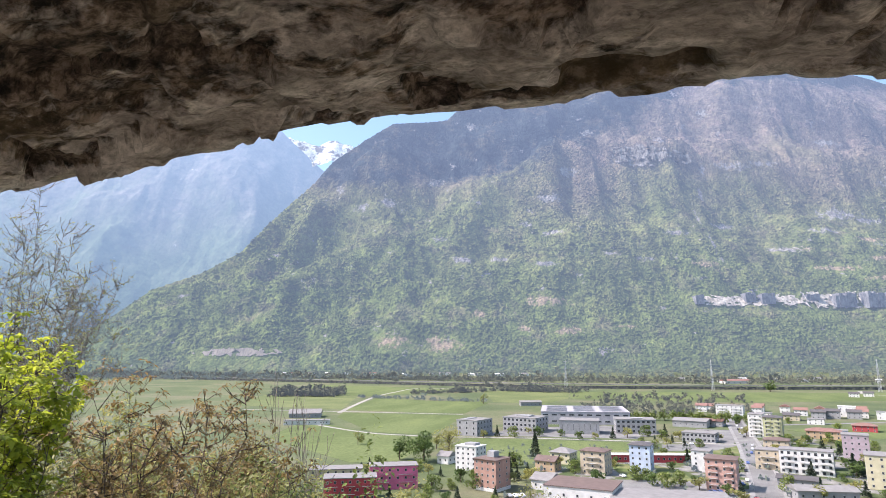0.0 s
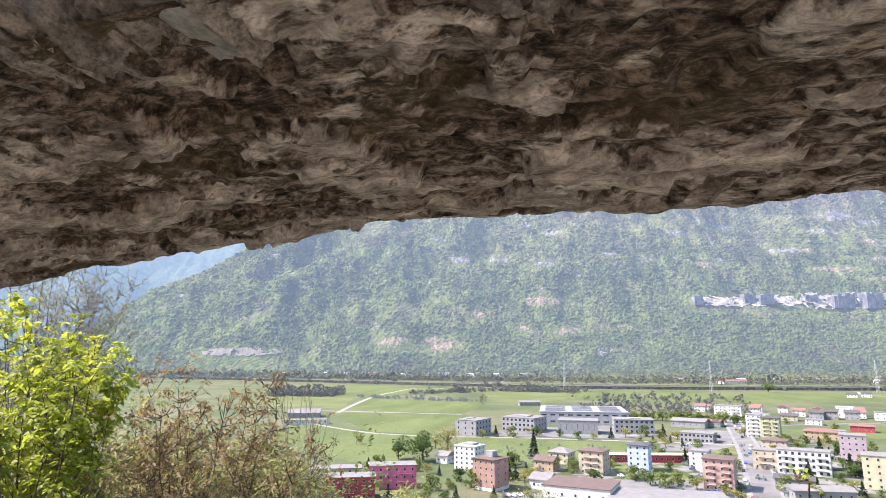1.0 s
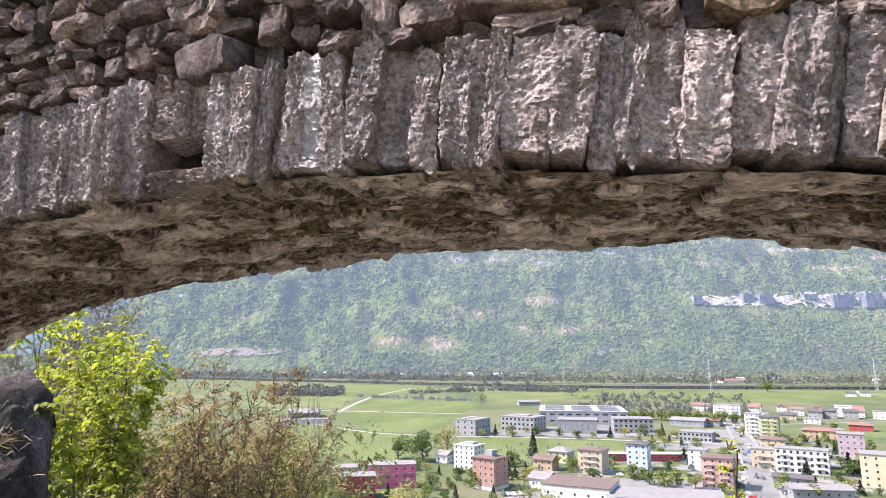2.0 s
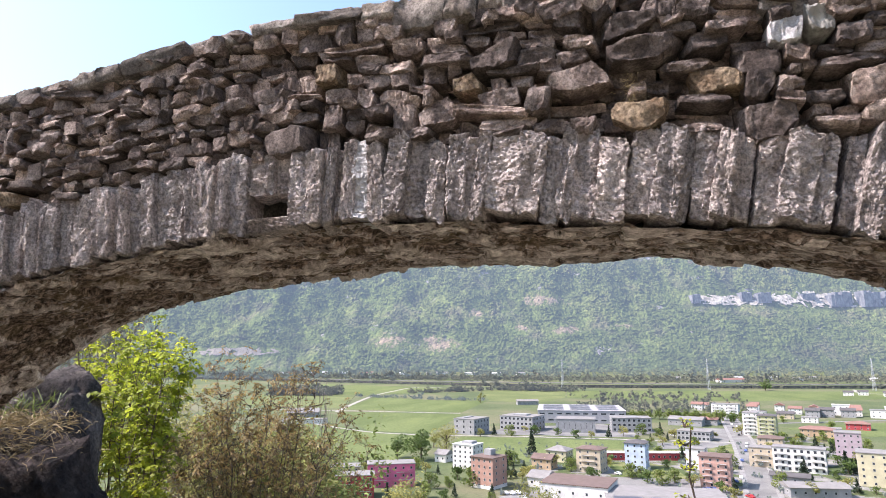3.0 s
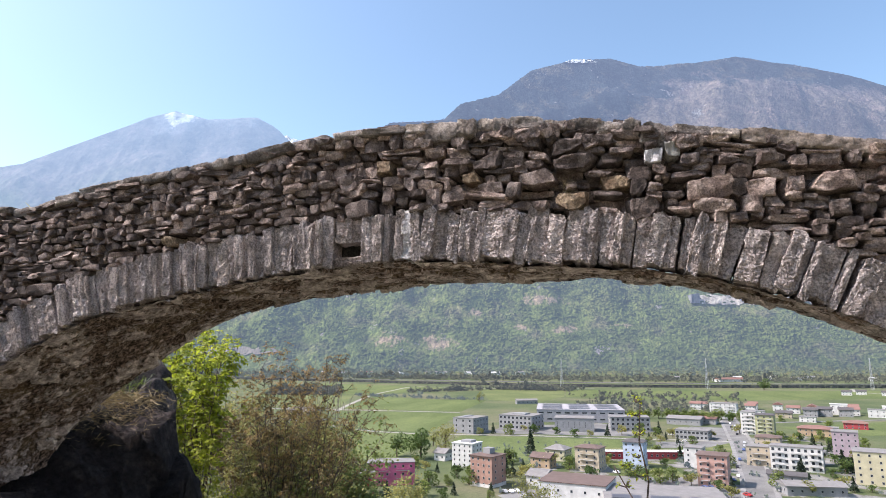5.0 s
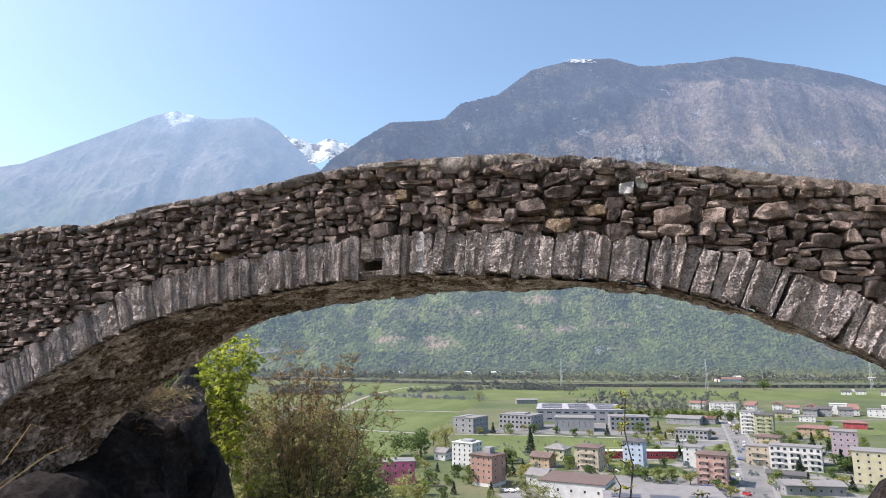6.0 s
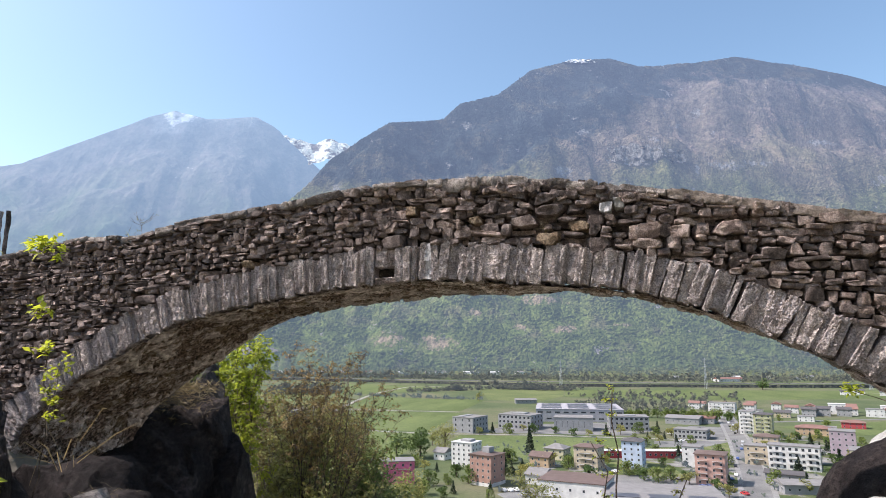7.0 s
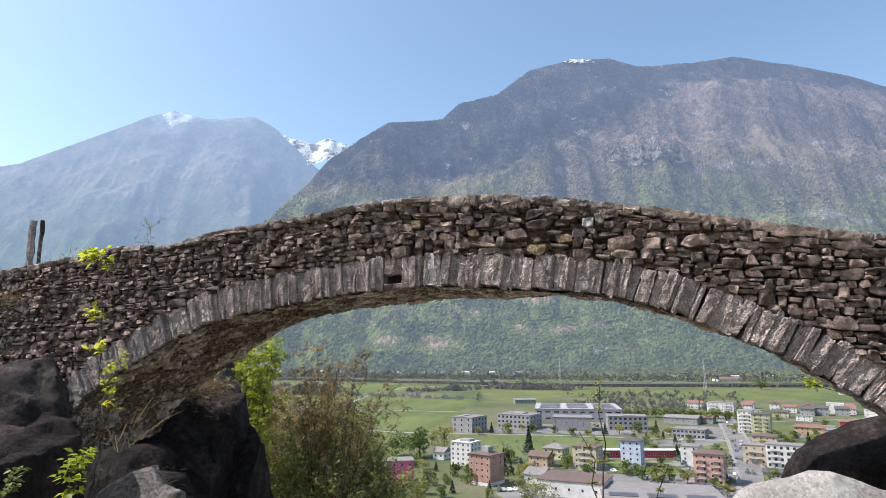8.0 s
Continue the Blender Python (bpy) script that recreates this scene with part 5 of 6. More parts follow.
ribbon("street", "grey side street", [(318, 600), (450, 622), (620, 640)], 7, M_ASPHALT, 0.12)
ribbon("motorway", "dark motorway on a low bank across the valley", [(-1500, 2300), (-800, 1890), (-319, 1608), (0, 1420), (254, 1290), (500, 1235), (748, 1203), (1100, 1185), (1700, 1180)], 22, M_DARKROAD, 2.2)
ribbon("motorway_barrier", "dark barrier along the motorway", [(-1500, 2286), (-800, 1876), (-319, 1594), (0, 1407), (254, 1277), (500, 1222), (748, 1190), (1100, 1172), (1700, 1167)], 0.8, M_BARRIER, 5.6, "barrier")
ribbon("road", "grey far road behind the motorway", [(-1600, 2560), (-527, 1873), (200, 1500), (816, 1330), (1700, 1290)], 12, M_ASPHALT, 1.5)

# ---- buildings ----
def paint(name, c, vary=0.1):
    return plain(name, c, 0.85, vary * 1.6, 0.35)


W_WHITE, W_GREY, W_PINK, W_RED = paint("white_render", (0.56, 0.55, 0.53)), paint("grey_render", (0.260, 0.260, 0.265)), paint("pink_render", (0.62, 0.15, 0.27)), paint("red_render", (0.36, 0.05, 0.06))
W_HALL, R_HALL = paint("grey_cladding", (0.34, 0.325, 0.345)), paint("pale_metal_roof", (0.33, 0.315, 0.335))
W_TERRA, W_SALMON, W_BEIGE, W_BLUE = paint("terracotta_render", (0.34, 0.2, 0.158)), paint("salmon_render", (0.47, 0.285, 0.235)), paint("beige_render", (0.420, 0.353, 0.260)), paint("pale_blue_render", (0.44, 0.51, 0.62))
W_YELLOW, W_LILAC, W_ORANGE, W_OLIVE = paint("yellow_render", (0.462, 0.420, 0.286)), paint("lilac_render", (0.34, 0.27, 0.3)), paint("orange_render", (0.420, 0.302, 0.193)), paint("olive_render", (0.353, 0.353, 0.202))
R_GREY, R_BROWN, R_RED, R_DARK, R_WHITE = paint("grey_roof", (0.2, 0.19, 0.185)), paint("brown_roof", (0.13, 0.09, 0.078)), paint("red_tile_roof", (0.21, 0.115, 0.095)), paint("dark_roof", (0.085, 0.078, 0.08)), paint("white_roof", (0.56, 0.555, 0.55))
M_FRAME = plain("window_frame", (0.36, 0.36, 0.355))
M_SOLAR = plain("solar_panel", (0.09, 0.095, 0.12), 0.3)
m, t, b = nodes_of("window_glass")
b.inputs["Base Color"].default_value = (0.04, 0.045, 0.053, 1)
b.inputs["Roughness"].default_value = 0.12
M_GLASS = m


def box_mesh(name, x0, y0, z0, x1, y1, z1):
    vs = [(x0, y0, z0), (x1, y0, z0), (x1, y1, z0), (x0, y1, z0), (x0, y0, z1), (x1, y0, z1), (x1, y1, z1), (x0, y1, z1)]
    return mesh_of(name, vs, [(0, 3, 2, 1), (4, 5, 6, 7), (0, 1, 5, 4), (1, 2, 6, 5), (2, 3, 7, 6), (3, 0, 4, 7)])


def ring_mesh(name, w, h, bar, d):
    """An upright window surround about its middle, in the plane y = 0, standing out by d."""
    vs, fs = [], []
    for y in (0.0, -d):
        vs += [(-w / 2, y, -h / 2), (w / 2, y, -h / 2), (w / 2, y, h / 2), (-w / 2, y, h / 2)]
        vs += [(-w / 2 + bar, y, -h / 2 + bar), (w / 2 - bar, y, -h / 2 + bar), (w / 2 - bar, y, h / 2 - bar), (-w / 2 + bar, y, h / 2 - bar)]
    for k in range(4):
        j = (k + 1) % 4
        fs += [(8 + k, 8 + j, 12 + j, 12 + k), (k, 8 + k, 8 + j, j)[::-1], (12 + k, 12 + j, 4 + j, 4 + k)]
    return mesh_of(name, vs, fs)


RING_ME, PANE_ME = ring_mesh("window", 1, 1, 0.09, 0.09), box_mesh("pane", -0.46, -0.035, -0.46, 0.46, 0.0, 0.46)
RING_ME.materials.append(M_FRAME)
PANE_ME.materials.append(M_GLASS)


def window(parent, m, w, h):
    ob = new("window", RING_ME)
    ob.parent = parent
    ob.matrix_basis = m @ Matrix.Diagonal((w, 1, h, 1))
    pane = new("pane", PANE_ME)
    pane.parent = ob


def roof_mesh(kind, w, d, h, rise, over=0.5):
    x0, x1, y0, y1 = -over, w + over, -over, d + over
    if kind == "flat":
        return box_mesh("roof", x0, y0, h, x1, y1, h + 0.35)
    vs = [(x0, y0, h), (x1, y0, h), (x1, y1, h), (x0, y1, h), (x0, y0, h + 0.25), (x1, y0, h + 0.25), (x1, y1, h + 0.25), (x0, y1, h + 0.25)]
    fs = [(0, 3, 2, 1), (0, 1, 5, 4), (1, 2, 6, 5), (2, 3, 7, 6), (3, 0, 4, 7)]
    z = h + 0.25 + rise
    if kind == "gable":
        vs += [(x0, (y0 + y1) / 2, z), (x1, (y0 + y1) / 2, z)]
    elif w >= d:
        vs += [(x0 + d / 2, (y0 + y1) / 2, z), (x1 - d / 2, (y0 + y1) / 2, z)]
    else:
        vs += [((x0 + x1) / 2, y0 + w / 2, z), ((x0 + x1) / 2, y1 - w / 2, z)]
        return mesh_of("roof", vs, fs + [(4, 5, 8), (5, 6, 9, 8), (6, 7, 9), (7, 4, 8, 9)])
    return mesh_of("roof", vs, fs + [(4, 5, 9, 8), (6, 7, 8, 9), (5, 6, 9), (7, 4, 8)])


FOOTPRINTS = []


def building(name, label, u, v, w, d, h, turn, wall, roof, kind="flat", storeys=3, front=4, side=2, rise=1.6, balcony=0, win=(1.1, 1.3), top_box=None, back=False, plinth=None, panels=0):
    """A building whose front middle stands at (u, v); storeys of windows on its front and side, balconies, a roof."""
    ob = empty(name, at_valley(u, v, turn) @ Matrix.Translation((-w / 2, 0, 0)))
    FOOTPRINTS.append((u, v, w, d))
    part("wall", box_mesh("wall", 0, 0, -0.3, w, d, h), wall, ob)
    part("roof", roof_mesh(kind, w, d, h, rise, 0.35 if kind == "flat" else 0.7), roof, ob)
    if plinth:
        part("plinth", box_mesh("plinth", -0.06, -0.06, -0.3, w + 0.06, d + 0.06, 1.6), plinth, ob)
    sh = h / storeys
    right = Matrix.Rotation(radians(90), 4, "Z")
    for k in range(storeys):
        z = sh * (k + 0.52)
        for i in range(front):
            window(ob, Matrix.Translation((w * (i + 0.5) / front, 0, z)), win[0], min(win[1], sh * 0.6))
        for i in range(side):
            for x, rot in ((w, right), (0, right.inverted())):
                window(ob, Matrix.Translation((x, d * (i + 0.5) / side, z)) @ rot, win[0], min(win[1], sh * 0.6))
        if balcony and k:
            for i in range(balcony):
                x = w * (i + 0.5) / balcony
                bw = w / balcony * 0.6
                bal = part("balcony", box_mesh("balcony", x - bw / 2, -1.3, sh * k - 0.1, x + bw / 2, 0.0, sh * k + 0.1), R_WHITE, ob)
                part("parapet", box_mesh("parapet", x - bw / 2, -1.3, sh * k + 0.1, x + bw / 2, -1.2, sh * k + 1.0), wall, bal)
    if top_box:
        x0, y0, x1, y1, hh = top_box
        part("roof_box", box_mesh("roof_box", w * x0, d * y0, h + 0.3, w * x1, d * y1, h + hh), W_GREY, ob)
    for k in range(panels):
        i, j = k % 3, k // 3
        part("solar_panel", box_mesh("solar_panel", w * (0.06 + 0.32 * i), d * (0.1 + 0.3 * j), h + 0.45, w * (0.3 + 0.32 * i), d * (0.3 + 0.3 * j), h + 0.6), M_SOLAR, ob)
    return tagged(ob, label, "building")


T = -33
building("apartment_block", "long pink three-storey apartment block", -27, 322, 24, 12, 11.0, 8, W_PINK, R_GREY, storeys=3, front=6, balcony=2)
building("apartment_block", "long red three-storey apartment block", -45, 297, 24, 12, 10.0, 8, W_RED, R_GREY, storeys=3, front=7, balcony=3)
building("apartment_block", "low pale yellow apartment block", -60, 343, 28, 12, 5.8, 8, W_YELLOW, R_GREY, storeys=2, front=7)
building("barn", "long grey farm barn with white roof stripes", -156, 681, 34, 22, 4.5, 8, W_GREY, R_GREY, "gable", 1, 3, 2, 4, panels=0)
building("shed", "low pale farm shed", -138, 612, 44, 10, 4.2, 8, W_WHITE, R_GREY, storeys=1, front=8)
building("apartment_block", "white five-storey apartment block with a flat roof", 10.5, 372, 14, 12, 13.4, T, W_WHITE, R_WHITE, storeys=5, front=4, side=3, top_box=(0.3, 0.3, 0.8, 0.8, 1.6))
building("apartment_block", "terracotta five-storey apartment tower with a roof box", 18.5, 318, 13, 13, 14.8, -38, W_TERRA, R_BROWN, "hip", 5, 4, 2, 1.0, top_box=(0.4, 0.3, 0.72, 0.65, 3.6), plinth=W_WHITE)
building("house", "small grey-roofed house beside the trees", -3, 394, 8, 9, 4.5, T, W_WHITE, R_GREY, "gable", 1, 2, 2, 2.5)
building("school", "grey school building with a pale flat roof", 16, 527, 20, 26, 12.5, T, W_GREY, R_GREY, storeys=3, front=3, side=5, win=(1.8, 2.4), top_box=(0.2, 0.1, 0.4, 0.8, 0.9))
building("school", "grey three-storey school wing with wide windows", 63, 553, 32, 26, 12, T, W_GREY, R_GREY, storeys=3, front=8, side=4, win=(2.6, 2.6), top_box=(0.3, 0.3, 0.7, 0.7, 1.4))
building("sports_hall", "large grey hall with solar panels on its pale roof", 133, 606, 84, 72, 12.0, -10, W_HALL, R_HALL, storeys=2, front=10, side=5, win=(6.0, 1.6), panels=9)
building("hall_annex", "grey metal-clad sports hall", 112, 536, 33, 24, 11, -14, W_GREY, R_GREY, storeys=1, front=7, side=5, win=(0.3, 8))
building("school", "grey school building beside the sports hall", 161, 538, 33, 22, 11.5, -10, W_GREY, R_GREY, storeys=3, front=8, side=4, win=(2.6, 2.4), top_box=(0.4, 0.2, 0.7, 0.6, 1.0))
building("house", "pale yellow house with a grey hipped roof", 69, 393, 13, 12, 6.6, T, W_YELLOW, R_GREY, "hip", 2, 3, 3, 2.6)
building("house", "orange house with a brown gabled roof", 56, 369, 12, 10, 5.6, T, W_ORANGE, R_BROWN, "gable", 2, 3, 2, 2.4)
building("house", "small white house with a grey gabled roof", 46, 320, 10, 13, 4.6, T, W_WHITE, R_GREY, "gable", 1, 2, 3, 2.6)
building("apartment_block", "beige four-storey apartment block", 81, 358, 14, 12, 12.6, T, W_BEIGE, R_BROWN, "hip", 4, 3, 3, 1.4, balcony=1)
building("workshop", "low white workshop under a wide brown roof", 58, 290, 31, 24, 7.0, -26, W_WHITE, R_BROWN, storeys=1, front=5, side=4)
building("apartment_block", "pale blue five-storey apartment tower", 110, 366, 11.5, 12, 14.6, -28, W_BLUE, R_DARK, "hip", 5, 3, 2, 1.6)
building("long_shed", "long low red building with a white roof", 126, 397, 54, 7, 4.4, -3, W_RED, R_WHITE, storeys=1, front=16, side=1, win=(1.4, 1.4))
building("apartment_block", "white four-storey apartment block", 145, 367, 10, 12, 11.2, T, W_WHITE, R_GREY, storeys=4, front=2, side=3)
building("apartment_block", "salmon five-storey apartment tower with balconies", 134, 316, 14, 14, 14.9, -30, W_SALMON, R_BROWN, "hip", 5, 4, 3, 0.9, balcony=2)
building("shop", "dark glazed low commercial building", 192, 485, 24, 16, 6.8, T, W_GREY, R_GREY, storeys=2, front=8, side=4, win=(2.4, 2.2))
building("warehouse", "grey-roofed low warehouse beside the car park", 224, 583, 30, 24, 5.6, T, W_GREY, R_GREY, "gable", 1, 6, 4, 2)
building("warehouse", "red-roofed low warehouse beside the street", 248, 588, 16, 20, 5.0, T, W_GREY, R_RED, "gable", 1, 4, 4, 1.6)
building("apartment_block", "white four-storey flats with balconies", 305, 678, 27, 14, 12, T, W_WHITE, R_GREY, storeys=4, front=6, side=3, balcony=2)
building("apartment_block", "white face of a six-storey apartment tower", 250, 512, 11, 16, 18, T, W_WHITE, R_GREY, storeys=6, front=3, side=3, balcony=1)
building("apartment_block", "olive-yellow six-storey apartment tower with balconies", 252, 490, 13, 15, 17.6, T, W_OLIVE, R_DARK, "hip", 6, 3, 3, 1.2, balcony=2)
building("house", "flat-roofed house with a brown top floor", 232, 449, 16, 14, 6, T, W_BEIGE, R_BROWN, "hip", 2, 4, 3, 1.6)
building("apartment_block", "white four-storey modern block with deep balconies", 199, 356, 26, 12, 12.9, T, W_WHITE, R_GREY, storeys=4, front=8, side=3, balcony=3, win=(1.6, 1.8))
building("apartment_block", "brown and white three-storey flats", 186, 372, 13, 12, 10.9, T, W_BEIGE, R_GREY, storeys=3, front=3, side=3, balcony=1)
building("apartment_block", "lilac five-storey apartment tower", 251, 392, 14, 14, 16.6, T, W_LILAC, R_GREY, storeys=5, front=4, side=3)
building("apartment_block", "tall pale yellow apartment block", 216, 316, 18, 16, 16, T, W_YELLOW, R_GREY, storeys=5, front=4, side=3)
building("house", "long low orange house with a red tiled roof", 298, 502, 24, 14, 5.6, T, W_ORANGE, R_RED, "hip", 2, 6, 3, 2.2)
building("house", "pale blue annexe with a flat roof", 316, 508, 9, 12, 5.4, T, W_BLUE, R_GREY, storeys=2, front=2)
building("house", "red-roofed house at the edge of the meadow", 360, 545, 18, 12, 5.0, T, W_RED, R_RED, "hip", 2, 4, 3, 2.0)
building("house", "white gabled bungalow among the flats", 214, 402, 18, 12, 3.6, T, W_WHITE, R_WHITE, "gable", 1, 4, 3, 2.0)
building("house", "yellow house behind the flats", 216, 372, 14, 10, 8.0, T, W_YELLOW, R_GREY, "hip", 2, 3, 3, 2.0)
building("shed", "low dark-roofed garage row", 177, 327, 18, 10, 3.2, T, W_GREY, R_DARK, "gable", 1, 4, 2, 1.4)
building("shed", "long low grey-roofed building", 173, 295, 26, 12, 4.2, -8, W_GREY, R_GREY, "gable", 1, 6, 2, 1.6)
building("workshop", "white flat-roofed hall with solar panels", 92, 262, 50, 34, 5.0, -12, W_WHITE, R_GREY, storeys=1, front=10, side=6, panels=3)
building("warehouse", "long pink-roofed warehouse behind the motorway", 690, 1466, 66, 24, 6, 8, W_WHITE, R_RED, "gable", 1, 10, 3, 4)
building("barn", "white-roofed farm sheds in the meadow", 112, 833, 28, 12, 4.6, 4, W_GREY, R_GREY, "gable", 1, 5, 2, 2)
hr = random.Random(5)
for k in range(13):
    u = 300 + k * 14 + hr.uniform(-4, 4)
    v = 735 - k * 7 + hr.uniform(-14, 14) + (24 if k % 2 else 0)
    tagged(building("house", "small white house with a red tiled roof", u, v, hr.uniform(10, 13), 10, hr.uniform(5, 7), T + hr.choice((0, 90)), W_WHITE, R_RED, "gable", 2, 3, 2, 2.6), group="row of houses")
for k, (u, v, w, h, wl, rf) in enumerate(((385, 652, 13, 7, W_GREY, R_DARK), (402, 655, 13, 7.5, W_GREY, R_DARK), (421, 650, 13, 7, W_GREY, R_DARK), (428, 672, 16, 11, W_WHITE, R_WHITE),
                                           (447, 640, 16, 8, W_WHITE, R_GREY), (470, 652, 14, 10, W_WHITE, R_WHITE), (330, 655, 14, 6, W_WHITE, R_GREY), (350, 640, 15, 5, W_BEIGE, R_DARK), (352, 602, 14, 5, W_WHITE, R_GREY))):
    building("house", "modern house with a dark roof" if rf is R_DARK else "modern pale house beside the meadow", u, v, w, 11, h, T, wl, rf, "gable" if rf is R_DARK else "flat", 2, 3, 2, 2.4)
for k in range(16):
    u = -620 + k * 62 + hr.uniform(-20, 20)
    v = 2330 - k * 20 + hr.uniform(-60, 40)
    building("house", "far pale farm building at the foot of the mountain", u, v, hr.uniform(16, 40), 14, hr.uniform(5, 9), hr.uniform(-15, 15), W_WHITE, hr.choice((R_WHITE, R_GREY, R_RED)), "gable", 2, 3, 1, 3)
for k in range(9):
    building("house", "far house beyond the motorway", 620 + k * 70 + hr.uniform(-20, 20), 1560 + hr.uniform(-70, 70), hr.uniform(12, 30), 12, hr.uniform(5, 8), hr.uniform(-15, 15), W_WHITE, hr.choice((R_WHITE, R_GREY)), "gable", 2, 3, 1, 2)
for u, v in ((640, 980), (670, 990), (690, 960), (740, 985)):
    building("house", "pale dark-roofed house in the meadow", u, v, 14, 11, 5.5, T, W_WHITE, R_DARK, "gable", 2, 3, 2, 2.5)
# ---- masts ----
M_STEEL = plain("galvanised_steel", (0.42, 0.43, 0.44), 0.5, metal=0.6)


def mast(u, v, h):
    ob = empty("power_mast", at_valley(u, v, 30))
    segs = []
    for a in range(4):
        c, s_ = math.cos(math.pi / 4 + a * math.pi / 2), math.sin(math.pi / 4 + a * math.pi / 2)
        part("leg", mesh_of("leg", *tubes([(Vector((3 * c, 3 * s_, 0)), Vector((0.5 * c, 0.5 * s_, h)), 0.28, 0.2)], 4)), M_STEEL, ob)
    for k in range(9):
        r0, r1, z0, z1 = 3 - 2.5 * k / 9, 3 - 2.5 * (k + 1) / 9, h * k / 9, h * (k + 1) / 9
        segs += [(Vector((-r0 * 0.7, -r0 * 0.7, z0)), Vector((r1 * 0.7, -r1 * 0.7, z1)), 0.1, 0.1), (Vector((r0 * 0.7, r0 * 0.7, z0)), Vector((-r1 * 0.7, r1 * 0.7, z1)), 0.1, 0.1)]
    part("bracing", mesh_of("bracing", *tubes(segs, 4)), M_STEEL, ob)["kind"] = "stuff"
    for z in (0.72, 0.84, 0.95):
        part("crossarm", mesh_of("crossarm", *tubes([(Vector((-5, 0, h * z)), Vector((5, 0, h * z)), 0.2, 0.2)], 4)), M_STEEL, ob)
    return tagged(ob, "steel lattice power mast in the valley", "mast", group="power masts")


for u, v, h in ((235, 1225, 58), (501, 1170, 58), (780, 1120, 58)):
    mast(u, v, h)

# ---- cars ----
def car_meshes():
    side = [(-2.1, 0.3), (-2.1, 0.8), (-1.3, 0.95), (-0.7, 1.42), (0.9, 1.42), (1.6, 0.98), (2.1, 0.85), (2.15, 0.3)]
    vs = [(x, y, z) for y in (-0.85, 0.85) for x, z in side]
    n = len(side)
    fs = [tuple(range(n)), tuple(range(2 * n - 1, n - 1, -1))] + [(k, n + k, n + (k + 1) % n, (k + 1) % n) for k in range(n)]
    glass = mesh_of("glazing", [(x * 1.0, y, z) for y in (-0.87, 0.87) for x, z in ((-1.15, 0.98), (-0.68, 1.36), (0.85, 1.36), (1.4, 1.0))], [(0, 1, 2, 3), (7, 6, 5, 4), (0, 4, 5, 1), (2, 6, 7, 3)])
    wheel = mesh_of("wheel", *tubes([(Vector((0, -0.1, 0)), Vector((0, 0.1, 0)), 0.32, 0.32)], 10))
    return mesh_of("body", vs, fs), glass, wheel


BODY, GLAZE, WHEEL = car_meshes()
GLAZE.materials.append(M_GLASS)
WHEEL.materials.append(M_BARRIER)
PAINTS = [plain("white_car_paint", (0.75, 0.75, 0.75), 0.3), plain("silver_car_paint", (0.4, 0.41, 0.42), 0.3), plain("black_car_paint", (0.03, 0.03, 0.035), 0.25), plain("red_car_paint", (0.4, 0.03, 0.03), 0.3), plain("blue_car_paint", (0.06, 0.1, 0.25), 0.3)]
PAINT_WORDS = ["white", "silver", "black", "red", "dark blue"]
BODY.materials.append(PAINTS[0])


def car(u, v, turn, k):
    ob = empty("car", at_valley(u, v, turn, VALLEY + 0.16))
    body = part("body", BODY, PAINTS[0], ob)
    body.material_slots[0].link = "OBJECT"
    body.material_slots[0].material = PAINTS[k]
    part("glazing", GLAZE, M_GLASS, ob)
    for x in (-1.3, 1.35):
        for y in (-0.78, 0.78):
            w_ = part("wheel", WHEEL, M_BARRIER, ob)
            w_.location = (x, y, 0.32)
    return tagged(ob, PAINT_WORDS[k] + " car parked in the town" if abs(turn) > 100 else PAINT_WORDS[k] + " car standing on the street", "car")


cr = random.Random(9)
for u, v in ((29, 305), (32, 305), (35, 306), (37, 295), (96, 352), (103, 350), (128, 312), (131, 312), (150, 330), (152, 345)):
    car(u, v, 110 + cr.uniform(-6, 6), cr.choice((0, 0, 1, 1, 2, 4)))
for u, v in ((158, 340), (170, 366), (184, 392), (205, 430), (214, 447), (222, 463), (240, 512), (246, 530), (258, 560), (270, 588), (138, 302), (183, 408), (190, 425), (266, 570)):
    car(u, v, 67 + cr.uniform(-3, 3), cr.choice((0, 1, 1, 2, 2, 4)))
car(141, 296, 110, 3)
for u, v in ((186, 512), (194, 515), (202, 520), (210, 526), (176, 470), (182, 473), (225, 545)):
    car(u, v, 158 + cr.uniform(-4, 4), cr.choice((0, 1, 2)))

# ---- trees of the valley and the hillside ----
def crown_mesh(name, r, n, rx, rz, z0, leaf, lumps=7, cone=False):
    """A crown of many small leaf clumps, gathered in uneven lumps with gaps between them."""
    cs = [(Vector((r.gauss(0, 0.42) * rx, r.gauss(0, 0.42) * rx, z0 + rz * r.uniform(0.25, 1.75))), r.uniform(0.35, 0.6)) for _ in range(lumps)]
    vs, fs = [], []
    for _ in range(n):
        if cone:
            h = r.random() ** 1.4
            a = r.uniform(0, 2 * math.pi)
            q = rx * (1 - h) * (0.75 + 0.25 * math.sin(h * 60)) * r.uniform(0.6, 1.05)
            p = Vector((q * math.cos(a), q * math.sin(a), z0 + 2 * rz * h))
        else:
            c, k = r.choice(cs)
            d = Vector((r.gauss(0, 1), r.gauss(0, 1), r.gauss(0, 1))).normalized() * r.uniform(0.65, 1.05)
            p = c + Vector((d.x * rx * k, d.y * rx * k, d.z * rz * k))
        a = Vector((r.gauss(0, 1), r.gauss(0, 1), r.gauss(0, 0.8))).normalized()
        s = a.cross(Vector((r.gauss(0, 1), r.gauss(0, 1), r.gauss(0, 1)))).normalized()
        L = leaf * r.uniform(0.6, 1.4)
        o = len(vs)
        vs += [p - a * L, p + s * L * 0.6, p + a * L, p - s * L * 0.6]
        fs += [(o, o + 1, o + 2), (o, o + 2, o + 3)]
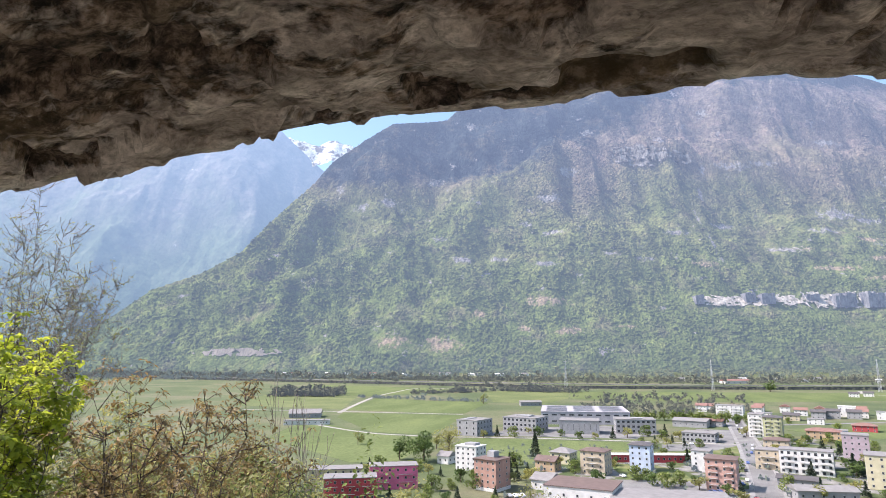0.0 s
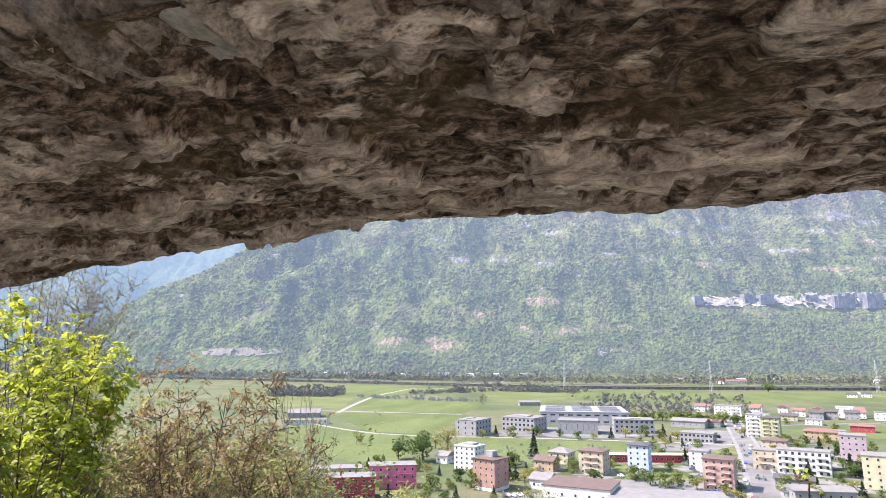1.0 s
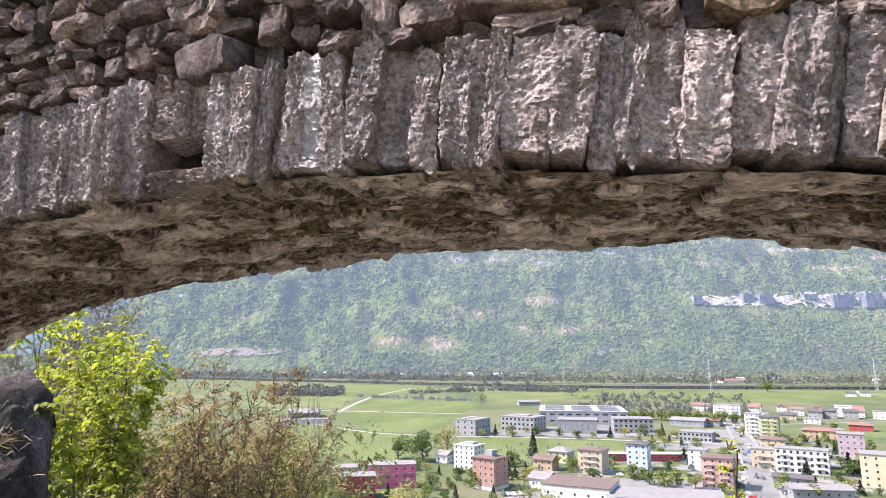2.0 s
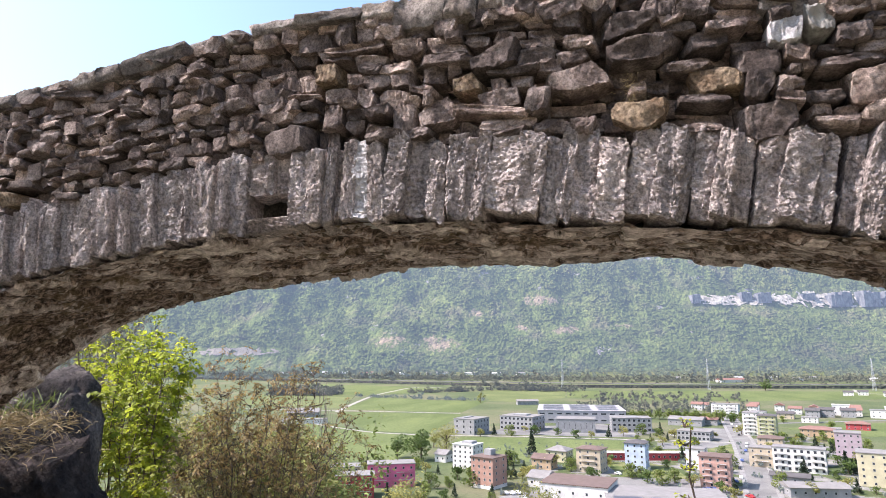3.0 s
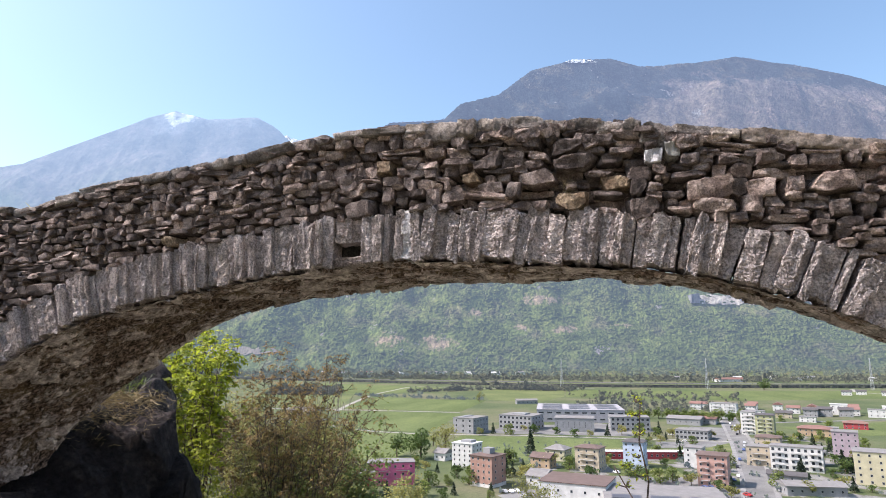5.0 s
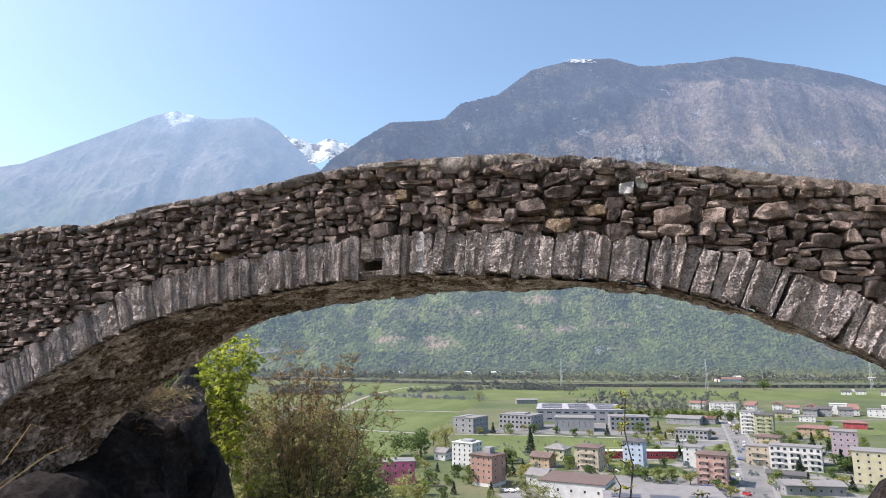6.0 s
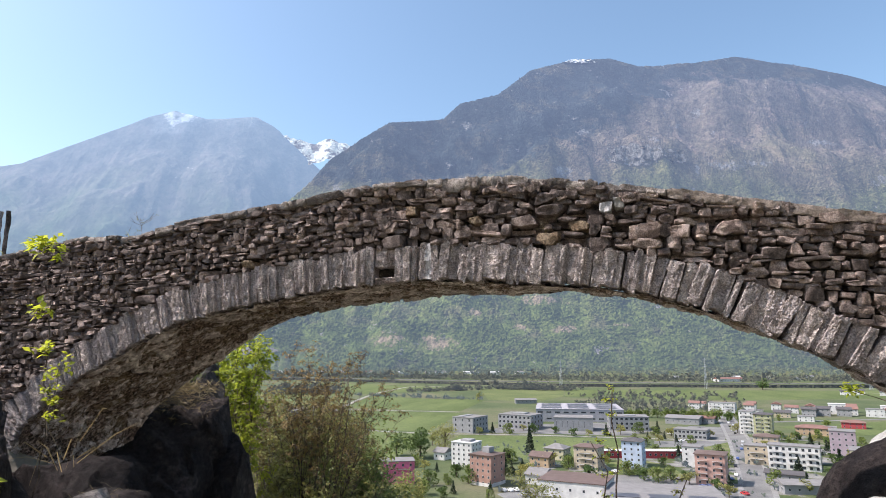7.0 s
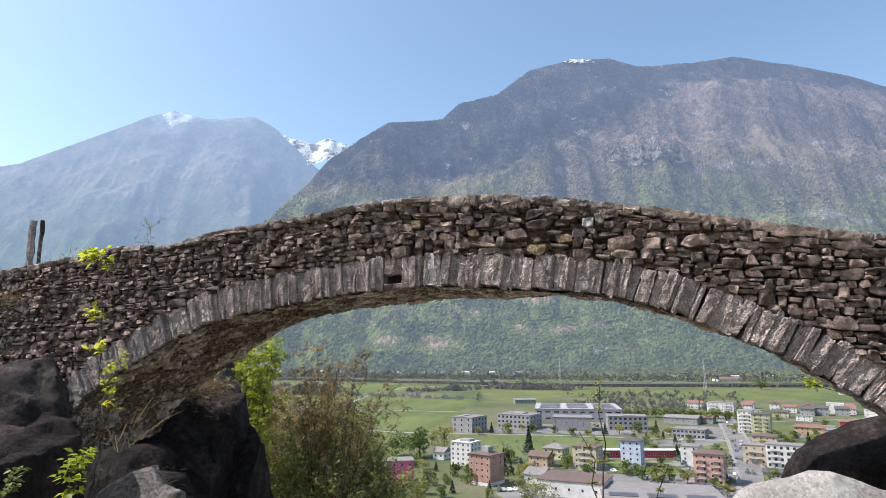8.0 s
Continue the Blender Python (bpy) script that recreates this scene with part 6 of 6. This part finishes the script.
    return tri_mesh(name, np.array([v[:] for v in vs]), fs), cs


def tree(name, label, m, height, radius, seed, leaf_mat, n=420, leaf=0.5, cone=False, bare=0.35, wood=M_BARK, category="tree"):
    r = random.Random(seed)
    ob = empty(name, m)
    z0 = height * (0.08 if cone else bare)
    me, cs = crown_mesh("crown", r, n, radius, (height - z0) / 2, z0, leaf, 9, cone)
    segs = [(Vector((0, 0, -0.5)), Vector((0, 0, height * 0.45)), radius * 0.07, radius * 0.045), (Vector((0, 0, height * 0.45)), Vector((radius * 0.05, 0, height * 0.9)), radius * 0.045, radius * 0.015)]
    part("trunk", mesh_of("trunk", *tubes(segs, 6)), wood, ob)
    if not cone:
        part("wood", mesh_of("wood", *tubes([(Vector((0, 0, height * 0.3 + 0.2 * (c.z - z0))), c, radius * 0.03, radius * 0.01) for c, _ in cs], 4)), wood, ob)
    part("crown", me, leaf_mat, ob)
    return tagged(ob, label, category)


def on_valley(u, v, scale=1.0, spin=0.0):
    return Matrix.Translation(V(u, v)) @ Matrix.Rotation(spin, 4, "Z") @ Matrix.Diagonal((scale, scale, scale, 1))


tr = random.Random(77)
tree("conifer", "tall dark conifer beside the meadow", on_valley(57, 413), 18, 4.6, 1, M_CONIFER, 1500, 0.55, True)
tree("conifer", "slim dark conifer behind the tower", on_valley(35, 362), 11, 2.4, 2, M_CONIFER, 600, 0.45, True)
tree("broad_tree", "large dark green round tree", on_valley(-15, 402), 17, 10, 3, M_GREEN, 2000, 0.6, bare=0.1)
tree("broad_tree", "green tree beside the meadow", on_valley(-31, 410), 14, 7.5, 4, M_GREEN, 1200, 0.55, bare=0.1)
tree("broad_tree", "pale budding tree beside the meadow", on_valley(1, 440), 16, 10, 5, M_OLIVE, 1300, 0.5, bare=0.15)
tree("broad_tree", "pale budding tree beside the meadow", on_valley(-8, 455), 11, 6, 6, M_OLIVE, 500, 0.5, bare=0.15)
tree("broad_tree", "bright green round street tree", on_valley(258, 592), 14, 8, 7, M_FRESH, 900, 0.6, bare=0.2)
tree("broad_tree", "lone green tree in the meadow", on_valley(590, 1135), 20, 12, 8, M_GREEN, 900, 1.0, bare=0.15)
tree("broad_tree", "small budding tree beside the street", on_valley(246, 520), 9, 6, 9, M_OLIVE, 400, 0.5, bare=0.25)
tree("broad_tree", "small dark tree in the meadow", on_valley(50, 868), 15, 5, 10, M_OLIVE, 260, 0.7, bare=0.15)
tree("broad_tree", "small tree in the meadow", on_valley(-68, 478), 11, 4, 12, M_OLIVE, 260, 0.6, bare=0.15)
garden = [tree("garden_tree", "small green garden tree among the houses", on_valley(72, 362), 7, 4.2, 21, M_FRESH, 560, 0.44, bare=0.15),
          tree("garden_tree", "small dark garden tree among the houses", on_valley(105, 330), 6, 3.4, 22, M_GREEN, 540, 0.44, bare=0.1),
          tree("garden_tree", "small budding garden tree among the houses", on_valley(45, 345), 7, 4.0, 23, M_OLIVE, 480, 0.42, bare=0.2),
          tree("garden_tree", "small dark conifer among the houses", on_valley(228, 352), 8, 2.6, 24, M_CONIFER, 300, 0.5, True)]
for u, v in ((62, 372), (88, 382), (118, 400), (128, 408), (140, 412), (120, 330), (112, 322), (123, 322), (40, 380), (30, 330), (8, 340), (-2, 352), (-12, 362), (150, 395), (170, 300), (178, 312), (166, 318), (192, 345), (206, 340), (220, 346), (234, 372), (243, 384), (236, 350), (226, 330),
             (246, 405), (260, 420), (236, 430), (222, 428), (262, 446), (276, 470), (290, 480), (330, 530), (280, 610), (300, 640), (292, 625), (330, 610), (268, 635), (166, 520), (172, 505), (30, 515), (40, 520), (56, 516), (70, 540), (76, 522), (92, 520), (104, 505), (118, 503), (132, 505), (146, 510), (178, 520), (184, 500), (200, 500), (-40, 340), (-52, 350), (-68, 362), (-46, 372), (-20, 378), (18, 350), (24, 338), (12, 322), (100, 385), (155, 360)):
    copy_thing(tr.choice(garden), on_valley(u + tr.uniform(-2, 2), v + tr.uniform(-3, 3), tr.uniform(0.65, 1.25), tr.uniform(0, 6)))
spread_ = random.Random(41)
planted = 0
while planted < 110:
    u, v = spread_.uniform(-60, 300), spread_.uniform(285, 500)
    inside = any(abs(u - fu) < fw * 0.5 + 4 and -6 < v - fv < fd + 5 for fu, fv, fw, fd in FOOTPRINTS)
    on_street = abs(u - np.interp(v, [245, 302, 343, 465, 656], [124, 150, 169, 221, 298])) < 12
    meadow = v > 395 and u < 145
    if inside or on_street or meadow:
        continue
    copy_thing(spread_.choice(garden), on_valley(u, v, spread_.uniform(0.5, 1.15), spread_.uniform(0, 6)))
    planted += 1
row = tree("row_tree", "green tree in a row behind the school", on_valley(180, 640), 9, 5, 31, M_FRESH, 420, 0.6, bare=0.15)
tagged(row, group="tree row behind the school")
for k in range(1, 17):
    copy_thing(row, on_valley(170 + k * 8.5, 655 - k * 2.2 + tr.uniform(-3, 3), tr.uniform(0.8, 1.25), tr.uniform(0, 6)))


def grove(name, label, spots, size, leaf_mat, seed, lumps=2):
    """Woods and hedges far off: uncounted trees, each a few uneven clumps of leaves, as one mesh."""
    g = np.random.default_rng(seed)
    pts = np.asarray(spots, float)
    n = len(pts) * lumps
    s = np.repeat(g.lognormal(-0.1, 0.4, len(pts)) * size, lumps)
    c = np.repeat(pts, lumps, 0) + np.stack([g.normal(0, 0.26, n), g.normal(0, 0.26, n), 0.45 + g.uniform(-0.2, 0.3, n)], -1) * s[:, None]
    leaves = 14 if len(pts) < 500 else 8
    n2_ = n * leaves
    big = np.repeat(s, leaves)[:, None]
    d = g.normal(0, 1, (n2_, 3))
    d /= np.linalg.norm(d, axis=1)[:, None]
    mid = np.repeat(c, leaves, 0) + d * g.uniform(0.1, 0.36, (n2_, 1)) * big * np.array([1, 1, 1.25])
    a_ = g.normal(0, 1, (n2_, 3)) + np.array([0, 0, 0.3])
    a_ /= np.linalg.norm(a_, axis=1)[:, None]
    b_ = np.cross(a_, g.normal(0, 1, (n2_, 3)))
    b_ /= np.linalg.norm(b_, axis=1)[:, None]
    ln = big * g.uniform(0.13, 0.22, (n2_, 1))
    corner = np.array([(x, y, z) for x in (-1, 1) for y in (-1, 1) for z in (-1, 1)], float)
    core = (c[:, None, :] + corner[None] * g.uniform(0.03, 0.16, (n, 8, 1)) * s[:, None, None]).reshape(-1, 3)
    sides = np.array([(0, 1, 3, 2), (4, 6, 7, 5), (0, 4, 5, 1), (2, 3, 7, 6), (0, 2, 6, 4), (1, 5, 7, 3)])
    vs = np.stack([mid - a_ * ln, mid + b_ * ln * 0.7, mid + a_ * ln, mid - b_ * ln * 0.7], 1).reshape(-1, 3)
    tris = np.concatenate([np.arange(n2_ * 4).reshape(-1, 4), (sides[None] + (np.arange(n) * 8)[:, None, None]).reshape(-1, 4) + n2_ * 4])
    vs = np.concatenate([vs, core])
    ob = part(name, tri_mesh(name, vs, tris), leaf_mat)
    return tagged(ob, label, "trees", kind="stuff")


def scatter(seed, n, u0, u1, v0, v1, z=None):
    g = np.random.default_rng(seed)
    u, v = g.uniform(u0, u1, n), g.uniform(v0, v1, n)
    x, y = world_xy(u, v)
    return np.stack([x, y, np.full(n, VALLEY) if z is None else z(u, v)], -1)


def along(seed, points, wide, n):
    g = np.random.default_rng(seed)
    p = np.array(points, float)
    run = np.r_[0, np.cumsum(np.hypot(*np.diff(p, axis=0).T))]
    s = g.uniform(0, run[-1], n)
    u = np.interp(s, run, p[:, 0]) + g.normal(0, wide, n)
    v = np.interp(s, run, p[:, 1]) + g.normal(0, wide, n)
    x, y = world_xy(u, v)
    return np.stack([x, y, np.full(n, VALLEY)], -1)


def hazed(name, dark, light, haze_glow):
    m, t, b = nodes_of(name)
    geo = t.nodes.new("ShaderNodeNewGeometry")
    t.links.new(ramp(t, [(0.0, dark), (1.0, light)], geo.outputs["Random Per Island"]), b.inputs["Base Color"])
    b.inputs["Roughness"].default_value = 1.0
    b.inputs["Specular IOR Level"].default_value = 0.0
    # The leaves glow faintly bluish to imitate haze.
    b.inputs["Emission Color"].default_value = (*haze_glow[:3], 1)
    b.inputs["Emission Strength"].default_value = haze_glow[3]
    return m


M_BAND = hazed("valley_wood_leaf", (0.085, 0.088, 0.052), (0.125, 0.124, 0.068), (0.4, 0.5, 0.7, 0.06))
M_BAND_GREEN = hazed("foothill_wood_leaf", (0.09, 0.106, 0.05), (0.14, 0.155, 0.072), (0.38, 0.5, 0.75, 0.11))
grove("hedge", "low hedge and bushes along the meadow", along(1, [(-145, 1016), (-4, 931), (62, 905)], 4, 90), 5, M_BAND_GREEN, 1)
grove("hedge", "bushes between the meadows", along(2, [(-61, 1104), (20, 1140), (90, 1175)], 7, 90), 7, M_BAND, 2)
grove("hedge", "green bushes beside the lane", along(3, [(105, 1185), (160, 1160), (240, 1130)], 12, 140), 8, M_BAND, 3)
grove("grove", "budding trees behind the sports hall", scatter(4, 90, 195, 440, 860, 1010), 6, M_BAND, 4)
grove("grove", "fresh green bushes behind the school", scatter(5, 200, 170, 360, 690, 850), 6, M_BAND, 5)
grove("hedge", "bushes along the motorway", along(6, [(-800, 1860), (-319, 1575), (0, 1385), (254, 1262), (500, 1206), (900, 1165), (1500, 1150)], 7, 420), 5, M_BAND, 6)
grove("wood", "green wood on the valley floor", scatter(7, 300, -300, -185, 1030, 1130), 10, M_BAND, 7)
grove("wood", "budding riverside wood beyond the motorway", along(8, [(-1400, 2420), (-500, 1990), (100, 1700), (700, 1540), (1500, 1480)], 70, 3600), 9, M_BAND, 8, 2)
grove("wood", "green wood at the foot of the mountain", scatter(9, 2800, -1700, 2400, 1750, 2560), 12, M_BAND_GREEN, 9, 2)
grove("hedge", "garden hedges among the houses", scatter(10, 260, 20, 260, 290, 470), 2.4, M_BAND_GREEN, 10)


# woods on the mountainside: broad domes low down, slim pointed crowns in the upper belt
def slope_wood(label, seed, n, v0, v1, size):
    g = np.random.default_rng(seed)
    v = g.uniform(v0, v1, n)
    u = g.uniform(-1, 1, n) * (0.75 * v + 60)
    z = main_slope(u, v)
    s_ = (v - 2480) / (np.interp(u, RIDGE_U, RIDGE_V) - 2480)
    ragged = 2.4 * (fbm(u / 45 + 3, z / 45 + 9, 5) - 0.47)
    keep = (z > VALLEY + 5) & (s_ < 1.01) & (np.maximum(1.5 * bare_field(u, z, EARTH), bare_field(u, z, STONE)) + ragged < 0.33) & (fbm(u / 130 + 3, v / 130 + 3, 4) > 0.2)
    keep &= ~((u > 1070) & (u < 2200) & (z > 194) & (z < 302) & (v < 3200)) & ~((u > 985) & (u < 1440) & (z > 1075) & (z < 1255)) & ~((u > -1120) & (u < -710) & (z < 46))
    slim = np.maximum(np.minimum(z - 1030, z - 744 - 0.67 * u), z - 1900) + 900 * (fbm(u / 240, v / 240, 5) - 0.48) > 30
    keep &= slim | (g.uniform(0, 1, n) > 0.75 * step(700, 1100, z))
    u, v, z, slim = u[keep], v[keep], z[keep], slim[keep]
    n = len(u)
    rad = np.where(slim, 0.55, 1.0) * size * g.lognormal(0, 0.3, n)
    high = np.where(slim, 1.9 - 0.9 * step(0.93, 1.0, s_[keep]), 1.25 - 0.42 * step(0.93, 1.0, s_[keep])) * size * g.lognormal(0, 0.22, n)
    x, y = world_xy(u, v)
    turn = g.uniform(0, 6.28, n)
    pts = np.zeros((n, 9, 3))
    for k in range(4):
        for ring, (wide, up) in enumerate(((1.0, 0.12), (0.72, 0.68))):
            a = turn + 1.5708 * k + 0.6 * ring
            q = rad * np.where(slim & (ring == 1), 0.55, wide) * g.uniform(0.75, 1.25, n)
            pts[:, 4 * ring + k] = np.stack([x + q * np.cos(a), y + q * np.sin(a), z - 3 + high * up * g.uniform(0.85, 1.15, n)], -1)
    pts[:, 8] = np.stack([x + rad * 0.15, y, z - 3 + high], -1)
    tris = np.array([t for k in range(4) for t in ((k, (k + 1) % 4, 4 + k), ((k + 1) % 4, 4 + (k + 1) % 4, 4 + k), (4 + k, 4 + (k + 1) % 4, 8))])
    faces = (tris[None] + 9 * np.arange(n)[:, None, None]).reshape(-1, 3)
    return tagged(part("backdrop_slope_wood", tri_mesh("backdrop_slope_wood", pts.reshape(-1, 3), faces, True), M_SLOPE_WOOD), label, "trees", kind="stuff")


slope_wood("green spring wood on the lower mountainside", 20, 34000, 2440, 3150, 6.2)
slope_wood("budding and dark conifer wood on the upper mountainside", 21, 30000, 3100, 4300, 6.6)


# ---- small growth and posts round the bridge ----
for k, (x, y, z, h, rad) in enumerate(((-8.13, 1.22, 2.0, 1.25, 0.058), (-7.9, 1.2, 2.0, 1.24, 0.034))):
    r = random.Random(60 + k)
    line_ = [Vector((0.004 * r.gauss(0, 1), 0.004 * r.gauss(0, 1), -0.1 + (h + 0.1) * i / 12)) for i in range(13)]
    shape = pole(line_, [rad * r.uniform(0.85, 1.12) for _ in line_])
    ob = part("post", mesh_of("post", *shape), M_RING if k == 0 else M_ROCK)
    ob.matrix_basis = Matrix.Translation((x, y, z))
    tagged(ob, ("rough granite" if k == 0 else "thin dark iron") + " fence post on the bridge approach", "post")


def sapling(label, base, tip, seed, leaf_mat, leaf, bunches, per=6, rad=0.012, twigs=3, wood=M_BARK, reach=2.4):
    """A thin stem from base to tip with bunches of leaves at the given parts of its length."""
    r = random.Random(seed)
    base, tip = Vector(base), Vector(tip)
    segs, spots, p = [], [], Vector((0, 0, 0))
    way = tip - base
    for i in range(12):
        q = way * ((i + 1) / 12) + Vector((r.gauss(0, 0.012), r.gauss(0, 0.012), 0)) * way.length
        segs.append((p, q, rad * (1 - 0.75 * i / 12), rad * (1 - 0.75 * (i + 1) / 12)))
        p = q
    for f in bunches:
        c = way * f
        for _ in range(twigs):
            d = Vector((r.gauss(0, 1), r.gauss(0, 1), r.uniform(0.1, 0.9))).normalized()
            e = c + d * leaf * r.uniform(1.0, reach)
            segs.append((c, e, rad * 0.35, rad * 0.15))
            spots.append((e, d, 0))
            spots.append(((c + e) / 2, d, 0))
    ob = empty("sapling", Matrix.Translation(base))
    part("stem", mesh_of("stem", *tubes(segs)), wood, ob)["kind"] = "stuff"
    part("leaves", leaves_mesh("leaves", spots, leaf, r, per, leaf * 0.35, 0.1, 0.6), leaf_mat, ob)
    return tagged(ob, label, "sapling")


sapling("thin sapling with fresh leaf tufts before the arch", (1.2, 3.9, -5.2), (1.15, 3.95, 0.42), 71, M_LEAF, 0.048, (1.0, 0.97, 0.93, 0.88, 0.84, 0.78), 3, 0.03, 4)
sapling("thin sapling with fresh leaf tufts before the arch", (1.5, 4.3, -5.4), (0.95, 3.9, -0.35), 73, M_LEAF, 0.048, (1.0, 0.95, 0.9, 0.84), 3, 0.03, 4)
sapling("thin sapling with fresh leaf tufts before the arch", (1.9, 4.3, -5.6), (2.1, 4.2, -0.9), 74, M_OLIVE, 0.048, (1.0, 0.96, 0.92, 0.86, 0.8), 4, 0.03, 4)
sapling("thin maple shoot with yellow-green leaves beside the wall", (-3.35, -1.75, 0.3), (-3.85, -1.5, 1.97), 75, M_LEAF, 0.085, (1.0, 0.98, 0.95, 0.62, 0.4), 5, 0.009, 3)
sapling("thin maple shoot with yellow-green leaves beside the wall", (-3.25, -1.95, -0.4), (-2.95, -2.05, 0.85), 76, M_LEAF, 0.05, (1.0, 0.95, 0.88, 0.8, 0.7), 5, 0.006, 3)
sapling("leafy shoot on the boulder", (-2.15, -3.7, -0.9), (-1.85, -3.45, 0.26), 78, M_LEAF, 0.058, (1.0, 0.96, 0.9, 0.82, 0.72, 0.6), 5, 0.008, 3)
sapling("leafy shoot on the boulder", (-2.6, -3.8, -0.9), (-2.3, -3.55, 0.14), 79, M_FRESH, 0.055, (1.0, 0.94, 0.85, 0.75, 0.6), 5, 0.008, 3)
sapling("leafy twig reaching out below the arch foot", (5.2, 2.5, 0.1), (4.0, 2.6, 0.52), 80, M_LEAF, 0.07, (1.0, 0.97, 0.5, 0.2, 0.1), 5, 0.012, 3)


for x, y, top, reach_, seed, mt in ((1.05, 3.9, -0.36, 0.75, 171, M_LEAF), (2.35, 3.9, -0.95, 0.8, 172, M_OLIVE), (2.0, 4.6, -1.15, 0.8, 173, M_OLIVE)):
    fan("twiggy_shrub", "tall dark-stemmed shrub with few opening leaves below the arch", (x, y, gz(x, y)), top - gz(x, y), reach_, 7, seed, mt, 0.055, 5, 0.022, 8, 0.72, 0.42, 0.4)


def tuft(label, centre, spread_, n, length, seed, material, up=0.6):
    """A tuft of grass blades, uncounted."""
    r = random.Random(seed)
    vs, fs = [], []
    for _ in range(n):
        p = Vector((r.gauss(0, spread_[0]), r.gauss(0, spread_[1]), r.gauss(0, spread_[2])))
        d = Vector((r.gauss(0, 0.8), r.gauss(0, 0.8), up + r.gauss(0, 0.35))).normalized()
        s = d.cross(Vector((r.gauss(0, 1), r.gauss(0, 1), 0.2))).normalized() * min(length * 0.018, 0.004)
        L = length * r.uniform(0.5, 1.3)
        mid = p + d * L * 0.55
        end = p + d * L + Vector((0, 0, -L * r.uniform(0.1, 0.5)))
        o = len(vs)
        vs += [p - s, p + s, mid + s, mid - s, end]
        fs += [(o, o + 1, o + 2), (o, o + 2, o + 3), (o + 3, o + 2, o + 4)]
    ob = part("grass", tri_mesh("grass", np.array([v[:] for v in vs]), fs), material)
    ob.matrix_basis = Matrix.Translation(centre)
    return tagged(ob, label, "grass", kind="stuff")


tuft("dry grass on the rock by the arch", (-5.6, 2.45, 0.42), (0.3, 0.3, 0.06), 900, 0.22, 81, M_DRY, 0.3)
tuft("green grass on the rock by the arch", (-5.65, 2.75, 0.55), (0.22, 0.2, 0.06), 90, 0.26, 82, M_FRESH, 0.9)
tuft("dry grass and dead leaves on the rock ledge", (-5.5, 2.1, 0.22), (0.33, 0.28, 0.09), 1300, 0.16, 88, M_DRY, 0.15)
tuft("dry grass on the low boulder", (-2.75, -1.9, -0.2), (0.12, 0.15, 0.04), 260, 0.1, 83, M_DRY, 0.4)
tuft("thin grass along the top of the wall", (-5.6, 0.7, 2.4), (0.7, 0.2, 0.05), 160, 0.2, 84, M_OLIVE, 1.4)
tuft("dry moss in the wall", (-6.9, -0.04, 1.75), (0.18, 0.02, 0.06), 300, 0.1, 85, M_DRY, 0.2)
tuft("rust-brown moss in a joint of the wall", (0.66, -0.05, 2.18), (0.018, 0.012, 0.035), 160, 0.03, 86, M_DRY, 0.1)
tuft("long dry stalks before the arch foot", (-3.1, -1.9, 0.1), (0.12, 0.1, 0.08), 12, 0.5, 87, M_DRY, 0.9)

# trees on the slope below
fan("bare_tree", "tall nearly bare tree with a few budding leaves", (-18.4, 15.0, -5.5), 12.0, 3.3, 44, 91, M_OLIVE, 0.1, 4, 0.03, 48, 0.3, 1.0, 0.3, M_TWIG, "tree")
bush("bare_tree", "grey bare shrub tree behind the bronze bushes", (-9.3, 14.5, -9.5), 8, 10.5, 93, M_OLIVE, 0.06, 1, 3, 0.5, 0.2, 0.05, M_TWIG, 3, 0.1, "tree", keep=0.25, across=2.1, least=0.008)
bush("budding_tree", "yellow-green budding tree on the slope", (-13.0, 25.0, -15.5), 6, 14.2, 95, M_FRESH, 0.26, 6, 3, 0.55, 0.22, 0.09, M_TWIG, 2, 0.25, "tree", keep=0.7, across=3.2)
bush("budding_tree", "olive budding tree on the slope", (-15.5, 22.0, -13.5), 5, 10.5, 96, M_OLIVE, 0.2, 4, 3, 0.55, 0.22, 0.09, M_TWIG, 2, 0.2, "tree", keep=0.7, across=3.0)
bush("budding_tree", "olive budding tree on the slope", (-19.5, 26.0, -16.0), 5, 13.0, 97, M_OLIVE, 0.2, 4, 3, 0.55, 0.22, 0.09, M_TWIG, 2, 0.2, "tree", keep=0.7, across=3.4)
for k, (u, v, h, w, mt) in enumerate(((-4, 74, 9, 3.4, M_OLIVE), (-11, 66, 9, 3.6, M_FRESH), (14, 94, 7, 3, M_OLIVE), (-18, 60, 9, 3.5, M_OLIVE), (-25, 58, 10, 4, M_FRESH))):
    p = V(u, v)
    top = 1.2 - (0.165 if k < 1 else 0.185) * v
    bush("slope_tree", "pale budding tree on the slope above the town", (p.x, p.y, top - h), 4, h, 100 + k, mt, 0.4, 3, 3, 0.55, 0.2, 0.12, M_TWIG, 2, 0.45, "tree", keep=0.9, across=w)
